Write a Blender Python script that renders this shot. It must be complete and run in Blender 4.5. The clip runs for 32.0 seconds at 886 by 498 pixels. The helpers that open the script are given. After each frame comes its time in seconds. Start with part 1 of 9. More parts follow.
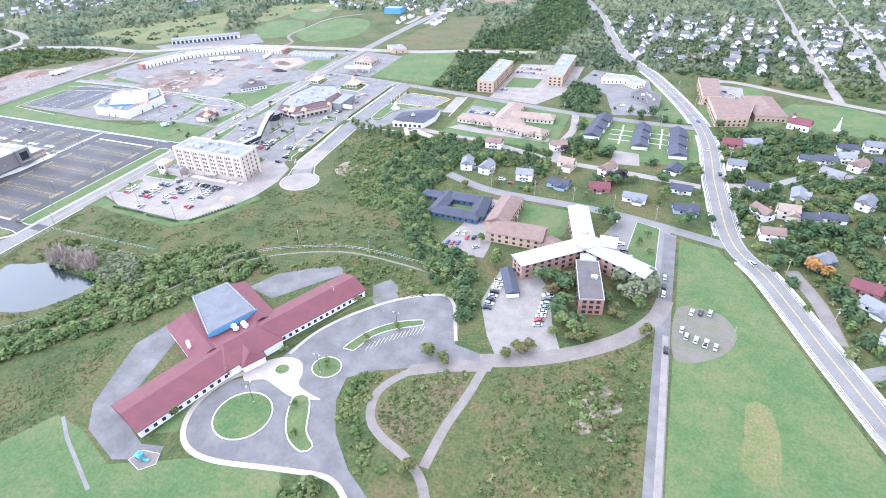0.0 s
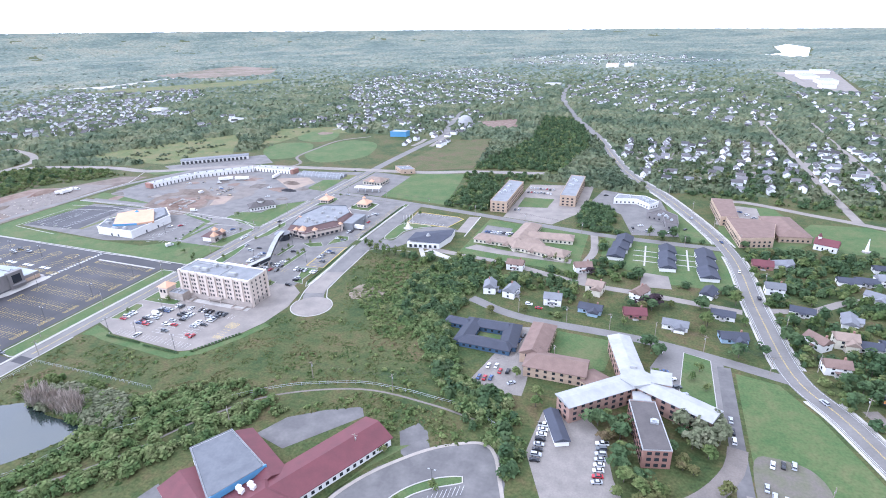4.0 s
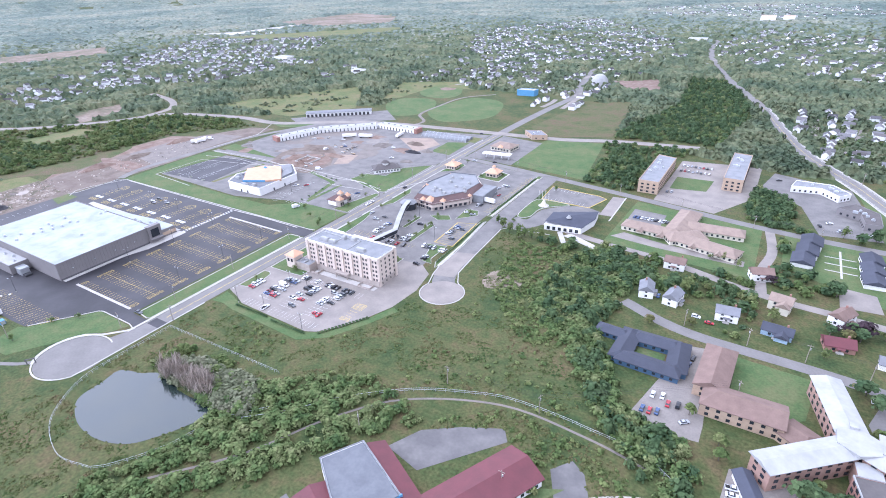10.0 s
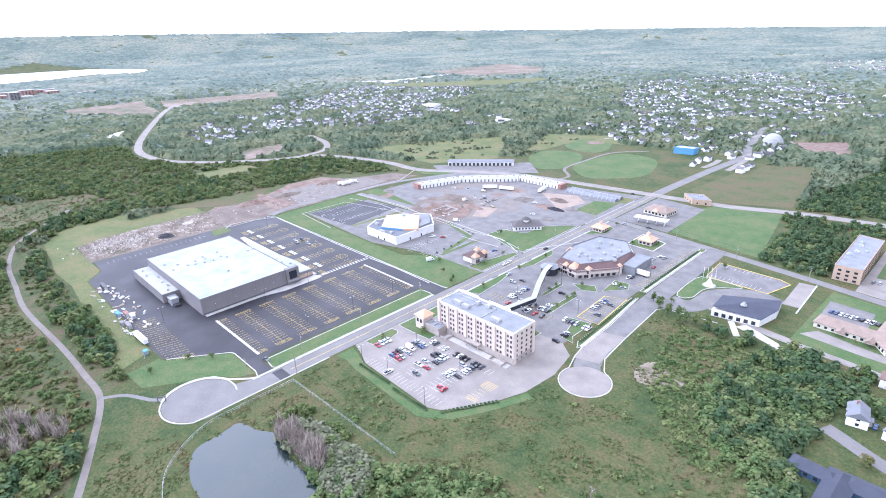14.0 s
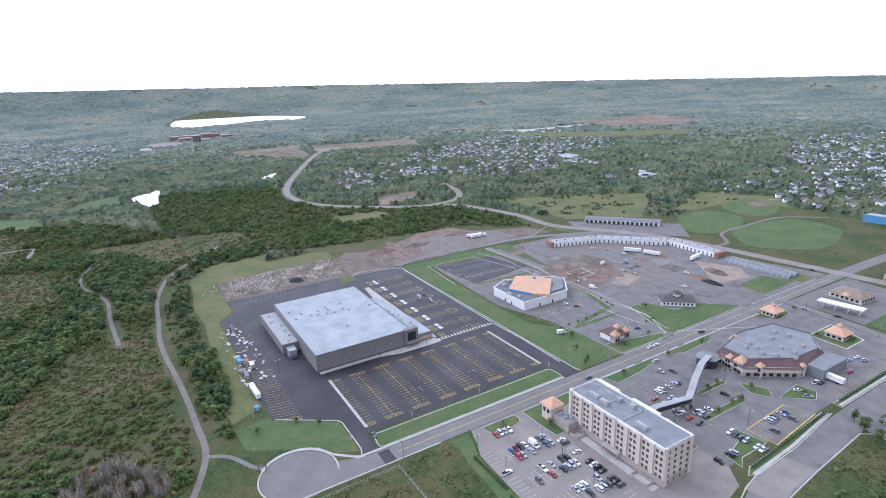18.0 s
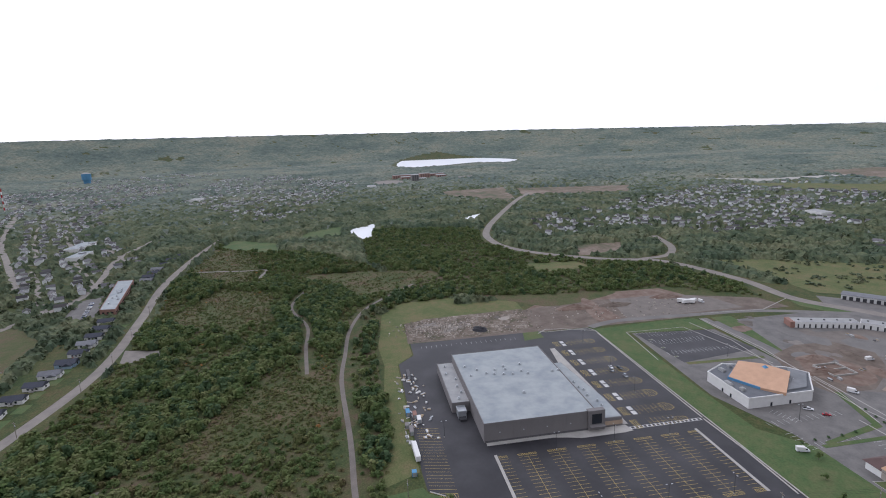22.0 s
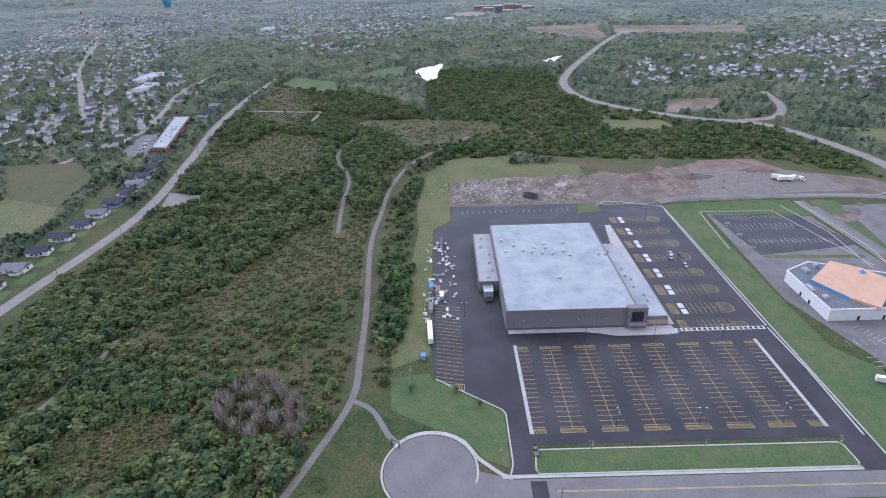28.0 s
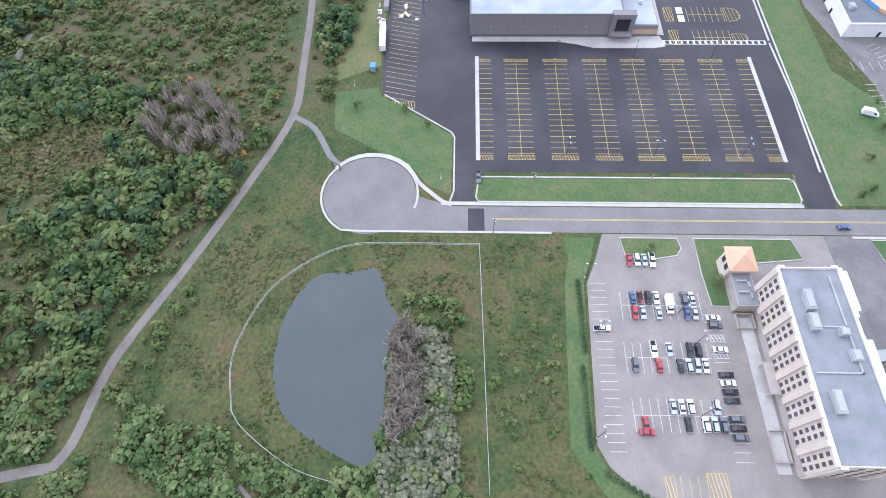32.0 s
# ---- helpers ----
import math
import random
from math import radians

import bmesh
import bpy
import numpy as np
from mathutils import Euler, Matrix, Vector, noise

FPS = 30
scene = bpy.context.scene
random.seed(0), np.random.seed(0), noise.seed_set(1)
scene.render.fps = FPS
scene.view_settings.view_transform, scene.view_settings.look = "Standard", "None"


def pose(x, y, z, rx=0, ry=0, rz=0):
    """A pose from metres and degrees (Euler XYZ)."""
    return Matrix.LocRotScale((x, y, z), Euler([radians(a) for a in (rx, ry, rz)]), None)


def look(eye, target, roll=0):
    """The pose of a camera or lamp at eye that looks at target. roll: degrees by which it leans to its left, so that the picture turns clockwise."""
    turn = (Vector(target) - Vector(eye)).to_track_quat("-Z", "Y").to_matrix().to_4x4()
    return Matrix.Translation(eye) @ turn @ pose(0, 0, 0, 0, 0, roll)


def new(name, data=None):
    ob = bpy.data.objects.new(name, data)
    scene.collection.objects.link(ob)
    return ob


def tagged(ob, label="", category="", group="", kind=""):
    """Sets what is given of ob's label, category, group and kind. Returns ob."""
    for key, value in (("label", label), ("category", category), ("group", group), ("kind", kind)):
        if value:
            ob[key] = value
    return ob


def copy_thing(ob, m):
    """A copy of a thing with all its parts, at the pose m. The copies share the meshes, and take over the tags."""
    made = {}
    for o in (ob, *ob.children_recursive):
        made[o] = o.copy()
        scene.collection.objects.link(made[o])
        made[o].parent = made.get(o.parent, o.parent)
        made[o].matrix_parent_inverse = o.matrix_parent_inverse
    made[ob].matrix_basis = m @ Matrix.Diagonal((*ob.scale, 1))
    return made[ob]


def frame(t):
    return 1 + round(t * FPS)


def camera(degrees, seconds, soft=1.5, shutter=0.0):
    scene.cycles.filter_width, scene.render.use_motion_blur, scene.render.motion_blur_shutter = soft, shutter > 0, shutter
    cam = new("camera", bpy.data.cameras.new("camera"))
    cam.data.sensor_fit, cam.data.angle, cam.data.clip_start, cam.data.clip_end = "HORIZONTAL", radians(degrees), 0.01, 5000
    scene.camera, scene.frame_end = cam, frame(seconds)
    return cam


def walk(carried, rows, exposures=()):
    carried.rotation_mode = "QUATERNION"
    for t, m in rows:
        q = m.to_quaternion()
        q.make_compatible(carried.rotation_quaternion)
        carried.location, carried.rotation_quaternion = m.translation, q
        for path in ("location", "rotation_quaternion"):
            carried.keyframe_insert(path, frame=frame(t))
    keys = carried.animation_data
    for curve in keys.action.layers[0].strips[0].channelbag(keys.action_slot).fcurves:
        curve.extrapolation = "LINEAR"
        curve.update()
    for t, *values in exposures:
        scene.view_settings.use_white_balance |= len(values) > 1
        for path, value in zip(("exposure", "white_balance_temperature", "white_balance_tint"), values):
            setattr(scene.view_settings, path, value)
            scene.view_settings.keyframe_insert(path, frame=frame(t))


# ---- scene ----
# --- camera: flown along a gentle line, about 170 m over the ground
cam = camera(77.8, 32.0, 1.0)
PATH = [
    (0, (362.68, -179.23, 173.45), (361.826, -177.146, 171.919), -2.10),
    (0.5, (358.45, -177.98, 170.46), (357.531, -175.640, 169.421), -1.70),
    (1, (355.01, -175.68, 170.29), (354.109, -173.333, 169.252), -1.70),
    (1.5, (351.53, -173.17, 170.25), (350.649, -170.812, 169.213), -1.60),
    (2, (348.07, -170.95, 170.01), (347.204, -168.587, 168.968), -1.60),
    (2.5, (344.62, -168.66, 170.15), (343.767, -166.295, 169.101), -1.50),
    (4.5, (330.42, -158.99, 170.03), (329.472, -156.665, 168.981), -1.50),
    (5, (327.02, -156.58, 170.13), (325.998, -154.288, 169.079), -1.50),
    (5.5, (323.43, -154.11, 170.20), (322.404, -151.820, 169.143), -1.50),
    (6, (320.11, -151.57, 170.27), (319.087, -149.276, 169.215), -1.60),
    (6.5, (316.34, -149.05, 170.33), (315.312, -146.764, 169.279), -1.60),
    (7, (312.81, -146.51, 170.29), (311.766, -144.231, 169.238), -1.60),
    (7.5, (309.40, -143.96, 170.38), (308.352, -141.687, 169.320), -1.60),
    (8, (305.39, -141.60, 170.68), (304.329, -139.324, 169.618), -1.60),
    (8.5, (301.51, -139.19, 170.88), (300.421, -136.931, 169.823), -1.60),
    (9, (297.95, -137.20, 170.92), (296.801, -134.992, 169.815), -1.60),
    (9.5, (294.28, -134.49, 171.23), (293.081, -132.377, 170.011), -1.70),
    (10, (290.14, -131.46, 171.65), (288.852, -129.415, 170.411), -1.70),
    (10.5, (286.49, -128.53, 171.89), (285.094, -126.552, 170.642), -1.70),
    (11, (283.38, -125.48, 171.32), (281.885, -123.572, 170.086), -1.90),
    (11.5, (279.77, -122.27, 171.29), (278.207, -120.401, 170.088), -1.90),
    (12, (275.65, -119.44, 171.15), (274.020, -117.605, 169.985), -1.90),
    (12.5, (271.81, -117.07, 170.88), (270.116, -115.266, 169.750), -1.90),
    (13, (268.33, -114.65, 171.24), (266.572, -112.878, 170.147), -1.80),
    (13.5, (265.03, -111.75, 170.61), (263.222, -110.008, 169.553), -1.90),
    (15.5, (248.36, -101.18, 172.79), (246.515, -99.421, 171.846), -2.10),
    (16, (244.78, -98.44, 173.15), (242.843, -96.761, 172.241), -2.20),
    (16.5, (240.77, -95.55, 172.69), (238.739, -93.973, 171.813), -2.20),
    (17, (237.37, -93.45, 172.22), (235.254, -91.965, 171.378), -2.20),
    (17.5, (233.09, -90.02, 172.16), (230.902, -88.631, 171.344), -2.30),
    (18, (228.99, -86.81, 172.07), (226.739, -85.505, 171.276), -2.40),
    (18.5, (224.93, -84.46, 172.47), (222.618, -83.257, 171.703), -2.40),
    (19, (221.00, -81.69, 172.57), (218.629, -80.584, 171.832), -2.40),
    (19.5, (216.82, -78.58, 172.80), (214.388, -77.592, 172.089), -2.40),
    (20, (212.72, -76.02, 172.38), (210.230, -75.150, 171.704), -2.40),
    (20.5, (208.30, -73.04, 172.09), (205.756, -72.310, 171.446), -2.40),
    (21, (203.46, -70.09, 171.48), (200.884, -69.470, 170.861), -2.40),
    (21.5, (199.25, -67.49, 171.45), (196.639, -66.977, 170.862), -2.40),
    (22, (195.31, -64.75, 171.33), (192.681, -64.340, 170.775), -2.40),
    (22.5, (190.86, -62.17, 170.93), (188.213, -61.819, 170.398), -2.30),
    (23, (187.53, -59.13, 170.90), (184.870, -58.856, 170.381), -2.40),
    (23.5, (183.06, -56.36, 170.56), (180.394, -56.152, 170.048), -2.30),
    (24, (180.33, -53.87, 170.94), (177.661, -53.714, 170.426), -2.40),
    (24.5, (177.72, -50.54, 169.51), (175.099, -50.446, 168.794), -2.50),
    (25, (174.12, -47.96, 169.99), (171.596, -47.916, 168.966), -2.50),
    (25.5, (169.85, -45.41, 171.07), (167.348, -45.380, 170.014), -2.50),
    (26, (167.49, -42.42, 169.53), (164.997, -42.406, 168.435), -2.40),
    (26.5, (163.25, -39.39, 170.96), (160.847, -39.401, 169.686), -2.50),
    (28.5, (148.73, -28.94, 170.16), (146.317, -28.973, 168.900), -1.90),
    (29, (145.04, -26.05, 170.24), (142.629, -26.097, 168.984), -1.90),
    (29.5, (142.38, -23.12, 169.51), (140.015, -23.165, 168.168), -1.80),
    (30, (139.50, -20.07, 169.86), (137.226, -20.128, 168.369), -1.90),
    (30.5, (138.45, -16.82, 167.96), (136.382, -16.887, 166.202), -1.90),
    (31, (135.95, -13.00, 168.64), (134.191, -13.080, 166.565), -2.20),
    (31.5, (132.51, -9.36, 169.60), (131.125, -9.449, 167.262), -2.80),
    (32, (126.24, -8.26, 169.99), (124.916, -8.324, 167.620), -1.80),
]
EXPOSURES = [(0.0, 0.58, 5380, 18.0), (6.0, -0.06, 5280, 20.0), (10.0, 0.15, 5330, 22.0), (13.0, 0.43, 5280, 22.0), (16.0, -0.19, 5330, 20.0), (19.0, -0.76, 5380, 19.0), (21.0, -1.09, 5630, 18.0), (23.0, -1.59, 5980, 17.0), (25.0, -2.12, 5330, 20.5), (26.0, -1.63, 5230, 21.5), (28.5, -0.58, 5280, 22.5), (30.0, -0.16, 5330, 21.5), (32.0, -0.09, 5430, 17.5)]
walk(cam, [(t, look(eye, target, roll)) for t, eye, target, roll in PATH], EXPOSURES)

# --- world: white overcast sky, weak wide sun
world = bpy.data.worlds.new("overcast_sky")
scene.world = world
world.use_nodes = True
wn, wl = world.node_tree.nodes, world.node_tree.links
wn.clear()
w_out = wn.new("ShaderNodeOutputWorld")
w_bg = wn.new("ShaderNodeBackground")
w_sky = wn.new("ShaderNodeTexSky")
w_sky.sky_type = 'NISHITA'
w_sky.sun_disc = False
w_sky.sun_elevation = radians(38)
w_sky.sun_rotation = radians(242)
w_cloud = wn.new("ShaderNodeTexNoise")
w_cloud.inputs["Scale"].default_value = 2.2
w_cloud.inputs["Detail"].default_value = 6
w_map = wn.new("ShaderNodeMapping")
w_map.inputs["Scale"].default_value = (1, 1, 5)
w_co = wn.new("ShaderNodeTexCoord")
w_ramp = wn.new("ShaderNodeValToRGB")
w_ramp.color_ramp.elements[0].position = 0.36
w_ramp.color_ramp.elements[0].color = (15.0, 15.05, 15.2, 1)
w_ramp.color_ramp.elements[1].position = 0.6
w_ramp.color_ramp.elements[1].color = (16.6, 16.6, 16.5, 1)
w_mix = wn.new("ShaderNodeMixRGB")
w_mix.inputs[0].default_value = 0.9
wl.new(w_co.outputs["Generated"], w_map.inputs[0])
wl.new(w_map.outputs[0], w_cloud.inputs["Vector"])
wl.new(w_cloud.outputs["Fac"], w_ramp.inputs[0])
wl.new(w_sky.outputs[0], w_mix.inputs[1])
wl.new(w_ramp.outputs[0], w_mix.inputs[2])
w_dot = wn.new("ShaderNodeVectorMath")
w_dot.operation = 'DOT_PRODUCT'
w_dot.inputs[1].default_value = Vector((-300, -110, 90)).normalized()
wl.new(w_co.outputs["Generated"], w_dot.inputs[0])
w_glow = wn.new("ShaderNodeMapRange")
for k, v in ((1, -0.6), (2, 1.0), (3, 0.85), (4, 2.35)):
    w_glow.inputs[k].default_value = v
wl.new(w_dot.outputs["Value"], w_glow.inputs[0])
w_gain = wn.new("ShaderNodeVectorMath")
w_gain.operation = 'SCALE'
wl.new(w_mix.outputs[0], w_gain.inputs[0])
wl.new(w_glow.outputs[0], w_gain.inputs["Scale"])
wl.new(w_gain.outputs[0], w_bg.inputs[0])
w_bg.inputs[1].default_value = 0.1
wl.new(w_bg.outputs[0], w_out.inputs[0])

sun_data = bpy.data.lights.new("sun", 'SUN')
sun_data.energy = 0.6
sun_data.angle = radians(25)
sun_data.color = (1.0, 0.96, 0.9)
sun = new("sun", sun_data)
sun.matrix_world = look((-300, -180, 360), (0, 0, 0))

# --- materials
def mat(name, base, var=0.25, scale=2.0, fine=30.0, rough=0.85, metal=0.0, bump=0.0, alt=None, alt_amount=0.5, rnd=0.0, island=0.0, spec=0.3, thin=0.0):
    """A surface: base colour, patches of alt at a large scale, grain at a fine one, relief and change from piece to piece."""
    m = bpy.data.materials.new(name)
    m.use_nodes = True
    n, l = m.node_tree.nodes, m.node_tree.links
    b = n["Principled BSDF"]
    b.inputs["Roughness"].default_value = rough
    b.inputs["Metallic"].default_value = metal
    b.inputs["Specular IOR Level"].default_value = spec
    co = n.new("ShaderNodeTexCoord")
    geo = n.new("ShaderNodeNewGeometry")
    def tex(s, detail):
        t = n.new("ShaderNodeTexNoise")
        t.inputs["Scale"].default_value = s
        t.inputs["Detail"].default_value = detail
        l.new(geo.outputs["Position"], t.inputs["Vector"])
        return t
    big, small = tex(1.0 / scale, 4), tex(fine / 10.0, 3)
    mix = n.new("ShaderNodeMixRGB")
    ramp = n.new("ShaderNodeValToRGB")
    ramp.color_ramp.elements[0].position, ramp.color_ramp.elements[1].position = 0.5 - 0.16 * alt_amount - 0.06, 0.5 + 0.2
    l.new(big.outputs["Fac"], ramp.inputs[0])
    l.new(ramp.outputs[0], mix.inputs[0])
    mix.inputs[1].default_value = (*base, 1)
    mix.inputs[2].default_value = (*(alt or [c * (1 - var) for c in base]), 1)
    hsv = n.new("ShaderNodeHueSaturation")
    l.new(mix.outputs[0], hsv.inputs["Color"])
    val = n.new("ShaderNodeMath")
    val.operation = 'MULTIPLY_ADD'
    val.inputs[1].default_value, val.inputs[2].default_value = var * 1.4, 1.0 - var * 0.7
    l.new(small.outputs["Fac"], val.inputs[0])
    last = val
    for amount, src in ((rnd, "object"), (island, "island")):
        if amount:
            add = n.new("ShaderNodeMath")
            add.operation = 'MULTIPLY_ADD'
            add.inputs[1].default_value, add.inputs[2].default_value = amount, 1 - amount / 2
            if src == "object":
                oi = n.new("ShaderNodeObjectInfo")
                l.new(oi.outputs["Random"], add.inputs[0])
            else:
                l.new(geo.outputs["Random Per Island"], add.inputs[0])
            mul = n.new("ShaderNodeMath")
            mul.operation = 'MULTIPLY'
            l.new(add.outputs[0], mul.inputs[0])
            l.new(last.outputs[0], mul.inputs[1])
            last = mul
    l.new(last.outputs[0], hsv.inputs["Value"])
    l.new(hsv.outputs[0], b.inputs["Base Color"])
    if thin:
        tr_ = n.new("ShaderNodeBsdfTranslucent")
        l.new(hsv.outputs[0], tr_.inputs["Color"])
        mx = n.new("ShaderNodeMixShader")
        mx.inputs[0].default_value = thin
        l.new(b.outputs[0], mx.inputs[1])
        l.new(tr_.outputs[0], mx.inputs[2])
        l.new(mx.outputs[0], n["Material Output"].inputs["Surface"])
    if bump:
        bp = n.new("ShaderNodeBump")
        bp.inputs["Strength"].default_value = bump
        bp.inputs["Distance"].default_value = 0.3
        l.new(small.outputs["Fac"], bp.inputs["Height"])
        l.new(bp.outputs[0], b.inputs["Normal"])
    return m


def wild(name, colours, scale, mid, fine, island=0.0, thin=0.0, bump=0.0, contrast=0.5, tall=1.0):
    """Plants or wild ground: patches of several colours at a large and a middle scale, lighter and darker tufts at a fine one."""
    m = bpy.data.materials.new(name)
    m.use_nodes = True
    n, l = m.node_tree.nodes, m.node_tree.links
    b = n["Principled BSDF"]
    b.inputs["Roughness"].default_value = 0.9
    b.inputs["Specular IOR Level"].default_value = 0.2
    geo = n.new("ShaderNodeNewGeometry")
    mapping = n.new("ShaderNodeMapping")
    mapping.inputs["Scale"].default_value = (1, 1, tall)
    l.new(geo.outputs["Position"], mapping.inputs[0])

    def tex(size, detail):
        t = n.new("ShaderNodeTexNoise")
        t.inputs["Scale"].default_value = 1.0 / size
        t.inputs["Detail"].default_value = detail
        l.new(mapping.outputs[0], t.inputs["Vector"])
        return t.outputs["Fac"]

    def math_(op, a, c, d=None):
        k = n.new("ShaderNodeMath")
        k.operation = op
        for s, v in zip(k.inputs, (a, c, d)):
            if v is None:
                continue
            if isinstance(v, (int, float)):
                s.default_value = v
            else:
                l.new(v, s)
        return k.outputs[0]

    fac = math_('ADD', math_('MULTIPLY', tex(scale, 5), 0.6), math_('MULTIPLY', tex(mid, 3), 0.4))
    ramp = n.new("ShaderNodeValToRGB")
    e = ramp.color_ramp.elements
    for i, c in enumerate(colours):
        at = 0.36 + 0.28 * i / (len(colours) - 1)
        p = e[i] if i < 2 else e.new(at)
        p.position, p.color = at, (*c, 1)
    l.new(fac, ramp.inputs[0])
    small = tex(fine, 3)
    value = math_('MULTIPLY_ADD', small, 2 * contrast, 1 - contrast)
    if island:
        value = math_('MULTIPLY', value, math_('MULTIPLY_ADD', geo.outputs["Random Per Island"], island, 1 - island / 2))
    hsv = n.new("ShaderNodeHueSaturation")
    l.new(ramp.outputs[0], hsv.inputs["Color"])
    l.new(value, hsv.inputs["Value"])
    l.new(hsv.outputs[0], b.inputs["Base Color"])
    if thin:
        tr_ = n.new("ShaderNodeBsdfTranslucent")
        l.new(hsv.outputs[0], tr_.inputs["Color"])
        mx = n.new("ShaderNodeMixShader")
        mx.inputs[0].default_value = thin
        l.new(b.outputs[0], mx.inputs[1])
        l.new(tr_.outputs[0], mx.inputs[2])
        l.new(mx.outputs[0], n["Material Output"].inputs["Surface"])
    if bump:
        bp = n.new("ShaderNodeBump")
        bp.inputs["Strength"].default_value = bump
        bp.inputs["Distance"].default_value = 0.5
        l.new(small, bp.inputs["Height"])
        l.new(bp.outputs[0], b.inputs["Normal"])
    return m


M = {}
M["meadow"] = wild("meadow", [(0.036, 0.060, 0.021), (0.057, 0.075, 0.026), (0.081, 0.085, 0.033), (0.103, 0.083, 0.041)], 32, 5, 1.3, bump=0.4, contrast=0.75)
M["lawn"] = wild("lawn", [(0.062, 0.110, 0.040), (0.086, 0.123, 0.048), (0.118, 0.131, 0.059)], 22, 5, 1.2, contrast=0.38)
M["leaf_bright"] = wild("leaf_bright", [(0.066, 0.112, 0.040), (0.102, 0.150, 0.052), (0.146, 0.182, 0.070), (0.188, 0.206, 0.092)], 9, 4, 0.8, 0.55, 0.25)
M["paver_tan"] = mat("paver_tan", (0.335, 0.300, 0.262), 0.2, 5, 12, alt=(0.285, 0.258, 0.23))
M["rough_grass"] = wild("rough_grass", [(0.086, 0.115, 0.042), (0.124, 0.135, 0.055), (0.162, 0.140, 0.070)], 26, 5, 1.0, bump=0.3)
M["asphalt_new"] = mat("asphalt_new", (0.019, 0.018, 0.022), 0.3, 26, 5, rough=0.6, alt=(0.044, 0.042, 0.047), alt_amount=0.2, spec=0.4)
M["asphalt"] = mat("asphalt", (0.158, 0.150, 0.142), 0.25, 12, 8, alt=(0.195, 0.185, 0.175))
M["asphalt_lot"] = mat("asphalt_lot", (0.135, 0.129, 0.124), 0.3, 9, 8, alt=(0.192, 0.182, 0.172))
M["asphalt_pale"] = mat("asphalt_pale", (0.255, 0.228, 0.203), 0.25, 10, 8, alt=(0.195, 0.176, 0.16))
M["asphalt_patchy"] = mat("asphalt_patchy", (0.118, 0.113, 0.112), 0.25, 9, 6, alt=(0.165, 0.157, 0.152), alt_amount=0.2)
M["concrete"] = mat("concrete", (0.44, 0.42, 0.39), 0.2, 6, 10)
M["paint_white"] = mat("paint_white", (0.62, 0.62, 0.61), 0.3, 3, 20)
M["paint_yellow"] = mat("paint_yellow", (0.6, 0.45, 0.13), 0.25, 3, 20)
M["gravel"] = mat("gravel", (0.195, 0.170, 0.150), 0.35, 7, 12, alt=(0.148, 0.132, 0.118))
M["gravel_pale"] = mat("gravel_pale", (0.235, 0.212, 0.190), 0.3, 5, 12, alt=(0.185, 0.168, 0.152))
M["dirt"] = mat("dirt", (0.120, 0.092, 0.074), 0.4, 12, 4, alt=(0.185, 0.152, 0.125), bump=0.5)
M["far_earth"] = wild("far_earth", [(0.09, 0.11, 0.06), (0.15, 0.125, 0.09), (0.21, 0.165, 0.13), (0.26, 0.215, 0.18)], 120, 22, 5, contrast=0.5)
M["rubble_ground"] = wild("rubble_ground", [(0.085, 0.085, 0.05), (0.135, 0.108, 0.085), (0.185, 0.152, 0.122), (0.30, 0.262, 0.225)], 16, 4, 1.1, bump=0.6, contrast=0.6)
M["dirt_red"] = mat("dirt_red", (0.150, 0.098, 0.076), 0.4, 8, 4, alt=(0.225, 0.172, 0.138), bump=0.5)
M["gravel_dark"] = mat("gravel_dark", (0.150, 0.132, 0.115), 0.35, 6, 10, alt=(0.12, 0.125, 0.075), alt_amount=0.6)
M["mud"] = mat("mud", (0.105, 0.088, 0.076), 0.35, 6, 5, alt=(0.17, 0.15, 0.132), bump=0.4)
M["rubble"] = mat("rubble", (0.40, 0.355, 0.31), 0.3, 4, 10, island=0.9)
M["tar"] = mat("tar", (0.03, 0.03, 0.035), 0.3, 4, 10)
M["water"] = mat("water", (0.018, 0.030, 0.030), 0.15, 14, 2, rough=0.04, spec=0.75, alt=(0.026, 0.036, 0.03))
# near-white base stands in for the sky's reflection on far water
M["water_sky_sheen"] = mat("water_sky_sheen", (0.72, 0.74, 0.76), 0.05, 60, 2, rough=0.4, spec=1.0)
M["leaf"] = wild("leaf", [(0.060, 0.100, 0.033), (0.094, 0.136, 0.045), (0.136, 0.168, 0.060), (0.176, 0.190, 0.080)], 13, 5, 0.9, 0.5, 0.25)
M["leaf_dark"] = wild("leaf_dark", [(0.046, 0.084, 0.038), (0.068, 0.110, 0.048), (0.096, 0.138, 0.060)], 12, 5, 1.0, 0.45, 0.25)
M["leaf_scrub"] = wild("leaf_scrub", [(0.074, 0.104, 0.034), (0.104, 0.122, 0.043), (0.136, 0.134, 0.054), (0.150, 0.116, 0.064)], 26, 5, 0.8, 0.4, 0.25)
M["weed"] = wild("weed", [(0.046, 0.080, 0.025), (0.074, 0.100, 0.032), (0.106, 0.111, 0.043), (0.122, 0.095, 0.050)], 24, 4, 0.7, 0.4, 0.25)
# leaf green shifted bluer in the base colour to stand for distance haze
M["leaf_far_haze"] = wild("leaf_far_haze", [(0.052, 0.081, 0.048), (0.080, 0.107, 0.061), (0.120, 0.141, 0.077), (0.161, 0.167, 0.095)], 70, 11, 4.5, 0.0, 0.15, contrast=0.8)
M["heath"] = wild("heath", [(0.058, 0.080, 0.028), (0.082, 0.092, 0.037), (0.102, 0.092, 0.046), (0.120, 0.086, 0.054)], 26, 6, 1.2, bump=0.4, contrast=0.6)
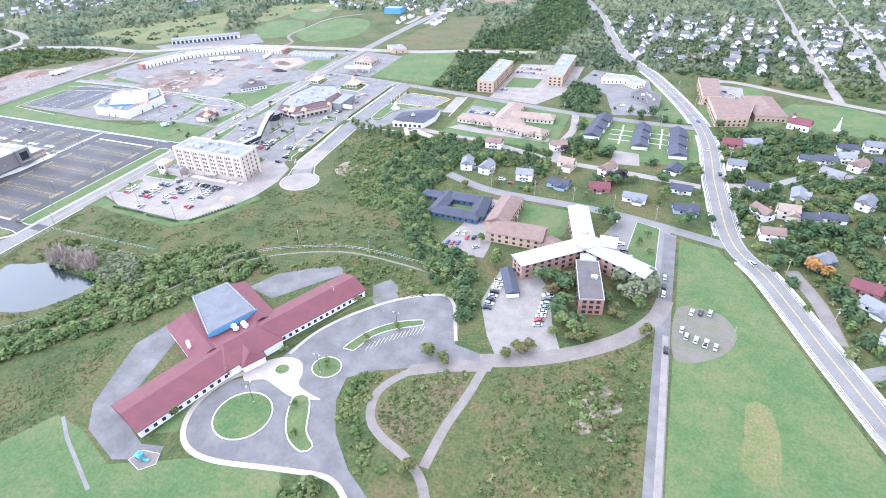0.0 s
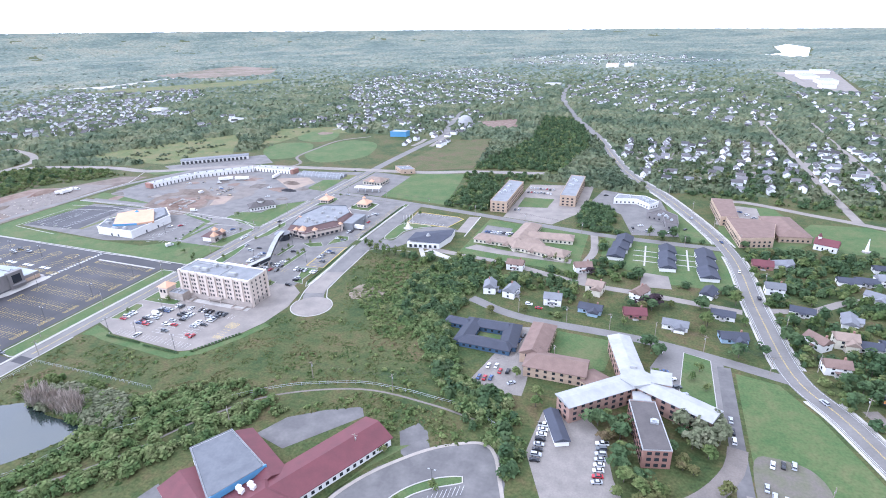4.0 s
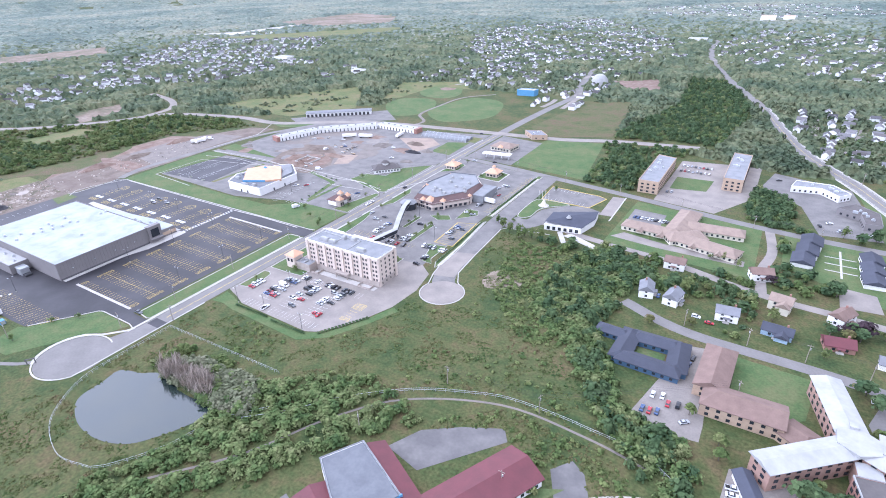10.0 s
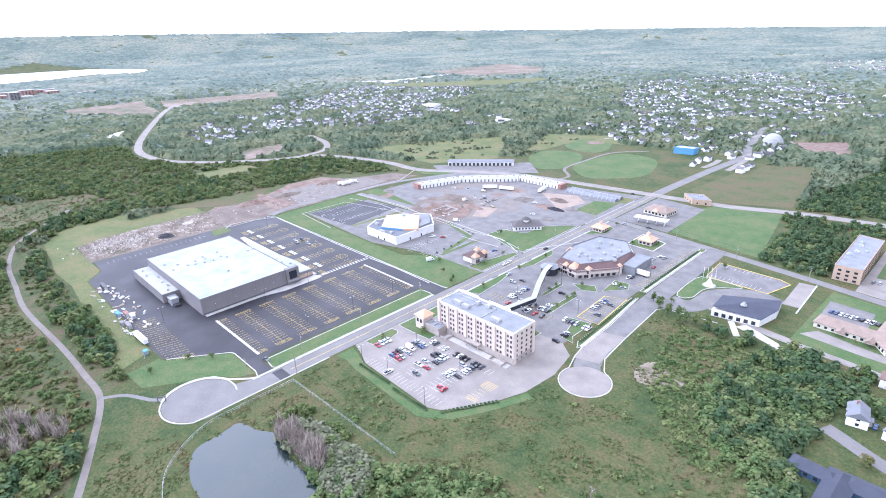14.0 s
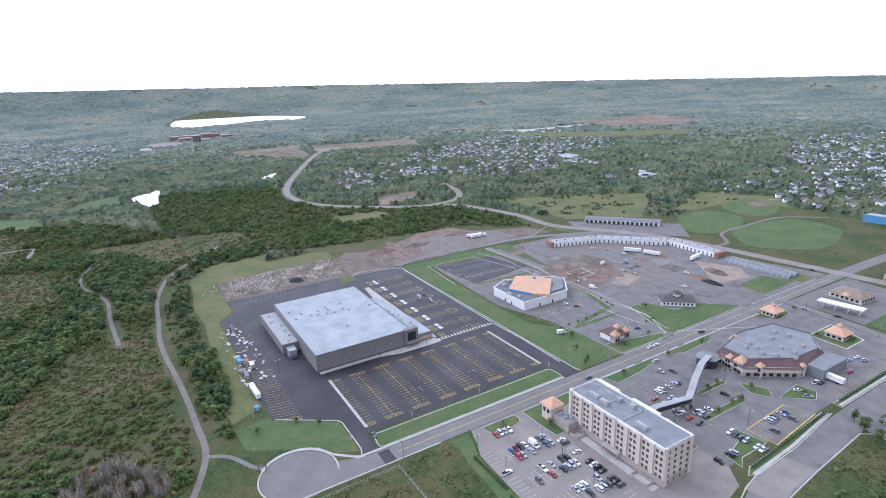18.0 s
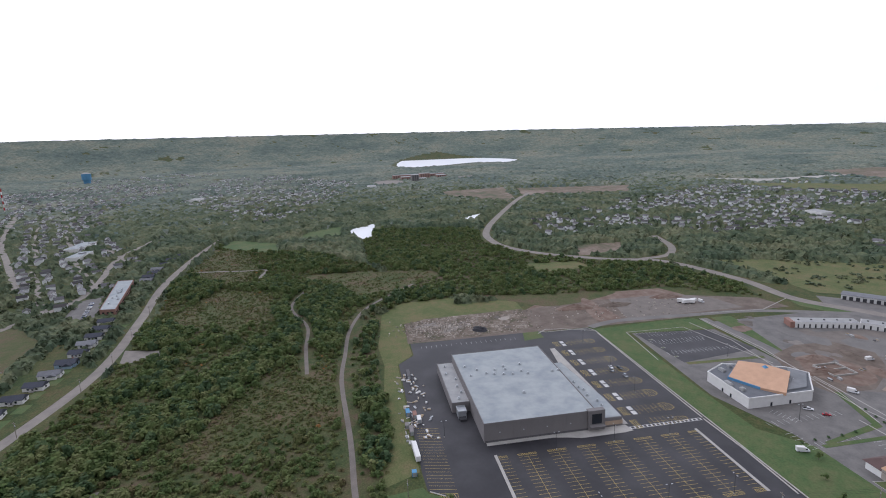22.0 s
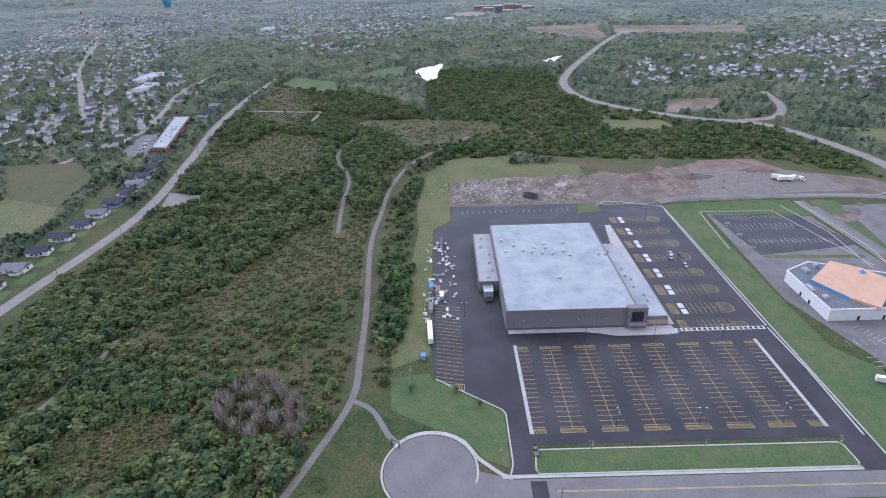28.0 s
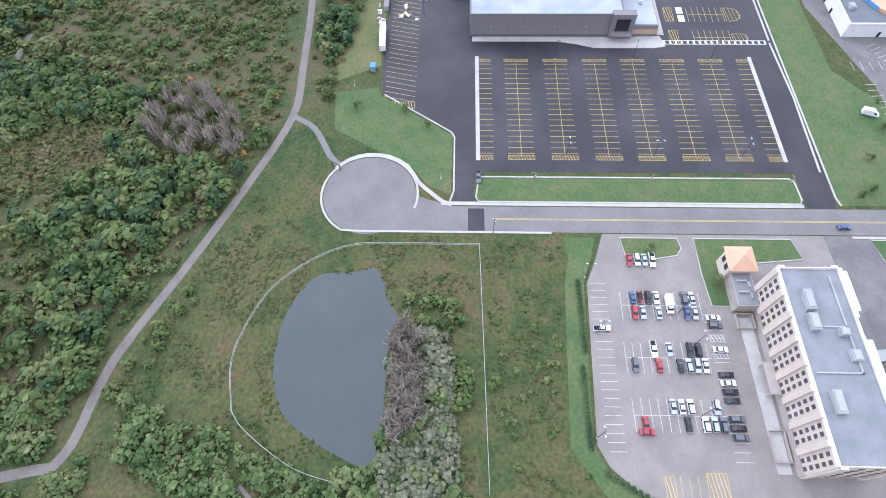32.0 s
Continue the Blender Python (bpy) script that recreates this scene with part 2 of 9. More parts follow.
M["leaf_grey"] = wild("leaf_grey", [(0.12, 0.14, 0.075), (0.16, 0.175, 0.105), (0.2, 0.2, 0.13)], 8, 3, 0.8, 0.5, 0.2)
M["sandy"] = wild("sandy", [(0.082, 0.098, 0.045), (0.148, 0.123, 0.086), (0.246, 0.205, 0.160), (0.213, 0.172, 0.131)], 9, 2.5, 0.8, bump=0.4, contrast=0.5)
M["earth_tan"] = mat("earth_tan", (0.3, 0.235, 0.185), 0.25, 9, 8, alt=(0.24, 0.19, 0.155))
M["leaf_autumn"] = mat("leaf_autumn", (0.26, 0.12, 0.035), 0.4, 5, 4, alt=(0.2, 0.14, 0.04), island=0.6)
M["leaf_purple"] = mat("leaf_purple", (0.045, 0.028, 0.035), 0.4, 5, 4, island=0.6)
M["twig_grey"] = mat("twig_grey", (0.36, 0.315, 0.275), 0.3, 5, 10, alt=(0.25, 0.20, 0.16), island=0.7)
# thicker haze of the far hills put into the colour, paler and bluer
M["far_wood_haze"] = wild("far_wood_haze", [(0.077, 0.107, 0.093), (0.110, 0.141, 0.117), (0.156, 0.178, 0.140), (0.201, 0.203, 0.152)], 330, 45, 14, contrast=0.85, tall=4.0)
M["wood_floor"] = wild("wood_floor", [(0.036, 0.056, 0.020), (0.060, 0.078, 0.029), (0.088, 0.084, 0.040), (0.106, 0.078, 0.050)], 24, 5, 1.1, bump=0.4, contrast=0.7)
M["bark"] = mat("bark", (0.13, 0.11, 0.09), 0.3, 1, 30)
M["roof_white"] = mat("roof_white", (0.37, 0.395, 0.4), 0.15, 11, 4, alt=(0.27, 0.3, 0.32), alt_amount=0.6)
M["roof_pale"] = mat("roof_pale", (0.37, 0.37, 0.365), 0.15, 6, 6, alt=(0.30, 0.305, 0.305))
M["wall_grey"] = mat("wall_grey", (0.215, 0.202, 0.20), 0.08, 6, 20)
M["wall_dark"] = mat("wall_dark", (0.12, 0.115, 0.12), 0.1, 3, 20)
M["wall_beige"] = mat("wall_beige", (0.62, 0.53, 0.46), 0.08, 3, 25)
M["stone_tan"] = mat("stone_tan", (0.4, 0.35, 0.31), 0.15, 2, 30)
M["wall_white"] = mat("wall_white", (0.78, 0.77, 0.75), 0.08, 3, 25, rnd=0.1)
M["wall_cream"] = mat("wall_cream", (0.62, 0.58, 0.48), 0.08, 3, 25)
M["wall_blue"] = mat("wall_blue", (0.3, 0.4, 0.5), 0.08, 3, 25)
M["wall_navy"] = mat("wall_navy", (0.06, 0.11, 0.18), 0.1, 3, 25)
M["wall_redbrick"] = mat("wall_redbrick", (0.31, 0.175, 0.14), 0.18, 2, 40)
M["wall_pinkbrick"] = mat("wall_pinkbrick", (0.36, 0.235, 0.20), 0.18, 8, 20, alt=(0.30, 0.19, 0.165))
M["brick_brown"] = mat("brick_brown", (0.36, 0.235, 0.19), 0.18, 2, 40)
M["brick_tan"] = mat("brick_tan", (0.45, 0.34, 0.25), 0.15, 2, 40)
M["roof_red"] = mat("roof_red", (0.14, 0.045, 0.052), 0.12, 5, 15, alt=(0.115, 0.04, 0.046), rough=0.6)
M["roof_brown"] = mat("roof_brown", (0.200, 0.138, 0.115), 0.2, 4, 15, rnd=0.1)
M["roof_dark"] = mat("roof_dark", (0.06, 0.065, 0.085), 0.15, 5, 15, rnd=0.2)
M["roof_slate"] = mat("roof_slate", (0.19, 0.195, 0.21), 0.15, 4, 15, rnd=0.35)
M["roof_grey"] = mat("roof_grey", (0.235, 0.24, 0.25), 0.15, 6, 10, alt=(0.18, 0.19, 0.20))
M["roof_mid"] = mat("roof_mid", (0.155, 0.163, 0.176), 0.2, 5, 10, alt=(0.125, 0.132, 0.145))
M["roof_charcoal"] = mat("roof_charcoal", (0.118, 0.106, 0.102), 0.2, 5, 10, alt=(0.092, 0.084, 0.082))
M["roof_tan"] = mat("roof_tan", (0.275, 0.212, 0.170), 0.18, 4, 15, alt=(0.225, 0.172, 0.14))
M["roof_maroon"] = mat("roof_maroon", (0.13, 0.085, 0.08), 0.15, 4, 15)
M["roof_orange"] = mat("roof_orange", (0.58, 0.36, 0.235), 0.1, 4, 15)
M["trim_blue"] = mat("trim_blue", (0.12, 0.3, 0.5), 0.1, 3, 15)
M["glass"] = mat("glass", (0.03, 0.035, 0.045), 0.1, 4, 4, rough=0.08, spec=0.6)
M["glass_curtained"] = mat("glass_curtained", (0.095, 0.092, 0.095), 0.4, 3, 6, rough=0.12, spec=0.6)
M["metal"] = mat("metal", (0.5, 0.52, 0.54), 0.1, 3, 10, rough=0.4, metal=0.5)
M["metal_dark"] = mat("metal_dark", (0.05, 0.05, 0.055), 0.1, 3, 10, rough=0.5)
M["wood_pole"] = mat("wood_pole", (0.3, 0.26, 0.22), 0.2, 2, 20)
M["wood_raw"] = mat("wood_raw", (0.42, 0.33, 0.22), 0.2, 2, 20, rnd=0.4)
M["rubber"] = mat("rubber", (0.02, 0.02, 0.02), 0.1, 2, 20)
M["lamp_red"] = mat("lamp_red", (0.4, 0.02, 0.02), 0.1, 2, 20, rough=0.3)
M["plastic_blue"] = mat("plastic_blue", (0.1, 0.32, 0.42), 0.1, 2, 20, rough=0.4)
M["house_walls"] = mat("house_walls", (0.86, 0.86, 0.86), 0.05, 40, 20, alt=(0.74, 0.75, 0.77), island=0.35)
M["house_roofs"] = mat("house_roofs", (0.125, 0.125, 0.135), 0.15, 30, 15, alt=(0.11, 0.10, 0.098), island=1.1)
for colour, rgb in (("white", (0.72, 0.73, 0.74)), ("black", (0.02, 0.02, 0.024)), ("silver", (0.4, 0.42, 0.45)), ("red", (0.36, 0.03, 0.04)), ("blue", (0.05, 0.09, 0.2)), ("grey", (0.11, 0.12, 0.13))):
    M["car_" + colour] = mat("car_paint_" + colour, rgb, 0.05, 2, 4, rough=0.25, spec=0.6)

# --- helpers
def link(name, bm, material, parent=None, label="", smooth=False):
    me = bpy.data.meshes.new(name)
    bm.to_mesh(me)
    bm.free()
    me.materials.append(M[material] if isinstance(material, str) else material)
    if smooth:
        me.shade_smooth()
    ob = new(name, me)
    if parent is not None:
        ob.parent = parent
    if label:
        ob["label"] = label
    return ob


def part(name, bm, material, parent, label=""):
    return link(name, bm, material, parent, label)


def raw(name, verts, faces, material, parent=None):
    me = bpy.data.meshes.new(name)
    me.from_pydata(verts, [], faces)
    me.materials.append(M[material])
    ob = new(name, me)
    if parent is not None:
        ob.parent = parent
    return ob


def box(bm, x0, x1, y0, y1, z0, z1):
    v = [bm.verts.new((x, y, z)) for z in (z0, z1) for y in (y0, y1) for x in (x0, x1)]
    for f in ((0, 2, 3, 1), (4, 5, 7, 6), (0, 1, 5, 4), (2, 6, 7, 3), (0, 4, 6, 2), (1, 3, 7, 5)):
        bm.faces.new([v[i] for i in f])
    return v


def boxes(*dims):
    bm = bmesh.new()
    for d in dims:
        box(bm, *d)
    return bm


def prism(pts, z0, z1, bm=None):
    """An upright block over the outline pts."""
    bm = bm or bmesh.new()
    area = sum(a[0] * b[1] - b[0] * a[1] for a, b in zip(pts, pts[1:] + pts[:1]))
    if area < 0:
        pts = pts[::-1]
    lo = [bm.verts.new((x, y, z0)) for x, y in pts]
    hi = [bm.verts.new((x, y, z1)) for x, y in pts]
    bm.faces.new(hi)
    bm.faces.new(lo[::-1])
    for i in range(len(pts)):
        j = (i + 1) % len(pts)
        bm.faces.new((lo[i], lo[j], hi[j], hi[i]))
    return bm


def smooth_line(pts, step=6.0, closed=False):
    """A Catmull-Rom line through pts."""
    out, n = [], len(pts)
    P = [np.array(p, float) for p in pts]
    for i in range(n if closed else n - 1):
        a, b = P[i], P[(i + 1) % n]
        p = P[i - 1] if (i or closed) else 2 * a - b
        q = P[(i + 2) % n] if (closed or i + 2 < n) else 2 * b - a
        k = max(1, int(np.linalg.norm(b - a) / step))
        for s in np.arange(k) / k:
            out.append(tuple(0.5 * ((2 * a) + (b - p) * s + (2 * p - 5 * a + 4 * b - q) * s * s + (3 * a - p - 3 * b + q) * s ** 3)))
    if not closed:
        out.append(tuple(P[-1]))
    return out


def sides(line, w, closed=False):
    L = np.array(line, float)
    d = (np.roll(L, -1, 0) - np.roll(L, 1, 0)) if closed else np.gradient(L, axis=0)
    d /= np.maximum(np.linalg.norm(d, axis=1), 1e-6)[:, None]
    n = np.stack([-d[:, 1], d[:, 0]], 1) * (w / 2)
    return L + n, L - n


def ribbon(bm, line, w, z0, z1, closed=False):
    """A band of width w along line, from z0 to z1."""
    a, b = sides(line, w, closed)
    rows = [[bm.verts.new((*p, z)) for p, z in ((l, z0), (l, z1), (r, z1), (r, z0))] for l, r in zip(a, b)]
    n = len(rows)
    for i in range(n if closed else n - 1):
        p, q = rows[i], rows[(i + 1) % n]
        for k in range(3):
            bm.faces.new((p[k], q[k], q[k + 1], p[k + 1]))
    if not closed:
        bm.faces.new(rows[0])
        bm.faces.new(rows[-1][::-1])
    return bm


CLEAR = []          # where nothing grows: (polygon) or (line, half width)


def inside(pts, poly):
    x, y = pts[:, 0], pts[:, 1]
    res = np.zeros(len(pts), bool)
    for (x0, y0), (x1, y1) in zip(poly, poly[1:] + poly[:1]):
        cond = ((y0 > y) != (y1 > y))
        res ^= cond & (x < (x1 - x0) * (y - y0) / ((y1 - y0) or 1e-9) + x0)
    return res


def near_line(pts, line, r):
    res = np.zeros(len(pts), bool)
    for a, b in zip(line[:-1], line[1:]):
        a, b = np.array(a[:2]), np.array(b[:2])
        d = b - a
        s = np.clip(((pts - a) @ d) / max(d @ d, 1e-9), 0, 1)
        res |= np.hypot(*(pts - a - s[:, None] * d).T) < r
    return res


NX, NY = 2150, 1600
GRID = {"n": 0, "mask": np.zeros((NX, NY), bool)}
GX, GY, GC = -2700.0, -1100.0, 2.0


def free(pts):
    """Those of pts that lie on no road, yard or building; the taken cells are kept on a coarse grid."""
    mask = GRID["mask"]
    for c in CLEAR[GRID["n"]:]:
        if isinstance(c, tuple):
            runs, r = [([a, b], c[1]) for a, b in zip(c[0][:-1], c[0][1:])], c[1]
        else:
            runs, r = [(c, None)], 0
        for q, w in runs:
            x0, x1 = min(p[0] for p in q) - r, max(p[0] for p in q) + r
            y0, y1 = min(p[1] for p in q) - r, max(p[1] for p in q) + r
            i0, i1 = max(0, int((x0 - GX) / GC)), min(NX, int((x1 - GX) / GC) + 1)
            j0, j1 = max(0, int((y0 - GY) / GC)), min(NY, int((y1 - GY) / GC) + 1)
            if i0 >= i1 or j0 >= j1:
                continue
            gx, gy = np.meshgrid(GX + (np.arange(i0, i1) + 0.5) * GC, GY + (np.arange(j0, j1) + 0.5) * GC, indexing="ij")
            cells = np.stack([gx.ravel(), gy.ravel()], 1)
            got = near_line(cells, q, w) if w is not None else inside(cells, list(q))
            mask[i0:i1, j0:j1] |= got.reshape(gx.shape)
    GRID["n"] = len(CLEAR)
    i, j = ((pts[:, 0] - GX) / GC).astype(int), ((pts[:, 1] - GY) / GC).astype(int)
    within = (i >= 0) & (i < NX) & (j >= 0) & (j < NY) & (pts[:, 0] > GX) & (pts[:, 1] > GY)
    return pts[~(within & mask[np.clip(i, 0, NX - 1), np.clip(j, 0, NY - 1)])]


LEVELS = set()


def level(z):
    """A height that no other flat sheet has taken."""
    while round(z, 4) in LEVELS:
        z += 0.0007
    LEVELS.add(round(z, 4))
    return z


def road(name, pts, w, material, label, category="road", z=0.05, step=6.0, kerb=0.0, grow=1.5):
    line, z = smooth_line(pts, step), level(z)
    bm = ribbon(bmesh.new(), line, w, -0.2, z)
    ob = tagged(link(name, bm, material), label, category, kind="structure")
    CLEAR.append((line[::2] + [line[-1]], w / 2 + grow))
    if kerb:
        for s in sides(line, w + kerb):
            tagged(link("kerb", ribbon(bmesh.new(), [tuple(p) for p in s], kerb, -0.1, z + 0.13), "concrete"), "pale concrete kerb along the road", "kerb", kind="structure")
    return ob


def area(name, pts, material, label, category, z=0.04, kerb=0.0, clear=True, h=0.13):
    z = level(z)
    ob = tagged(link(name, prism(pts, -0.2, z), material), label, category, kind="structure")
    if clear:
        CLEAR.append(list(pts))
    if kerb:
        tagged(link("kerb", ribbon(bmesh.new(), list(pts), kerb, -0.1, z + h, True), "concrete"), "pale concrete kerb round " + category, "kerb", kind="structure")
    return ob


def arc(cx, cy, r, a0, a1, n=10, ry=None):
    return [(cx + r * math.cos(radians(a0 + (a1 - a0) * i / n)), cy + (ry or r) * math.sin(radians(a0 + (a1 - a0) * i / n))) for i in range(n + 1)]


# --- ground: one sheet out to the wooded hills on the horizon
def far_rise(x, y):
    d = math.hypot(x - 240, y + 90)
    az = math.degrees(math.atan2(y + 90, x - 240))
    el = -0.4 + 1.25 * math.cos(radians(az - 234))
    top = 180 + 4750 * math.tan(radians(el)) + 4 * noise.noise((x / 900, y / 900, 0))
    s = min(max((d - 3950) / 800, 0), 1)
    return max(top, 0) * s ** 1.25


gb = bmesh.new()
rings = [0, 60, 120, 200, 300, 420, 560, 720, 900, 1150, 1450, 1800, 2200, 2600, 3000, 3400, 3700, 3950, 4100, 4250, 4400, 4550, 4650, 4750]
seg = 120
prev = None
for r in rings:
    if r == 0:
        cur = [gb.verts.new((240, -90, 0))]
    else:
        cur = []
        for i in range(seg):
            a = 2 * math.pi * i / seg
            x, y = 240 + r * math.cos(a), -90 + r * math.sin(a)
            cur.append(gb.verts.new((x, y, far_rise(x, y))))
        for i in range(seg):
            j = (i + 1) % seg
            if len(prev) == 1:
                gb.faces.new((prev[0], cur[i], cur[j]))
            else:
                gb.faces.new((prev[i], cur[i], cur[j], prev[j]))
    prev = cur
tagged(link("ground", gb, "meadow", smooth=True), "green and straw-coloured meadow ground with far wooded hills", "ground", kind="structure")
# --- roads
area("pavement", [(11, -14), (12.6, -14), (12.6, 119), (11, 119)], "concrete", "pale concrete pavement along the verge", "pavement", 0.12)
road("main_street", [(18.5, -45), (18.5, 150), (18.5, 300), (18.5, 450), (22, 560), (27, 664), (10, 733), (-20, 900)], 11, "asphalt", "grey asphalt main street between lawns and car parks")
area("cul_de_sac", arc(8, -41, 17.5, 0, 350, 28), "asphalt", "round grey asphalt turning circle", "road", 0.055)
area("cul_de_sac_apron", [(24, -45), (24, -5), (13, -10), (9, -22), (-2, -27)], "asphalt", "flared asphalt mouth of the turning circle", "road", 0.052)
tagged(link("kerb", ribbon(bmesh.new(), arc(8, -41, 18.2, 70, 330, 30) + [(24.2, -44), (24.2, 26)], 0.8, -0.1, 0.16), "concrete"), "white concrete kerb of the turning circle", "kerb", kind="structure")
tagged(link("pavement", ribbon(bmesh.new(), smooth_line([(-4, -55), (-8.5, -50), (-10.8, -43), (-10, -35), (-5.5, -27.5), (2, -23), (7, -18), (11, -13.5), (12.5, -10)], 3), 1.6, -0.1, 0.15), "concrete"), "white concrete pavement round the corner lawn", "pavement", kind="structure")
road("ring_road", [(-1300, 420), (-1119, 324), (-784, 175), (-643, 148), (-550, 181), (-476, 258), (-439, 321), (-335, 351), (-259, 352), (-200, 385), (-134, 412), (-9, 428), (85, 438), (145, 457), (230, 470)], 12, "asphalt_pale", "pale winding road beside young woods", step=12, z=0.09, grow=7)
road("ring_spur", [(-460, 300), (-470, 345), (-520, 380), (-600, 400)], 10, "asphalt_pale", "pale side road curving into the fields", step=12, z=0.08, grow=6)
road("second_street", [(141, 105), (131, 124), (128, 164), (125, 207), (124.5, 259), (124, 322)], 14, "asphalt_lot", "grey asphalt street ending in a turning circle")
area("street_apron", [(124, 118), (122, 134), (121.5, 152), (135, 156), (135.5, 136), (138, 122)], "asphalt_pale", "older pale asphalt at the street end", "road", 0.06)
tagged(link("kerb", ribbon(bmesh.new(), [(167, 207), (136, 203.5), (132.6, 199), (134, 176), (135.3, 154), (137.6, 128), (143, 118)] + arc(140.5, 103.5, 13.4, 72, -200, 26) + [(124, 120), (122, 131), (121, 150)], 0.6, -0.1, 0.16), "concrete"), "white concrete kerb of the turning circle", "kerb", kind="structure")
area("cul_de_sac", arc(140.5, 103.5, 13, 0, 350, 26), "asphalt_pale", "round pale asphalt turning circle beside the meadow", "road", 0.055)
road("east_street", [(24, 335), (86, 326), (186, 309), (303, 287), (401, 281)], 8, "asphalt", "grey asphalt cross street with utility poles", z=0.045)
road("long_road", [(520, -150), (500, -80), (470, -15), (453, 27), (432, 82), (416, 115), (409, 181), (401, 281), (362, 398), (314, 505), (266, 690), (199, 899), (140, 1150), (120, 1400)], 12, "asphalt", "wide grey asphalt road with painted lines and pavements", z=0.06)
long_line = smooth_line([(520, -150), (500, -80), (470, -15), (453, 27), (432, 82), (416, 115), (409, 181), (401, 281), (362, 398), (314, 505), (266, 690)], 6)
for off, nm in ((15.0, "pavement"), (12.6, "verge")):
    for s in sides(long_line, off):
        pts = [tuple(p) for p in s]
        pts = [p for p in pts if not (98 < p[1] < 118 or 272 < p[1] < 288)]
        for run in ([p for p in pts if p[1] < 100], [p for p in pts if 117 < p[1] < 273], [p for p in pts if p[1] > 287]):
            if nm == "pavement":
                tagged(link("pavement", ribbon(bmesh.new(), run, 1.3, -0.1, 0.17), "concrete"), "pale concrete pavement beside the wide road", "pavement", kind="structure")
            else:
                tagged(link("kerb", ribbon(bmesh.new(), run, 0.35, -0.1, 0.2), "concrete"), "pale concrete kerb beside the wide road", "kerb", kind="structure")
for off, m_, w_ in ((0.4, "paint_yellow", 0.14), (10.6, "paint_white", 0.16)):
    for s in sides(long_line, off):
        tagged(link("road_line", ribbon(bmesh.new(), [tuple(p) for p in s], w_, 0.05, 0.068), m_), "painted line on the wide road", "road marking", kind="structure")
for s in sides([(18.5, 5), (18.5, 430)], 0.4):
    tagged(link("road_line", ribbon(bmesh.new(), [tuple(p) for p in s], 0.15, 0.045, 0.056), "paint_yellow"), "faint yellow centre line on the street", "road marking", kind="structure")
road("side_street", [(236, 146), (274, 131), (348, 126), (416, 109)], 7.5, "asphalt", "narrow grey residential street", z=0.04)
road("back_lane", [(150, 226), (190, 215), (240, 208), (300, 190), (345, 185), (400, 178)], 6.5, "asphalt_pale", "pale lane between gardens and the low brown home", z=0.035)
road("link_lane", [(300, 288), (304, 250), (300, 220), (302, 190)], 6, "asphalt_pale", "pale lane beside the long dark-roofed houses", z=0.036)
road("cross_road", [(401, 340), (415, 412), (485, 386), (549, 358), (640, 330)], 8, "asphalt_pale", "pale road past the green park", z=0.04)
road("hill_street", [(505, 900), (508, 722), (509, 528), (512, 375)], 8, "asphalt_pale", "straight residential street among houses", z=0.038)
road("hill_street", [(580, 900), (574, 737), (570, 556), (556, 358)], 8, "asphalt_pale", "straight residential street among houses and trees", z=0.038)
road("house_lane", [(416, 185), (440, 192), (470, 215), (520, 225), (600, 220)], 6, "asphalt_pale", "narrow lane between gardens", z=0.036)
road("house_lane", [(455, 20), (480, 34), (540, 40), (620, 30)], 7, "asphalt", "side road between white houses", z=0.036)
road("gravel_lane", [(456, 42), (452, 70), (443, 95)], 7, "gravel", "brown gravel yard beside the road", "yard", z=0.034)
road("west_road", [(60, -300), (-93, -291), (-239, -273), (-380, -288), (-516, -309), (-680, -316), (-839, -312)], 9, "asphalt_pale", "grey residential road beside a row of bungalows", step=12, grow=5)
road("suburb_street", [(-380, -420), (-502, -392), (-710, -438), (-856, -440), (-1000, -430)], 9, "asphalt_pale", "wide grey street through the suburb", step=12)
road("suburb_street", [(-420, -560), (-470, -530), (-540, -520), (-560, -600), (-470, -680)], 8, "asphalt_pale", "curving grey suburb street", step=12)
road("suburb_street", [(-560, -500), (-760, -620), (-1000, -760), (-1400, -950)], 9, "asphalt_pale", "grey suburb street among houses", step=14)
road("concrete_drive", [(384, 112), (384, 40), (385, -40), (386, -150)], 6.5, "asphalt_patchy", "worn pale concrete driveway")
road("drive_slab", [(385.5, 24), (386.5, -40), (387.5, -150)], 2.6, "gravel_pale", "broken pale concrete slabs of the drive", z=0.062)
area("street_patch", [(14, -4), (23.6, -4), (23.6, 2), (14, 2)], "asphalt_new", "dark patch of new asphalt in the street", "road", 0.07)
road("gravel_path", [(130, -220), (109, -140), (103, -124), (74, -118), (40, -103), (4, -88), (-31, -76), (-60, -76), (-104, -78), (-180, -84), (-231, -82), (-290, -78), (-350, -62), (-400, -28), (-430, -5)], 3.2, "gravel", "pale gravel footpath through the scrub", "path", 0.03, step=4, grow=3.2)
road("path_spur", [(-31, -76), (-24, -66), (-10, -58), (-5, -53)], 2.4, "asphalt", "short paved path to the turning circle", "path", 0.032, step=3)
road("wood_trail", [(-200, -110), (-257, -115), (-310, -118), (-376, -139), (-440, -130)], 3, "gravel", "narrow gravel trail in the woods", "path", 0.03, grow=4)

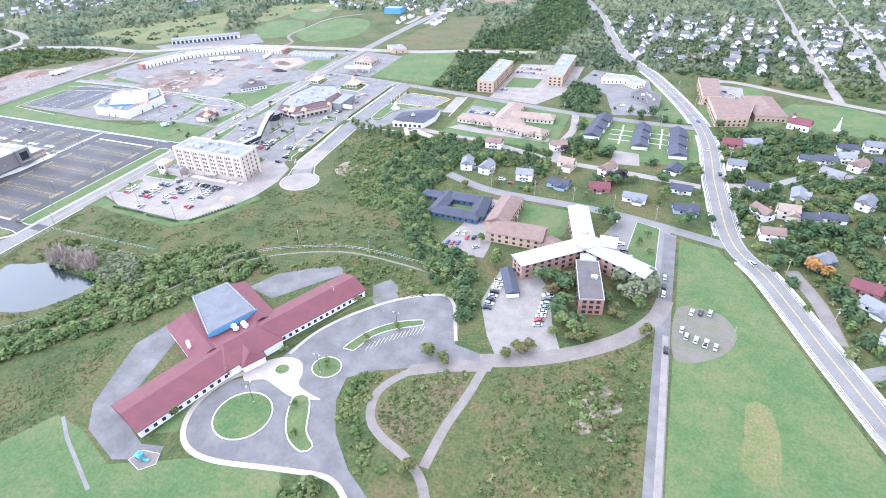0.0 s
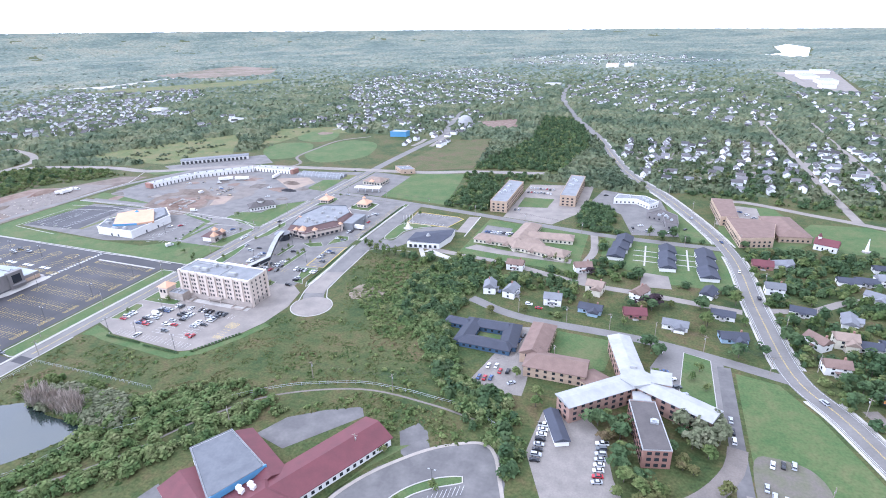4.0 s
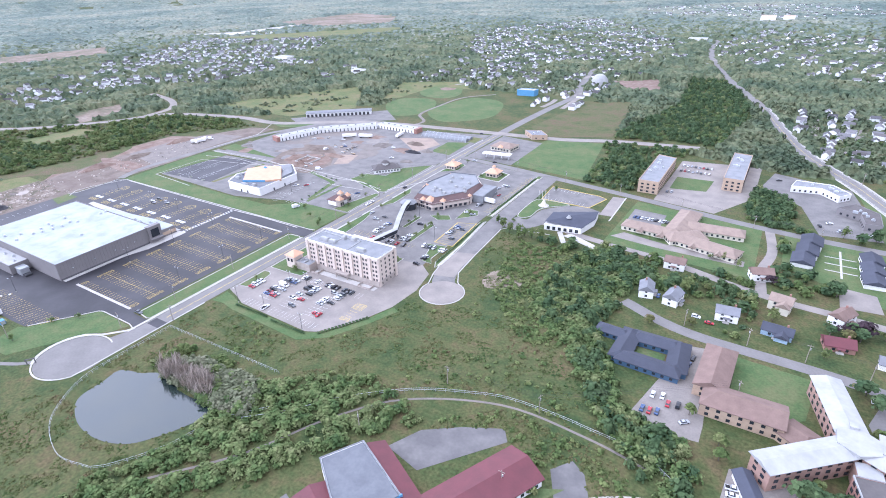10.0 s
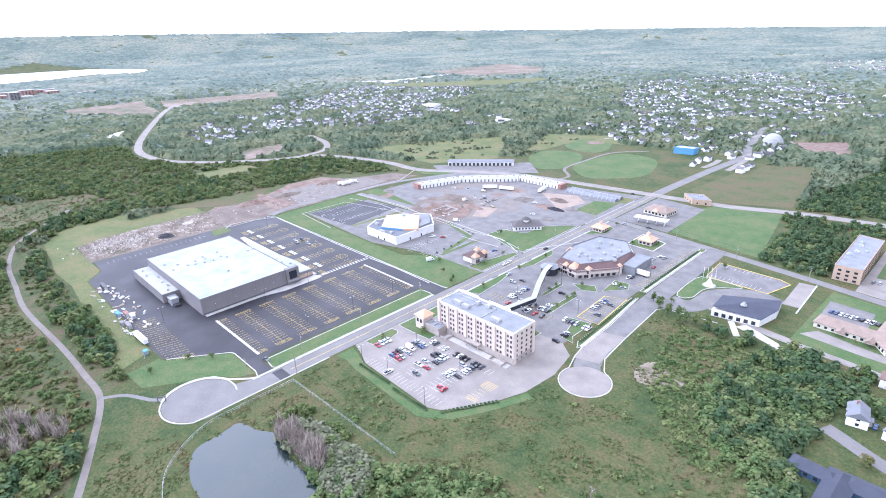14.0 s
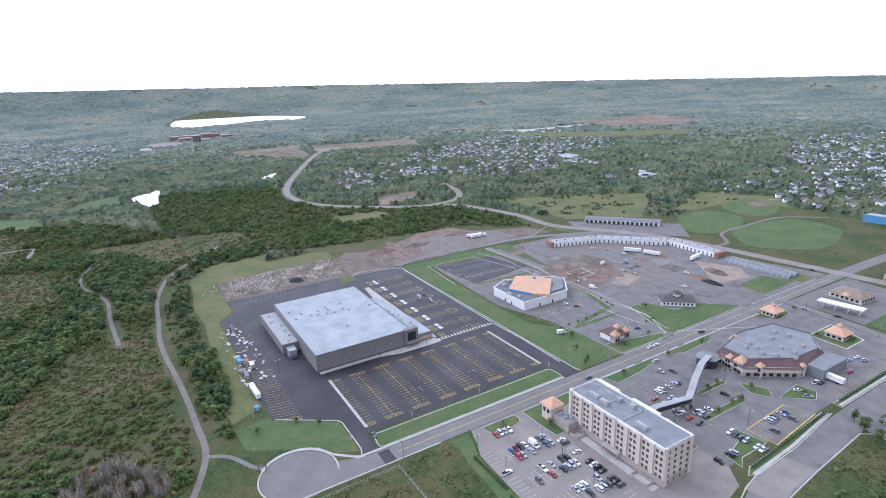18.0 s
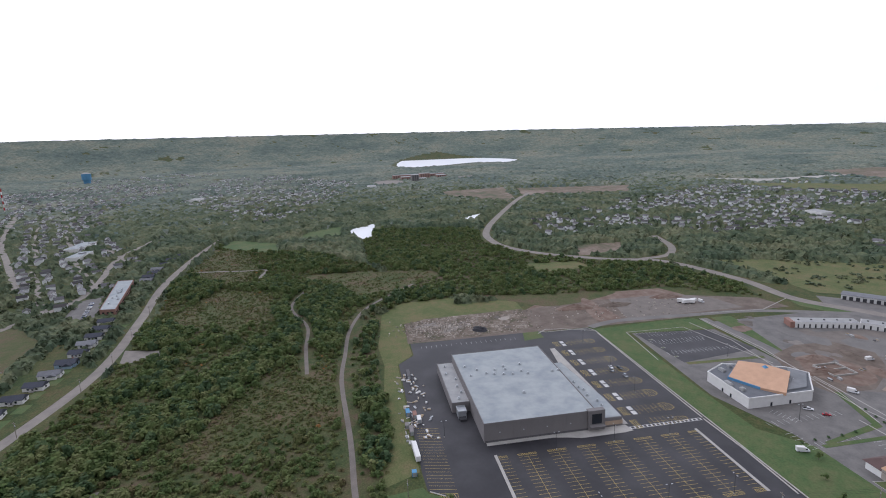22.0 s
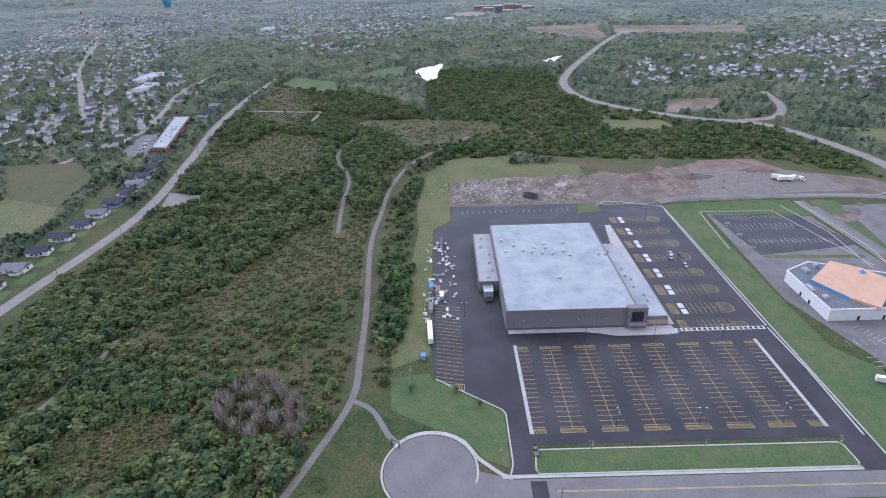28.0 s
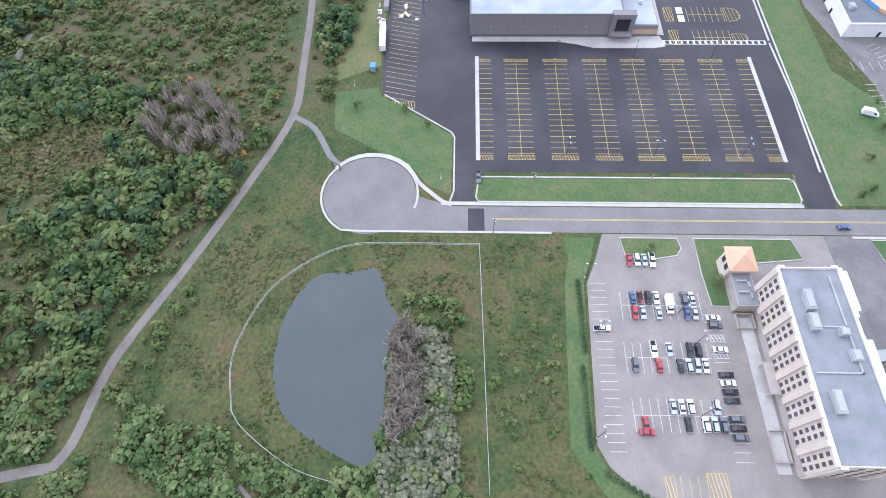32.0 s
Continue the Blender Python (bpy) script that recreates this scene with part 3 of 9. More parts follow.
# --- store car park
LOT = [(-240, -28), (-240, 84), (-236, 90), (-236, 128), (-230, 131), (10.5, 131), (12.8, 130), (12.8, 120), (-3, 120), (-3, -1.5), (11, -2), (12.8, -5), (12.8, -12), (8, -9), (-21, -9), (-24, -11), (-44, -40), (-60, -41), (-200, -41), (-215, -28)]
area("store_car_park", LOT, "asphalt_new", "new black asphalt car park with yellow stall lines", "car park", 0.03)
area("verge_lawn", [(1, 0), (-0.5, 1.5), (-0.5, 117), (1, 118.5), (9, 119), (11, 118), (11, 0), (9, -1)], "lawn", "mown grass strip with a white kerb", "lawn", 0.12, 0.6)
area("corner_lawn", [(-21, -10), (8, -10.5), (4, -19), (-5, -26), (-10, -35), (-14, -42), (-24, -58), (-44, -60), (-47, -42), (-42, -40)], "lawn", "mown corner lawn with a white kerb", "lawn", 0.1)
tagged(link("kerb", ribbon(bmesh.new(), [(12, -11), (6, -9.3), (-20, -9.3), (-22.5, -10.5), (-24, -12.5), (-43, -39)], 0.6, -0.1, 0.2), "concrete"), "white concrete kerb beside the corner lawn", "kerb", kind="structure")
area("berm_fill", [(-120, 131.8), (11.4, 131.8), (11.4, 168), (-36, 168), (-58, 151), (-120, 150)], "lawn", "mown grass bank beside the car park", "lawn", 0.085)
area("berm_lawn", [(-232, 132), (-236, 200), (-234, 228), (-222, 232), (-206, 230), (-216, 154), (-100, 150), (-40, 146), (-38, 164), (11, 166), (11, 133)], "lawn", "long grass bank beside the car park", "lawn", 0.09)
tagged(link("kerb", ribbon(bmesh.new(), [(11.5, 132.5), (8, 131.6), (-229, 131.6), (-236.5, 128), (-236.5, 90), (-240.5, 84)], 0.7, -0.1, 0.2), "concrete"), "white concrete kerb between car park and grass", "kerb", kind="structure")
area("dirt_yard", [(-296, -28), (-296, 5), (-300, 90), (-312, 150), (-300, 262), (-272, 322), (-240, 330), (-238, 132), (-241, -30)], "dirt", "bare brown construction dirt with pale rubble", "dirt", 0.025)
area("rubble_field", [(-299, -26), (-304, 89), (-252, 84), (-244, 60), (-242, -28)], "rubble_ground", "pale broken rubble and earth", "dirt", 0.045)
rub = random.Random(31)
for k in range(14):
    cx, cy, r0 = rub.choice(((-284, -8), (-270, 10), (-282, 30), (-262, 62), (-290, 70))) + (rub.uniform(2.5, 7),)
    cx, cy = cx + rub.uniform(-9, 9), cy + rub.uniform(-12, 12)
    area("rubble_patch", smooth_line([(cx + r0 * rub.uniform(0.4, 1.3) * math.cos(i * 0.785), cy + r0 * rub.uniform(0.5, 1.6) * math.sin(i * 0.785)) for i in range(8)], 1.5, True), rub.choice(("paver_tan", "mud", "gravel_pale", "concrete", "gravel_dark")), "patch of pale broken stone and earth", "dirt", 0.06)
area("red_bank", smooth_line([(-320, 160), (-290, 166), (-249, 166), (-246, 148), (-262, 144), (-300, 150)], 5, True), "dirt_red", "brown earth bank across the yard", "dirt", 0.05)
area("gravel_yard", [(-308, 182), (-308, 252), (-285, 280), (-250, 290), (-248, 172)], "gravel", "grey gravel yard with stones", "yard", 0.048)
area("dark_bank", smooth_line([(-365, 44), (-330, 87), (-304, 118), (-312, 165), (-334, 200), (-345, 120)], 8, True), "heath", "brown overgrown bank under the woods", "field", 0.046)
road("service_lane", [(-238, 131), (-245, 150), (-247, 171), (-243, 237), (-236, 298), (-200, 384)], 7.5, "asphalt", "grey lane along the building site", z=0.056)
area("dirt_bank", [(-300, 92), (-335, 130), (-330, 250), (-300, 262), (-312, 150)], "dirt_red", "brown earth bank under the woods", "dirt", 0.03)
area("back_bank", [(-50, -62), (-200, -52), (-240, -55), (-330, -46), (-358, 34), (-330, 90), (-300, 90), (-297, -30), (-216, -29), (-200, -42), (-60, -42)], "rough_grass", "rough grass slope behind the store", "lawn", 0.02, clear=False)
area("corner_lawn_back", [(-240, 70), (-240, 84), (-225, 84), (-222, 66)], "lawn", "small bright lawn at the car park corner", "lawn", 0.07, clear=False)

ROW_Y = [17, 34, 51, 67.5, 84.5, 101]
lot = tagged(new("stall_rows"), "yellow painted stall rows on black asphalt", "parking lines", kind="structure")


def hatch(bm, x0, x1, y0, y1, z=0.042, step=1.1, w=0.14):
    for a, b, c, d in ((x0, x1, y0, y0 + w), (x0, x1, y1 - w, y1), (x0, x0 + w, y0, y1), (x1 - w, x1, y0, y1)):
        box(bm, a, b, c, d, 0.02, z)
    k = y0 + 0.3
    while k < y1 - 0.9:
        v = [bm.verts.new(p) for p in ((x0, k, z), (x0, k + w * 1.6, z), (x1, k + 0.9 + w * 1.6, z), (x1, k + 0.9, z))]
        bm.faces.new(v[::-1])
        k += step


for y in ROW_Y:
    bm = boxes((-62, -11, y - 0.07, y + 0.07, 0.02, 0.041))
    for i in range(18):
        x = -61.3 + i * 2.9
        box(bm, x - 0.07, x + 0.07, y - 5.1, y + 5.1, 0.02, 0.04)
    hatch(bm, -64.5, -62.9, y - 5.2, y + 5.2)
    hatch(bm, -11, -8.9, y - 5.2, y + 5.2)
    part("stall_row", bm, "paint_yellow", lot)
for y, s in ((0.9, 1), (117.3, -1)):
    bm = bmesh.new()
    for i in range(18):
        x = -61.3 + i * 2.9
        box(bm, x - 0.07, x + 0.07, min(y, y + 5.4 * s), max(y, y + 5.4 * s), 0.02, 0.04)
    hatch(bm, -64.5, -62.9, min(y, y + 5 * s), max(y, y + 5 * s))
    hatch(bm, -11, -8.9, min(y, y + 5 * s), max(y, y + 5 * s))
    part("stall_row", bm, "paint_yellow", lot)
    tagged(link("kerb", boxes((-66, -8.5, y - 0.9 * s - 0.8, y - 0.9 * s + 0.8, -0.1, 0.18)), "concrete"), "broad white concrete kerb in the car park", "kerb", kind="structure")
def rounded_hatch(bm, x, y0, y1, half):
    """A hatched island with a rounded far end."""
    line_ = [(x - half, y0)] + arc(x, y1 - half * 1.1, half, 180, 0, 10, half * 1.1) + [(x + half, y0)]
    ribbon(bm, line_, 0.16, 0.02, 0.043, True)
    k = y0 + 0.5
    while k < y1 - 0.7:
        c = y1 - half * 1.1
        w = half if k < c else half * math.sqrt(max(0.0, 1 - ((k - c) / (half * 1.1)) ** 2))
        v = [bm.verts.new(p) for p in ((x - w, k, 0.042), (x - w, k + 0.14, 0.042), (x + w, k + 0.94, 0.042), (x + w, k + 0.8, 0.042))]
        bm.faces.new(v[::-1])
        k += 1.7


for k in range(8):
    x = -208 + k * 19.0 if k < 7 else -78.5
    bm = boxes((x - 0.06, x + 0.06, 97, 113, 0.02, 0.041))
    for i in range(7):
        box(bm, x - 5, x + 5, 97 + i * 2.7, 97.13 + i * 2.7, 0.02, 0.04)
    rounded_hatch(bm, x, 114.2, 121, 4.6 if k < 7 else 2.4)
    hatch(bm, x - 4.8, x + 4.8, 86.5, 90.5)
    part("stall_row", bm, "paint_yellow", lot)
    if k < 7:
        bm = boxes((x - 5, x - 0.6, 92.4, 95.4, 0.02, 0.043), (x + 0.6, x + 5, 92.4, 95.4, 0.02, 0.043))
        part("accessible_bay", bm, "paint_white", lot)
bm = bmesh.new()
for i in range(22):
    x = -104 + i * 2.95
    v = [bm.verts.new(p) for p in ((x, -39, 0.042), (x + 0.14, -39, 0.042), (x + 3.2, -26, 0.042), (x + 3.06, -26, 0.042))]
    bm.faces.new(v)
hatch(bm, -39, -35, -37, -26)
part("stall_row", bm, "paint_yellow", lot)
bm = bmesh.new()
for i in range(20):
    box(bm, -232, -227, -20 + i * 4.2, -19.86 + i * 4.2, 0.02, 0.04)
part("stall_row", bm, "paint_white", lot)
bm = boxes((-76.6, -76.3, 82, 128, 0.02, 0.041), (-74.3, -74.0, 82, 128, 0.02, 0.041))
for i in range(18):
    box(bm, -76.3, -74.3, 83 + i * 2.6, 83.9 + i * 2.6, 0.02, 0.042)
part("crosswalk", bm, "paint_white", lot)

# --- other car parks, yards and lawns
area("hotel_car_park", [(24.4, 44), (24.4, 122), (112, 126), (122, 118), (126, 98), (124, 76), (118, 60), (111, 46), (103, 37), (97, 34), (44, 36.5), (36, 40)], "asphalt_pale", "pale grey hotel car park with painted stalls", "car park", 0.03)
area("hedge_lawn", [(26, 30), (26, 41), (34, 39), (44, 35.5), (97, 33), (105, 37), (112, 46), (119, 60), (125, 76), (130, 74), (122, 55), (112, 36), (98, 26), (44, 29), (34, 31)], "lawn", "grass edge with low clipped hedges", "lawn", 0.06)
area("entry_lawn", [(26, 50), (33, 51), (35, 58), (33, 69), (30, 71), (26, 70)], "lawn", "small kerbed lawn island with a shrub", "lawn", 0.13, 0.4)
area("hotel_lawn", [(26, 76), (26, 110), (34, 112), (36, 92), (52, 84), (52, 77), (40, 76)], "lawn", "mown lawn round the hotel tower", "lawn", 0.13, 0.4)
area("hotel_forecourt", [(56, 84.5), (56, 88.6), (104, 88.6), (104, 84.5)], "concrete", "pale concrete forecourt of the hotel", "pavement", 0.12)
area("casino_car_park", [(24.4, 122), (24.4, 330), (112, 318), (112, 126)], "asphalt_lot", "grey asphalt car park with islands", "car park", 0.032)
area("street_hedge_strip", [(117.4, 133), (116.2, 164), (113.4, 203), (116.8, 206), (121.4, 164), (122.6, 132), (120.6, 127)], "lawn", "narrow grass strip with a hedge and kerb", "lawn", 0.12, 0.5)
area("street_hedge_strip", [(112.6, 216), (112.6, 316), (116.8, 316), (116.8, 216)], "lawn", "narrow grass strip with yellow shrubs", "lawn", 0.12, 0.5)
for pts_ in ([(121.2, 130), (119.9, 164), (115.8, 204)], [(115.4, 217), (115.4, 310)]):
    tagged(link("pavement", ribbon(bmesh.new(), pts_, 1.5, 0.0, 0.17), "concrete"), "white concrete pavement along the hedge strip", "pavement", kind="structure")
area("street_lawn", [(26, 138), (26, 181), (30, 176), (33, 163), (35, 140)], "lawn", "kerbed lawn beside the main street", "lawn", 0.12, 0.4)
area("street_lawn", [(26, 190), (26, 238), (32, 229), (33, 203)], "lawn", "kerbed lawn with trees by the main street", "lawn", 0.12, 0.4)
area("casino_lawn", [(73, 196), (86, 203), (92, 196), (83, 191)], "lawn", "small lawn by the curved hall", "lawn", 0.12, 0.4)
area("casino_lawn", [(94, 199), (92, 220), (102, 221), (106, 213)], "lawn", "triangular kerbed lawn", "lawn", 0.12, 0.4)
area("hall_back_lawn", [(95, 153), (112, 156), (112, 136), (116, 130), (108, 131), (104, 146)], "lawn", "grass bank behind the rows of cars", "lawn", 0.1, 0.4)
area("stall_bay", [(101, 158), (99, 194), (112.4, 199), (115.6, 158)], "asphalt_lot", "dark stall bay with painted lines", "car park", 0.05)
tagged(link("kerb", ribbon(bmesh.new(), [(101, 158), (99, 194), (112.4, 199), (115.6, 158)], 0.6, -0.1, 0.2, True), "paint_yellow"), "yellow painted kerb round the stall bay", "kerb", kind="structure")
area("square_lawn", [(64, 289), (64, 317), (87, 309), (87, 287)], "lawn", "square lawn with a white pavement round it", "lawn", 0.12, 1.4)
area("pavilion_lawn", [(26, 286), (26, 320), (38, 314), (39, 298)], "lawn", "lawn round a small pavilion", "lawn", 0.12, 0.4)
area("planted_island", [(82, 150), (82, 182), (86, 182), (86, 150)], "lawn", "long planted car park island", "lawn", 0.12, 0.4)
area("planted_island", [(66, 168), (66, 190), (69, 190), (69, 168)], "lawn", "planted car park island with young trees", "lawn", 0.12, 0.4)
area("planted_island", [(92, 119), (92, 127), (96, 127), (96, 119)], "lawn", "small planted island among cars", "lawn", 0.12, 0.4)
area("centre_drive", smooth_line([(132, 205), (133, 224), (142, 224), (145, 246), (155, 258), (164, 265), (176, 267), (189, 260), (172, 252), (158, 240), (156, 222), (148, 209)], 3, True), "asphalt_lot", "grey drive curving to the cultural centre", "road", 0.085)
area("centre_lawn", smooth_line([(132, 231), (132, 260), (138, 266.5), (161, 265.5), (150, 256), (143, 246), (142, 230), (136, 225)], 3, True), "lawn", "lawn with a small monument beside the street", "lawn", 0.12, 0.5)
area("centre_car_park", [(136, 268), (134, 298), (176, 295), (183, 291), (176, 267)], "asphalt_lot", "dark asphalt car park with white stalls", "car park", 0.095)
tagged(link("kerb", ribbon(bmesh.new(), [(136, 268), (134, 298), (176, 295), (183, 291), (176, 267)], 0.6, -0.1, 0.24, True), "paint_yellow"), "yellow painted kerb round the car park", "kerb", kind="structure")
area("centre_entry", [(187, 258), (186, 299), (195.5, 300), (196.5, 259)], "asphalt_pale", "pale entry drive with a white kerb", "road", 0.088)
tagged(link("kerb", ribbon(bmesh.new(), [(197, 250), (196.6, 276), (196, 301)], 0.9, -0.1, 0.2), "concrete"), "white concrete kerb of the entry drive", "kerb", kind="structure")
area("bare_meadow_patch", smooth_line([(154, 131), (158, 143), (174, 141), (178, 132), (170, 125), (160, 121)], 3, True), "sandy", "bare brown patch in the meadow", "dirt", 0.03, clear=False)
area("clinic_lawn", [(203, 215), (206, 298), (296, 284), (296, 205)], "lawn", "lawns round the low brown care home", "lawn", 0.05)
area("clinic_drive", [(205, 226), (235, 222), (290, 220), (290, 228), (240, 230), (212, 236)], "asphalt_pale", "pale forecourt of the care home", "road", 0.07)
area("clinic_car_park", [(208, 252), (208, 282), (232, 280), (232, 258)], "asphalt_lot", "staff car park behind the care home", "car park", 0.07)
area("playing_field", [(78, 337), (73, 416), (76, 430), (135, 444), (152, 326)], "lawn", "bright green playing field", "lawn", 0.03)
area("ball_field", smooth_line([(-198, 504), (-194, 545), (-151, 554), (-123, 512), (-122, 466), (-152, 452)], 8, True), "lawn", "green ball field beside the road", "lawn", 0.036)
area("ball_field", smooth_line([(-117, 487), (-117, 540), (-104, 585), (-68, 588), (-42, 564), (-26, 501), (-44, 467), (-76, 450)], 8, True), "lawn", "round green ball field with a path", "lawn", 0.036)
area("ball_field", smooth_line([(-184, 574), (-214, 624), (-210, 663), (-171, 668), (-134, 605), (-140, 568)], 8, True), "lawn", "green outfield with a dirt diamond", "lawn", 0.036)
road("field_path", [(-113, 388), (-92, 436), (-118, 470), (-121, 523), (-117, 583), (-83, 623)], 4, "gravel", "pale gravel path round the ball field", "path", 0.05)
area("diamond", arc(-172, 632, 13, 0, 340, 14), "dirt_red", "small brown baseball diamond", "dirt", 0.045)
area("west_yard", [(12, 168), (12, 420), (-80, 400), (-140, 410), (-200, 380), (-222, 330), (-222, 236), (-90, 240), (-60, 166)], "asphalt_lot", "grey gravelly yards and car parks", "car park", 0.028)
area("church_car_park", [(-214, 158), (-205, 228), (-90, 234), (-45, 222), (-36, 170), (-100, 152)], "asphalt_lot", "grey asphalt car park round the white hall", "car park", 0.033)
area("church_dark_lot", [(-213, 160), (-206, 222), (-160, 232), (-150, 165)], "asphalt_new", "newer dark asphalt with pale stalls", "car park", 0.04)
road("yard_lane", [(-232, 236), (-150, 238), (-87, 236), (-44, 226), (13, 211)], 7, "asphalt", "grey lane between kerbs", z=0.05)
area("pit", arc(-112, 256, 24, 0, 340, 18, 20), "dirt_red", "raw reddish excavation in the yard", "dirt", 0.078)
area("tan_patch", [(-77, 365), (-42, 380), (-21, 363), (-30, 328)], "earth_tan", "bare tan gravel patch", "dirt", 0.045)
area("bank_lawn", [(-38, 232), (-34, 250), (-14, 254), (-12, 280), (10, 300), (11, 220), (4, 218)], "lawn", "lawn round a small dark-roofed bank", "lawn", 0.06, 0.4)
area("tower_lawn", [(-4, 170), (0, 190), (6, 214), (11, 212), (11, 170)], "lawn", "lawn beside a small turreted building", "lawn", 0.06, 0.4)
area("green_patch", [(-60, 385), (10, 385), (10, 405), (-60, 402)], "rough_grass", "rough grass round the greenhouses", "lawn", 0.04)
area("storage_lot", [(-262, 378), (-222, 356), (-130, 432), (-172, 470)], "asphalt_lot", "dark yard of the garage row", "car park", 0.04)
area("roadside_grass", [(-240, 340), (-215, 352), (-205, 372), (-258, 345)], "lawn", "green verge at the yard corner", "lawn", 0.04, clear=False)
area("apartment_lot", [(216, 308), (218, 420), (285, 432), (285, 345), (262, 300)], "asphalt_pale", "pale car park between two apartment blocks", "car park", 0.035)
area("apartment_lawn", [(222, 340), (222, 372), (252, 374), (250, 345)], "lawn", "lawn between the apartment blocks", "lawn", 0.08)
area("commercial_lot", [(288, 378), (296, 420), (352, 400), (368, 300), (330, 294), (318, 345)], "asphalt_lot", "pale commercial yard with vehicles", "car park", 0.035)
area("roadside_lawn", [(368, 290), (356, 395), (362, 398), (394, 290)], "lawn", "lawn beside the wide road", "lawn", 0.05)
area("park_lawn", [(455, 330), (473, 362), (515, 366), (560, 335), (560, 290), (500, 300), (470, 295)], "lawn", "bright green park lawn", "lawn", 0.03)
area("brick_lawn", [(398, 290), (400, 400), (450, 400), (470, 320), (440, 285)], "lawn", "lawns round the brick care complex", "lawn", 0.03)
area("brick_court", [(414, 352), (416, 400), (436, 396), (436, 345)], "asphalt_pale", "pale courtyard car park", "car park", 0.06)
area("row_house_lawn", [(310, 232), (310, 284), (398, 274), (400, 205), (360, 205)], "lawn", "lawns between three long dark-roofed houses", "lawn", 0.03)
for x in (341, 371):
    area("footpath", [(x, 232), (x + 1.2, 232), (x + 1.2, 272), (x, 272)], "concrete", "pale footpath between lawns", "path", 0.06)
    for y in (240, 250, 260):
        area("footpath", [(x - 8, y), (x + 9, y), (x + 9, y + 1), (x - 8, y + 1)], "concrete", "pale cross path between lawns", "path", 0.066)
area("pale_lot", [(340, 196), (340, 220), (358, 218), (360, 198)], "asphalt_pale", "pale empty car park by the gardens", "car park", 0.05)
area("brick_lawn_green", [(297, 86), (297, 122), (330, 120), (326, 90), (318, 84)], "lawn", "deep green lawn between two brick wings", "lawn", 0.04)
area("drive_court", [(348, 100), (356, 124), (384, 118), (384, 66), (372, 68), (352, 84)], "asphalt", "asphalt forecourt with parked cars", "car park", 0.042)
area("garden_island", [(362, 84), (365, 120), (378, 116), (378, 76), (370, 76)], "lawn", "kerbed lawn with shrubs beside the forecourt", "lawn", 0.12, 0.4)
area("gravel_court", [(302, 48), (300, 20), (310, -2), (318, -14), (345, -5), (336, 16), (330, 40), (322, 50)], "gravel_pale", "pale gravel yard with parked cars", "car park", 0.04)
road("gravel_drive", [(312, -18), (332, -10), (352, 2), (370, 18), (381, 36), (384, 50)], 8, "gravel", "worn curving gravel drive", z=0.058)
area("annex_yard", [(262, 60), (268, 88), (276, 120), (286, 122), (290, 66), (290, 56), (275, 54)], "gravel_pale", "pale gravel yard with parked cars", "car park", 0.04)
area("big_lawn", [(389, 108), (389, -150), (520, -150), (488, -80), (458, -15), (442, 27), (421, 82), (408, 104)], "lawn", "wide mown field beside the road", "lawn", 0.03)
area("field_car_park", smooth_line([(388, 28), (390, 46), (398, 49), (410, 46), (415, 34), (410, 21), (400, 12), (390, 10)], 2, True), "gravel_dark", "bare gravel car park on the field", "car park", 0.05)
area("bare_patch", smooth_line([(414, -38), (415, -20), (417, -5), (424, -4), (427, -20), (424, -40)], 3, True), "rough_grass", "worn brownish patch of grass", "lawn", 0.045)
area("loop_meadow", [(283, -66), (279, -48), (286, -36), (298, -26), (312, -26), (309, -56), (300, -70)], "heath", "wild grass inside a gravel loop", "meadow", 0.02, clear=False)
road("gravel_loop", [(313, -20), (298, -24), (285, -35), (278, -48), (281, -61), (290, -68), (300, -72), (310, -79), (318, -92)], 3.6, "gravel", "pale gravel loop track", z=0.048, step=3)
road("gravel_loop", [(315, -20), (313, -38), (310, -56), (309, -74)], 3.8, "gravel", "pale gravel track across the meadow", z=0.053, step=3)
sand = random.Random(19)
for k in range(9):
    cx, cy, r0 = sand.gauss(362, 5), sand.gauss(-27, 7), sand.uniform(2.5, 6)
    area("sandy_patch", smooth_line([(cx + r0 * sand.uniform(0.6, 1.3) * math.cos(i * 0.9), cy + r0 * sand.uniform(0.6, 1.3) * math.sin(i * 0.9)) for i in range(7)], 1.2, True), "sandy", "sandy bare patch between bushes", "dirt", 0.03, clear=False)

# --- far clearings, waters with the sky's reflection put into their pale colour
area("pond_far", smooth_line([(-821, -85), (-867, -72), (-890, -45), (-918, -29), (-848, -33), (-800, -38), (-756, -44), (-752, -66), (-790, -72)], 8, True), "water_sky_sheen", "bright far pond beside a lawn", "water", 0.5)
area("pond_far", smooth_line([(-900, 137), (-929, 166), (-957, 208), (-925, 192), (-887, 174), (-875, 144)], 8, True), "water_sky_sheen", "narrow bright pond by the woods", "water", 0.5)
area("far_lawn", [(-755, -294), (-829, -288), (-764, -199), (-686, -188), (-689, -215)], "lawn", "bright far lawn", "lawn", 0.03)
area("far_lawn", [(-798, -175), (-863, -156), (-913, -95), (-790, -92), (-773, -126)], "lawn", "bright lawn beside the pond", "lawn", 0.03)
area("wood_floor", [(62, -284), (-239, -262), (-400, -278), (-520, -298), (-780, -300), (-800, -60), (-640, 135), (-555, 170), (-480, 240), (-435, 308), (-330, 338), (-275, 330), (-334, 260), (-338, 130), (-362, 40), (-335, -50), (-230, -58), (-100, -54), (-38, -62), (-31, -80), (4, -92), (74, -122), (103, -128), (128, -225)], "wood_floor", "dark brushy ground under the wood", "ground", 0.008, clear=False)
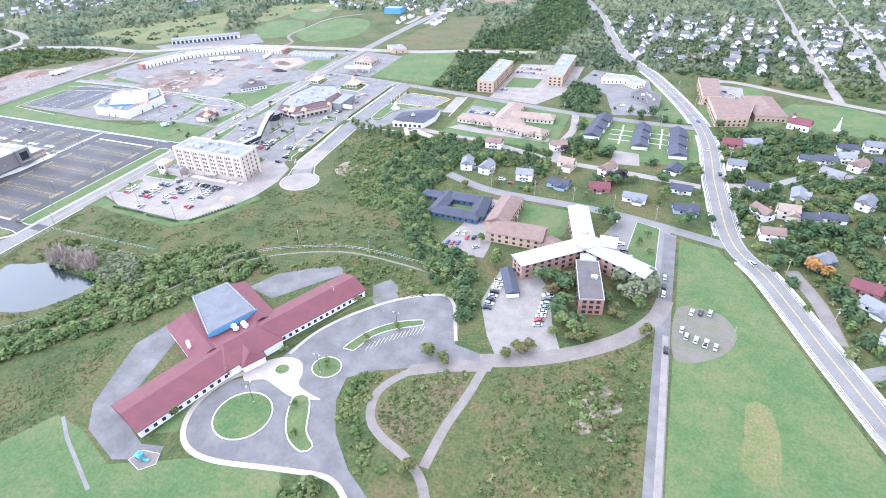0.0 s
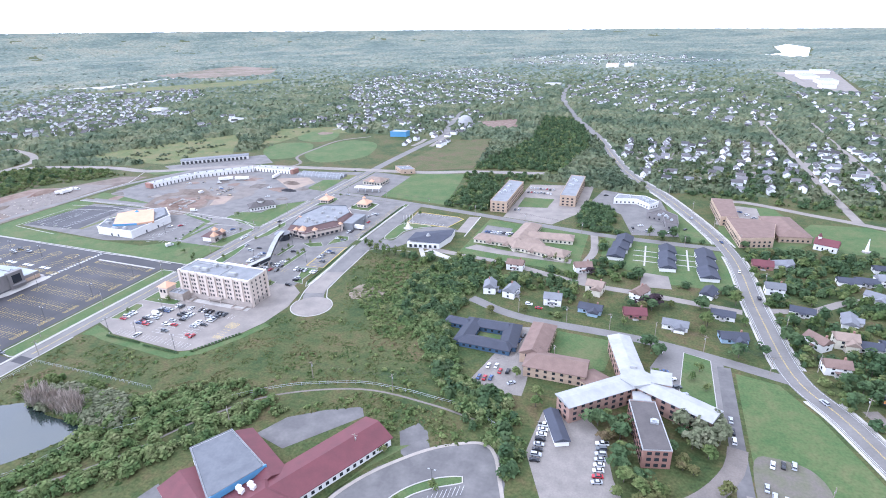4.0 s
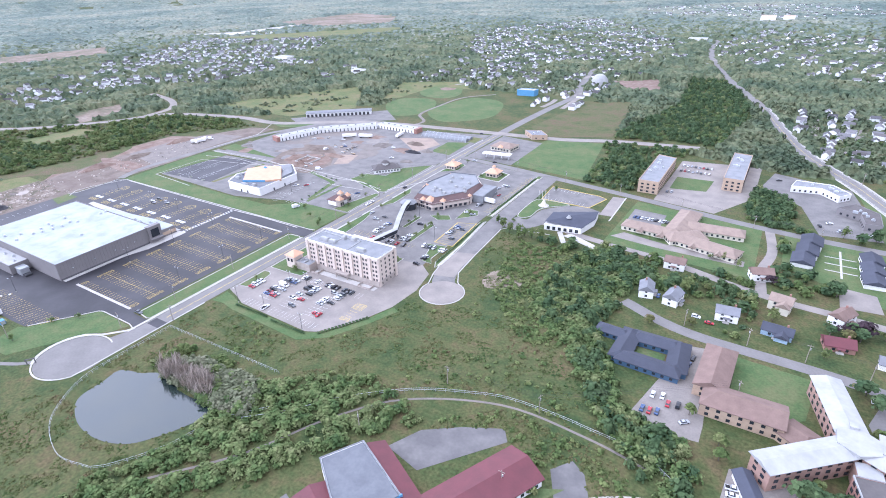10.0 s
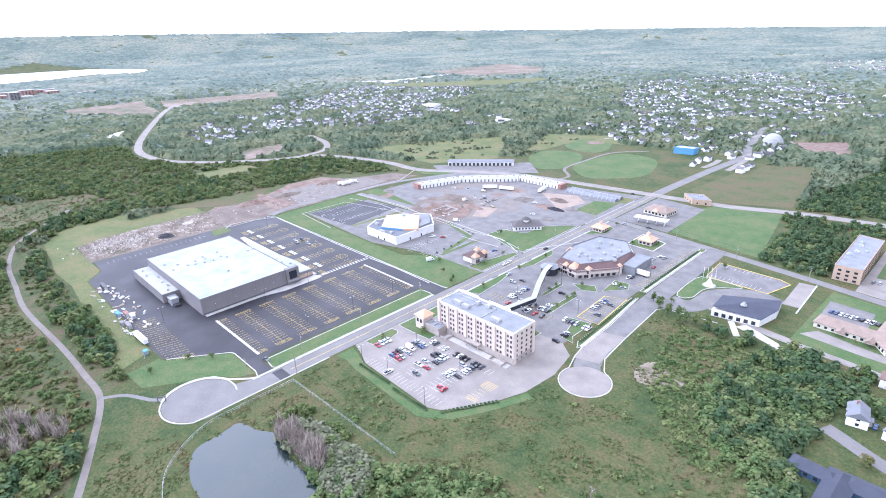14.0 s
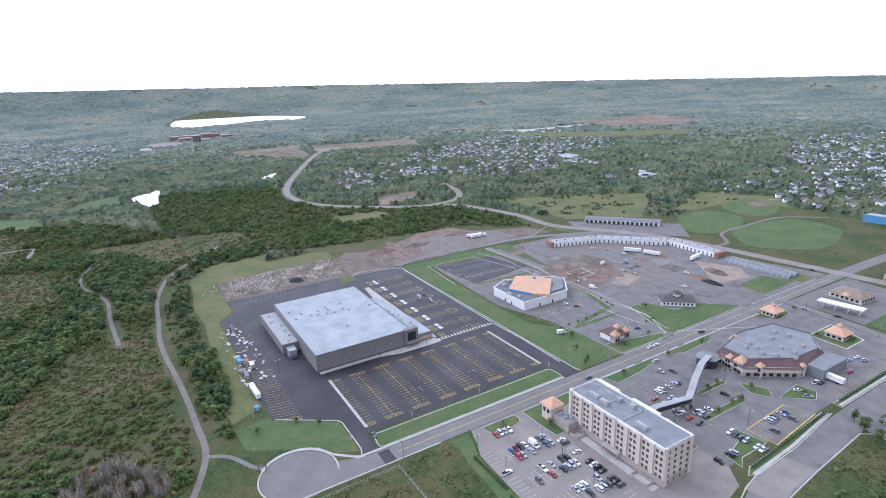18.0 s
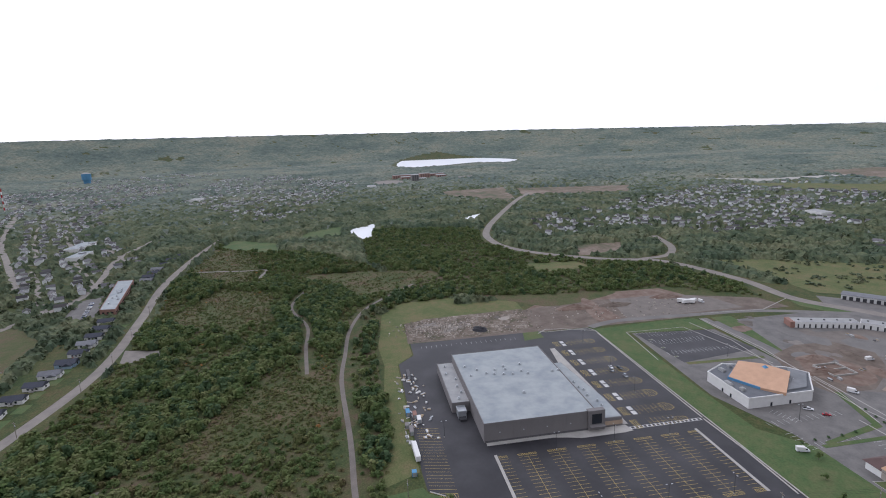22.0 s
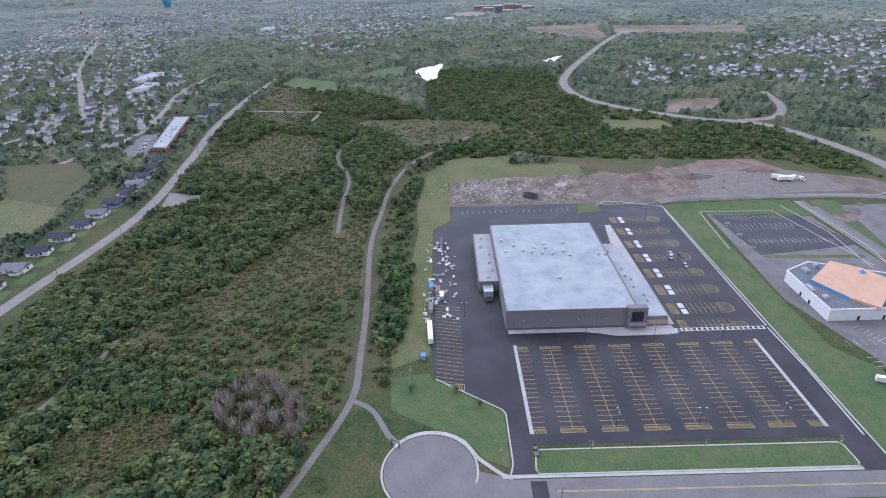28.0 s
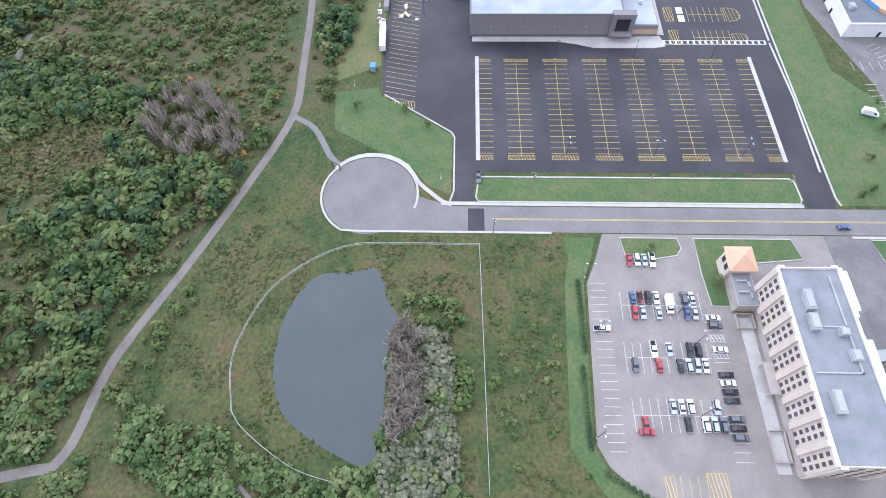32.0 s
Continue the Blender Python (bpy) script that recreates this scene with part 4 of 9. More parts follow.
HEATHS = [[(-105, -174), (-135, -166), (-165, -160), (-184, -133), (-212, -97), (-155, -84), (-110, -88), (-127, -119), (-94, -138), (-91, -162)], [(-10, -197), (-28, -158), (-9, -139), (9, -159), (9, -184)], [(-365, -262), (-482, -230), (-438, -174), (-342, -149), (-318, -184), (-334, -225)], [(-643, -312), (-744, -300), (-699, -245), (-573, -203), (-502, -211), (-518, -264)]]
for pts_ in HEATHS:
    area("heath", smooth_line(pts_, 6, True), "heath", "brown and olive heath between young trees", "field", 0.012, clear=False)
area("heath", [(-382, -480), (-383, -401), (-331, -356), (-263, -349), (-288, -412)], "heath", "brown heath field behind the bungalows", "field", 0.03)
area("heath", smooth_line([(-506, -133), (-512, -80), (-499, -28), (-490, 23), (-453, 30), (-436, -2), (-405, -43), (-408, -74), (-449, -97)], 6, True), "heath", "olive grass clearing in the woods", "field", 0.035)
area("heath", smooth_line([(-457, -60), (-484, -31), (-487, -8), (-461, -6), (-440, -38)], 5, True), "meadow", "greener rough grass in the clearing", "field", 0.055)
area("grass_bank", [(-286, -51), (-326, -47), (-357, -25), (-361, 31), (-320, 26), (-295, -16)], "rough_grass", "smooth green bank above the rubble", "field", 0.06)
road("track", [(-579, -300), (-579, -278), (-566, -217), (-563, -192), (-526, -193), (-486, -190)], 4, "gravel_pale", "narrow gravel track through the heath", "path", 0.12, 6)
road("track", [(-30, -214), (-46, -210), (-61, -206), (-80, -206)], 3, "gravel", "short trodden trail between trees", "path", 0.03, 4)
area("lake", smooth_line([(-3265, 207), (-3500, 240), (-3713, 290), (-3820, 400), (-3860, 560), (-3600, 800), (-3152, 943), (-2912, 790), (-3047, 658), (-2929, 486), (-2862, 348), (-2827, 250), (-2999, 193)], 60, True), "water_sky_sheen", "wide bright lake before the hills", "lake", 1.0)
area("far_dirt", [(-1474, 194), (-1497, 404), (-1200, 349), (-1129, 310), (-1315, 188)], "far_earth", "bare brown building land", "dirt", 0.05)
area("far_dirt", [(-1448, 425), (-1350, 751), (-1157, 654), (-1229, 376)], "far_earth", "brown levelled building land", "dirt", 0.05)
area("far_dirt", [(-1449, 1491), (-1447, 1950), (-1112, 1828), (-965, 1552), (-1114, 1371), (-1363, 1436)], "far_earth", "far brown earthworks beside a runway", "dirt", 0.3)
area("far_strip", [(-1481, 976), (-1302, 1164), (-1302, 1403), (-1243, 1453), (-1215, 1318), (-1215, 1070)], "concrete", "far pale runway strip", "road", 0.3)
area("far_field", [(-1250, 966), (-1159, 1125), (-958, 1357), (-855, 1465), (-773, 1351), (-817, 1187), (-1053, 1031)], "rough_grass", "far olive airfield grass", "field", 0.2)
area("far_earth_patch", [(-573, 255), (-574, 330), (-505, 300), (-505, 234)], "far_earth", "brown cleared plot by the winding road", "dirt", 0.05)
area("far_field", [(-484, 145), (-477, 216), (-439, 228), (-435, 151)], "rough_grass", "green clearing beside the winding road", "field", 0.03)
area("far_field", [(-435, 372), (-399, 468), (-319, 585), (-263, 530), (-222, 462), (-271, 385), (-346, 386)], "rough_grass", "open olive field by the curving road", "field", 0.03)
area("far_field", [(-223, 520), (-275, 651), (-184, 692), (-129, 640), (-200, 640), (-206, 510)], "rough_grass", "olive ground behind the ball fields", "field", 0.03)
area("far_field", [(38, 473), (47, 561), (66, 626), (109, 660), (125, 584), (135, 470), (64, 440)], "heath", "brownish clearing beside woods", "field", 0.03)
area("far_dirt", [(38, 792), (107, 840), (133, 727), (83, 723)], "dirt_red", "bare brown plot beside the dome", "dirt", 0.05)
area("cemetery_lawn", [(-288, -412), (-263, -349), (-226, -332), (-190, -350), (-200, -430)], "rough_grass", "rough green plot behind the bungalows", "field", 0.03)
area("river", [(742, 2610), (834, 2716), (888, 3251), (994, 3523), (1026, 3130), (894, 2507), (825, 2445)], "water_sky_sheen", "bright far river", "water", 0.6)
area("far_lot", [(659, 1790), (839, 1918), (760, 1322), (672, 1366)], "asphalt_pale", "far pale car parks of a shopping strip", "car park", 0.3)

# --- pond and its fence
POND = smooth_line([(43, -57), (41, -44), (40, -35), (52, -31), (58, -27), (70, -28), (84, -30), (96, -29), (105, -32), (102, -41), (97, -51), (89, -61), (75, -66), (58, -65)], 3, True)
area("pond", POND, "water", "dark still pond in rough grass", "water", 0.03)
fence = tagged(new("fence"), "long pale wire fence round the pond", "fence")
fl = smooth_line([(30, 0), (30, -30), (31, -46), (38, -60), (50, -72), (70, -79), (85, -77), (93, -73), (105, -55), (112, -34), (130, -12)], 3) 
fl = [(111, 2), (90, 1.5), (60, 0.8)] + fl
pm = bpy.data.meshes.new("post")
b_ = boxes((-0.06, 0.06, -0.06, 0.06, 0, 2.0))
b_.to_mesh(pm)
pm.materials.append(M["metal"])
dense = []
for a, b in zip(fl[:-1], fl[1:]):
    k = max(1, int(math.dist(a, b) / 3))
    dense += [(a[0] + (b[0] - a[0]) * i / k, a[1] + (b[1] - a[1]) * i / k) for i in range(k)]
for p in dense:
    o = new("post", pm)
    o.parent, o.location = fence, (p[0], p[1], 0)
for z0, z1, w in ((1.86, 1.96, 0.07), (1.0, 1.05, 0.05)):
    part("rail", ribbon(bmesh.new(), dense, w, z0, z1), "metal", fence)
fence2 = tagged(new("fence"), "thin wire fence crossing the meadow", "fence")
fl2 = smooth_line([(120, -28), (135, -14), (150, 4), (174, 24), (195, 34), (213, 40), (235, 41), (251, 40), (271, 38), (285, 30)], 4)
for p in fl2[::1]:
    o = new("post", pm)
    o.parent, o.location = fence2, (p[0], p[1], 0)
for z0, z1 in ((1.85, 1.97), (0.9, 1.0)):
    part("rail", ribbon(bmesh.new(), fl2, 0.1, z0, z1), "metal", fence2)
road("fence_track", [(110, -70), (135, -40), (152, -8), (174, 18), (213, 36), (251, 36), (275, 32)], 1.2, "gravel", "faint track along the fence", "path", 0.016)

area("yard_gravel", [(-84, 242), (-60, 300), (-80, 350), (-130, 385), (-185, 345), (-186, 290), (-150, 285)], "gravel", "broken gravel ground of the yard", "yard", 0.04)
area("yard_asphalt", [(-190, 300), (-188, 350), (-150, 384), (-110, 388), (-84, 376), (-90, 366), (-140, 372), (-172, 340), (-178, 300)], "asphalt_lot", "grey apron before the storage units", "car park", 0.052)
area("yard_verge", [(-232, 243), (-150, 245), (-150, 247), (-226, 262), (-232, 262)], "lawn", "thin grass verge by the lane", "lawn", 0.06)
area("lot_hedge", [(-86, 228), (-48, 216), (-38, 176), (-35, 176), (-44, 219), (-84, 232)], "lawn", "hedge strip round the hall car park", "lawn", 0.1)
area("lot_hedge", [(-36, 172), (-36, 216), (-33, 216), (-33, 172)], "lawn", "grass strip between two car parks", "lawn", 0.1)
area("lot_island", [(-150, 166), (-146, 166), (-143, 226), (-147, 226)], "rough_grass", "thin grass divider in the car park", "lawn", 0.08)
for x in (-198, -180, -162):
    area("lot_island", [(x, 164), (x + 1.6, 164), (x + 1.6, 167), (x, 167)], "lawn", "tiny kerbed island", "lawn", 0.12, 0.3)
tagged(link("kerb", ribbon(bmesh.new(), [(-232, 232), (-160, 233.5), (-88, 231.5), (-48, 221)], 0.5, -0.1, 0.2), "concrete"), "pale kerb along the lane", "kerb", kind="structure")
tagged(link("kerb", ribbon(bmesh.new(), [(12.6, 170), (12.6, 206)], 0.5, -0.1, 0.2), "concrete"), "pale kerb along the main street", "kerb", kind="structure")
for y0, y1 in ((218, 300), (308, 400)):
    tagged(link("kerb", ribbon(bmesh.new(), [(12.6, y0), (12.6, y1)], 0.6, -0.1, 0.2), "concrete"), "pale kerb along the main street", "kerb", kind="structure")
for y0, y1 in ((132, 165), (172, 206), (212, 296), (302, 328)):
    tagged(link("pavement", ribbon(bmesh.new(), [(25, y0), (25, y1)], 1.0, -0.1, 0.18), "concrete"), "pale pavement along the main street", "pavement", kind="structure")
area("pit_soil", [(-145.9, 234.2), (-159.6, 265.3), (-155.3, 295.9), (-131.5, 307.0), (-105.4, 290.3), (-82.7, 255.5), (-83.5, 226.6), (-106.9, 218.8)], "dirt", "churned brown soil round the excavation", "dirt", 0.074)
area("yard_lawn", [(-17, 338), (-18, 374), (5, 384), (7, 335)], "lawn", "green plot beside the long shed", "lawn", 0.072)
area("dark_apron", [(-158, 303), (-163, 329), (-130, 354), (-87, 368), (-80, 337), (-108, 321), (-132, 297)], "asphalt", "worn asphalt apron before the white units", "yard", 0.066)
area("tan_earth", [(-81, 258), (-95, 286), (-78, 293), (-69, 266)], "earth_tan", "trodden tan earth beside the excavation", "dirt", 0.071)
for pts_ in ([(-108, 234), (-75, 233), (-45, 231), (-24, 229)], [(-33, 231), (-14, 228), (8, 216)], [(42, 283), (10, 225)]):
    tagged(link("kerb", ribbon(bmesh.new(), pts_, 0.7, -0.1, 0.17), "concrete"), "pale concrete kerb along the yard lane", "kerb", kind="structure")
for pts_ in ([(-224.8, 217.5), (-179.4, 225.3), (-129.9, 220.9)], [(-231.3, 233.6), (-158.8, 236.7), (-101.9, 229.2)], [(-100.0, 228.5), (-63.7, 226.0), (-22.5, 230.6), (5.0, 222.3)], [(-244.1, 242.4), (-239.6, 302.4), (-262.2, 345.1)], [(-217.6, 154.5), (-216.5, 206.3), (-133.5, 223.9)], [(-217.6, 154.5), (-159.2, 149.4)], [(-53.2, 212.9), (-30.4, 213.2), (-9.3, 214.9)]):
    tagged(link("kerb", ribbon(bmesh.new(), pts_, 0.55, -0.1, 0.18), "concrete"), "white concrete kerb along the service lane", "kerb", kind="structure")


mud = random.Random(77)
for k in range(30):
    cx, cy = mud.choice(((-150, 262), (-175, 275), (-100, 300), (-70, 320), (-120, 340), (-60, 285), (-150, 310), (-40, 310), (-90, 340), (-210, 262)))
    cx, cy, r0 = cx + mud.uniform(-22, 22), cy + mud.uniform(-16, 16), mud.uniform(3, 10)
    pts_ = [(cx + r0 * mud.uniform(0.5, 1.6) * math.cos(i * 0.785), cy + r0 * mud.uniform(0.5, 1.2) * math.sin(i * 0.785)) for i in range(8)]
    area("mud_patch", smooth_line(pts_, 2, True), mud.choice(("mud", "gravel", "mud", "dirt_red", "gravel_pale", "asphalt")), "uneven trodden patch in the builders' yard", "dirt", 0.1)


def stall_row(p, q, n, length=5.0, z=0.09):
    """White stall lines set square to the row from p to q."""
    d = Vector((q[0] - p[0], q[1] - p[1]))
    L = d.length
    d /= L
    bm = bmesh.new()
    for i in range(n + 1):
        x, y = p[0] + d.x * L * i / n, p[1] + d.y * L * i / n
        ribbon(bm, [(x, y), (x - d.y * length, y + d.x * length)], 0.14, 0.02, z)
    part("stall_row", bm, "paint_white", service_rows)


service_rows = tagged(new("stall_rows"), "white painted stall rows on grey asphalt", "parking lines", kind="structure")
stall_row((-210.9, 161.6), (-211.2, 200.0), 14)
stall_row((-190.6, 163.0), (-189.8, 210.7), 14)
stall_row((-165.5, 163.1), (-164.4, 219.4), 16)
stall_row((-58.1, 161.0), (-60.4, 208.8), 12)
stall_row((-72.5, 170.8), (-59.2, 176.8), 6)
stall_row((-33.7, 167.0), (-35.4, 196.9), 8)
stall_row((-32.3, 200.2), (-2.8, 198.8), 9)
stall_row((-30.4, 240.1), (-30.1, 263.1), 6)
stall_row((-49.6, 162.1), (-30.1, 163.7), 6)
tagged(link("kerb", ribbon(bmesh.new(), [(-234.7, 82.1), (-242.6, 91.1), (-240.6, 104.8), (-229.2, 131.2)], 0.8, -0.1, 0.19), "concrete"), "white concrete kerb round the store car park", "kerb", kind="structure")
tagged(link("kerb", ribbon(bmesh.new(), [(-223.0, 130.8), (-134.3, 129.9), (-76.5, 129.6)], 0.8, -0.1, 0.19), "concrete"), "white concrete kerb round the store car park", "kerb", kind="structure")
tagged(link("kerb", ribbon(bmesh.new(), [(-75.0, 129.4), (-42.7, 130.6), (-3.7, 129.6)], 0.8, -0.1, 0.19), "concrete"), "white concrete kerb round the store car park", "kerb", kind="structure")
# --- building helpers
WINDOW = {}


def window_mesh(w, h, material="glass", depth=0.12):
    key = (round(w, 2), round(h, 2), material)
    if key not in WINDOW:
        me = bpy.data.meshes.new("window")
        bm = boxes((-w / 2, w / 2, -depth, 0.05, 0, h))
        bm.to_mesh(me)
        bm.free()
        me.materials.append(M[material])
        WINDOW[key] = me
    return WINDOW[key]


def windows(parent, p0, p1, zs, n, w, h, margin=1.0, material="glass", name="window", skip=()):
    """n openings in a row on the wall from p0 to p1 (the outside is on its right hand), at each sill height."""
    d = Vector((p1[0] - p0[0], p1[1] - p0[1]))
    L = d.length
    d /= L
    a = math.atan2(d.y, d.x)
    for z in zs:
        for i in range(n):
            if i in skip:
                continue
            s = margin + (L - 2 * margin) * (i + 0.5) / n
            o = new(name, window_mesh(w, h, material))
            o.parent = parent
            o.matrix_basis = pose(p0[0] + d.x * s, p0[1] + d.y * s, z, 0, 0, math.degrees(a)) @ pose(0, 0, 0, 0, 0, 0)
            o.location = Vector((p0[0] + d.x * s + d.y * 0.08, p0[1] + d.y * s - d.x * 0.08, z))


def ccw(pts):
    a = sum(p[0] * q[1] - q[0] * p[1] for p, q in zip(pts, pts[1:] + pts[:1]))
    return pts if a > 0 else pts[::-1]


def inset(pts, k):
    c = np.mean(np.array(pts, float), axis=0)
    out = []
    for p in pts:
        v = np.array(p) - c
        L = np.linalg.norm(v)
        out.append(tuple(c + v * (L - k) / L))
    return out


def block(name, label, category, pts, h, wall, roof, rows=0, spacing=4.0, win=(1.4, 1.5), sill=1.0, storey=3.0, parapet=0.5, units=0, trim=None, edges=None):
    """A flat-roofed building: wall, roof deck, parapet, window by window and roof units."""
    pts = ccw(list(pts))
    ob = tagged(new(name), label, category)
    body = part("wall", prism(pts, 0, h), wall, ob)
    part("roof", prism(inset(pts, 0.45), h - 0.1, h + 0.06), roof, ob)
    if parapet:
        part("parapet", ribbon(bmesh.new(), inset(pts, 0.1), 0.35, h - 0.3, h + parapet, True), trim or wall, ob)
    n = len(pts)
    for i in range(n):
        if edges is not None and i not in edges:
            continue
        a, b = pts[i], pts[(i + 1) % n]
        L = math.dist(a, b)
        k = int(L / spacing)
        if rows and k:
            windows(body, a, b, [sill + r * storey for r in range(rows)], k, *win)
    c = np.mean(np.array(pts), axis=0)
    r_ = random.Random(int(c[0] * 7 + c[1]))
    for u in range(units):
        p, q = r_.choice(pts), r_.choice(pts)
        t, s = r_.uniform(0.25, 0.7), r_.random()
        x = c[0] + t * ((p[0] * s + q[0] * (1 - s)) - c[0])
        y = c[1] + t * ((p[1] * s + q[1] * (1 - s)) - c[1])
        w = r_.uniform(0.8, 1.8)
        part("roof_unit", boxes((x - w, x + w, y - w * 0.7, y + w * 0.7, h, h + r_.uniform(0.9, 1.6)), (x - w * 0.6, x + w * 0.6, y - w * 0.4, y + w * 0.4, h + 1.0, h + 1.8)), "metal", ob)
    CLEAR.append(list(pts))
    return ob


def pitched(bm, p0, p1, width, eave, ridge, over=0.6, hip0=0.0, hip1=0.0, thick=0.25):
    """A ridged roof over the strip from p0 to p1, with hips of that length at its ends."""
    d = Vector((p1[0] - p0[0], p1[1] - p0[1]))
    L = d.length
    d /= L
    nrm = Vector((-d.y, d.x))
    w = width / 2 + over
    def P3(s, t, z):
        return bm.verts.new((p0[0] + d.x * s + nrm.x * t, p0[1] + d.y * s + nrm.y * t, z))
    for dz in (0,):
        a, b, c, e = P3(-over, -w, eave), P3(L + over, -w, eave), P3(L + over, w, eave), P3(-over, w, eave)
        a2, b2, c2, e2 = P3(-over, -w, eave - thick), P3(L + over, -w, eave - thick), P3(L + over, w, eave - thick), P3(-over, w, eave - thick)
        r0, r1 = P3(-over + hip0, 0, ridge), P3(L + over - hip1, 0, ridge)
        for f in ((a, b, r1, r0), (c, e, r0, r1), (b, c, r1), (e, a, r0), (a2, e2, c2, b2), (a, a2, b2, b), (b, b2, c2, c), (c, c2, e2, e), (e, e2, a2, a)):
            bm.faces.new(f)
    return bm


def strip(p0, p1, width):
    d = Vector((p1[0] - p0[0], p1[1] - p0[1])).normalized()
    n = Vector((-d.y, d.x)) * width / 2
    return [(p0[0] - n.x, p0[1] - n.y), (p1[0] - n.x, p1[1] - n.y), (p1[0] + n.x, p1[1] + n.y), (p0[0] + n.x, p0[1] + n.y)]


def wing(ob, p0, p1, width, eave, ridge, wall, roof, rows=1, spacing=4.0, win=(1.4, 1.4), hip=(0, 0), over=0.6, sill=1.0, storey=3.0, ends=True):
    pts = ccw(strip(p0, p1, width))
    bm = prism(pts, 0, eave - 0.2)
    part("wall", bm, wall, ob)
    if not hip[0] or not hip[1]:
        d = Vector((p1[0] - p0[0], p1[1] - p0[1])).normalized()
        n = Vector((-d.y, d.x)) * width / 2
        for e, (p, k, h_) in enumerate(((p0, 1, hip[0]), (p1, -1, hip[1]))):
            if not h_:
                gb_ = bmesh.new()
                q = (p[0] + d.x * k * 0.1, p[1] + d.y * k * 0.1)
                v = [gb_.verts.new(c) for c in ((q[0] - n.x, q[1] - n.y, eave - 0.2), (q[0] + n.x, q[1] + n.y, eave - 0.2), (q[0], q[1], ridge - 0.3),
                                                (q[0] - n.x + d.x * k, q[1] - n.y + d.y * k, eave - 0.2), (q[0] + n.x + d.x * k, q[1] + n.y + d.y * k, eave - 0.2), (q[0] + d.x * k, q[1] + d.y * k, ridge - 0.3))]
                for f in ((0, 1, 2), (3, 5, 4), (0, 3, 4, 1), (1, 4, 5, 2), (2, 5, 3, 0)):
                    gb_.faces.new([v[i] for i in f])
                part("gable", gb_, wall, ob)
    part("roof", pitched(bmesh.new(), p0, p1, width, eave, ridge, over, *hip), roof, ob)
    if rows:
        n_ = len(pts)
        for i in range(n_):
            a, b = pts[i], pts[(i + 1) % n_]
            k = int(math.dist(a, b) / spacing)
            if k and (ends or math.dist(a, b) > width + 1):
                windows(ob, a, b, [sill + r * storey for r in range(rows)], k, *win)
    CLEAR.append(list(pts))


def pyramid(bm, cx, cy, r, z0, z1, n=4, turn=45.0, cut=0.0):
    ring_ = [bm.verts.new((cx + r * math.cos(radians(turn + 360 * i / n)), cy + r * math.sin(radians(turn + 360 * i / n)), z0)) for i in range(n)]
    if cut:
        top_ = [bm.verts.new((cx + r * cut * math.cos(radians(turn + 360 * i / n)), cy + r * cut * math.sin(radians(turn + 360 * i / n)), z1)) for i in range(n)]
        bm.faces.new(top_)
        for i in range(n):
            bm.faces.new((ring_[i], ring_[(i + 1) % n], top_[(i + 1) % n], top_[i]))
    else:
        tip = bm.verts.new((cx, cy, z1))
        for i in range(n):
            bm.faces.new((ring_[i], ring_[(i + 1) % n], tip))
    bm.faces.new(ring_[::-1])
    return bm


def cylinder(bm, cx, cy, r, z0, z1, n=10, r1=None):
    r1 = r if r1 is None else r1
    lo = [bm.verts.new((cx + r * math.cos(6.2832 * i / n), cy + r * math.sin(6.2832 * i / n), z0)) for i in range(n)]
    hi = [bm.verts.new((cx + r1 * math.cos(6.2832 * i / n), cy + r1 * math.sin(6.2832 * i / n), z1)) for i in range(n)]
    bm.faces.new(hi)
    bm.faces.new(lo[::-1])
    for i in range(n):
        bm.faces.new((lo[i], lo[(i + 1) % n], hi[(i + 1) % n], hi[i]))
    return bm


# --- the store
store = tagged(new("store"), "large new grey store with a pale flat roof", "store")
part("wall", boxes((-181, -79, -3, 63.5, 0, 11.6)), "wall_grey", store)
part("roof", prism([(-180.6, -2.6), (-79.4, -2.6), (-79.4, 63), (-180.6, 63)], 11.5, 11.7), "roof_white", store)
part("parapet", ribbon(bmesh.new(), [(-181, -3), (-79, -3), (-79, 63.5), (-181, 63.5)], 0.4, 11.3, 12.0, True), "wall_grey", store)
part("base_course", boxes((-79, -78.7, -2.5, 60, 0, 1.2)), "wall_dark", store, "dark base course along the front")
for i in range(30):
    part("cladding_panel", boxes((-79.0, -78.86, -2.8 + i * 2.1, -0.78 + i * 2.1, 1.25, 11.2)), "wall_grey", store) if i < 29 else None
part("entrance_frame", boxes((-81, -77.6, 58.5, 68.5, 0, 12.4)), "wall_grey", store, "projecting grey entrance bay")
part("entrance_glass", boxes((-77.7, -77.4, 60.5, 66.5, 4.2, 10.2)), "glass", store, "dark square entrance window")
part("entrance_canopy", boxes((-77.6, -74.8, 59, 68, 3.2, 3.6)), "wall_grey", store)
part("side_wing", prism([(-161, 63.5), (-161, 74), (-104, 80), (-79.5, 80), (-79.5, 63.5)], 0, 5.6), "wall_grey", store)
part("side_wing_band", prism([(-104, 80.02), (-104, 80.3), (-79.2, 80.3), (-79.2, 68.6), (-79.48, 68.6), (-79.48, 80.02)], 1.2, 3.6), "brick_tan", store, "tan brick band on the side wing")
part("side_wing_roof", prism([(-160.6, 63.7), (-160.6, 73.6), (-104, 79.6), (-80, 79.6), (-80, 63.7)], 5.5, 5.8), "roof_white", store)
part("rear_annex", boxes((-179, -117, -14.5, -3.02, 0, 6.4)), "wall_grey", store)
part("rear_annex_roof", boxes((-178.6, -117.4, -14.1, -3.3, 6.3, 6.5)), "roof_pale", store)
part("rear_annex_parapet", ribbon(bmesh.new(), [(-179, -14.5), (-117, -14.5), (-117, -3.3), (-179, -3.3)], 0.35, 6.1, 6.8, True), "wall_grey", store)
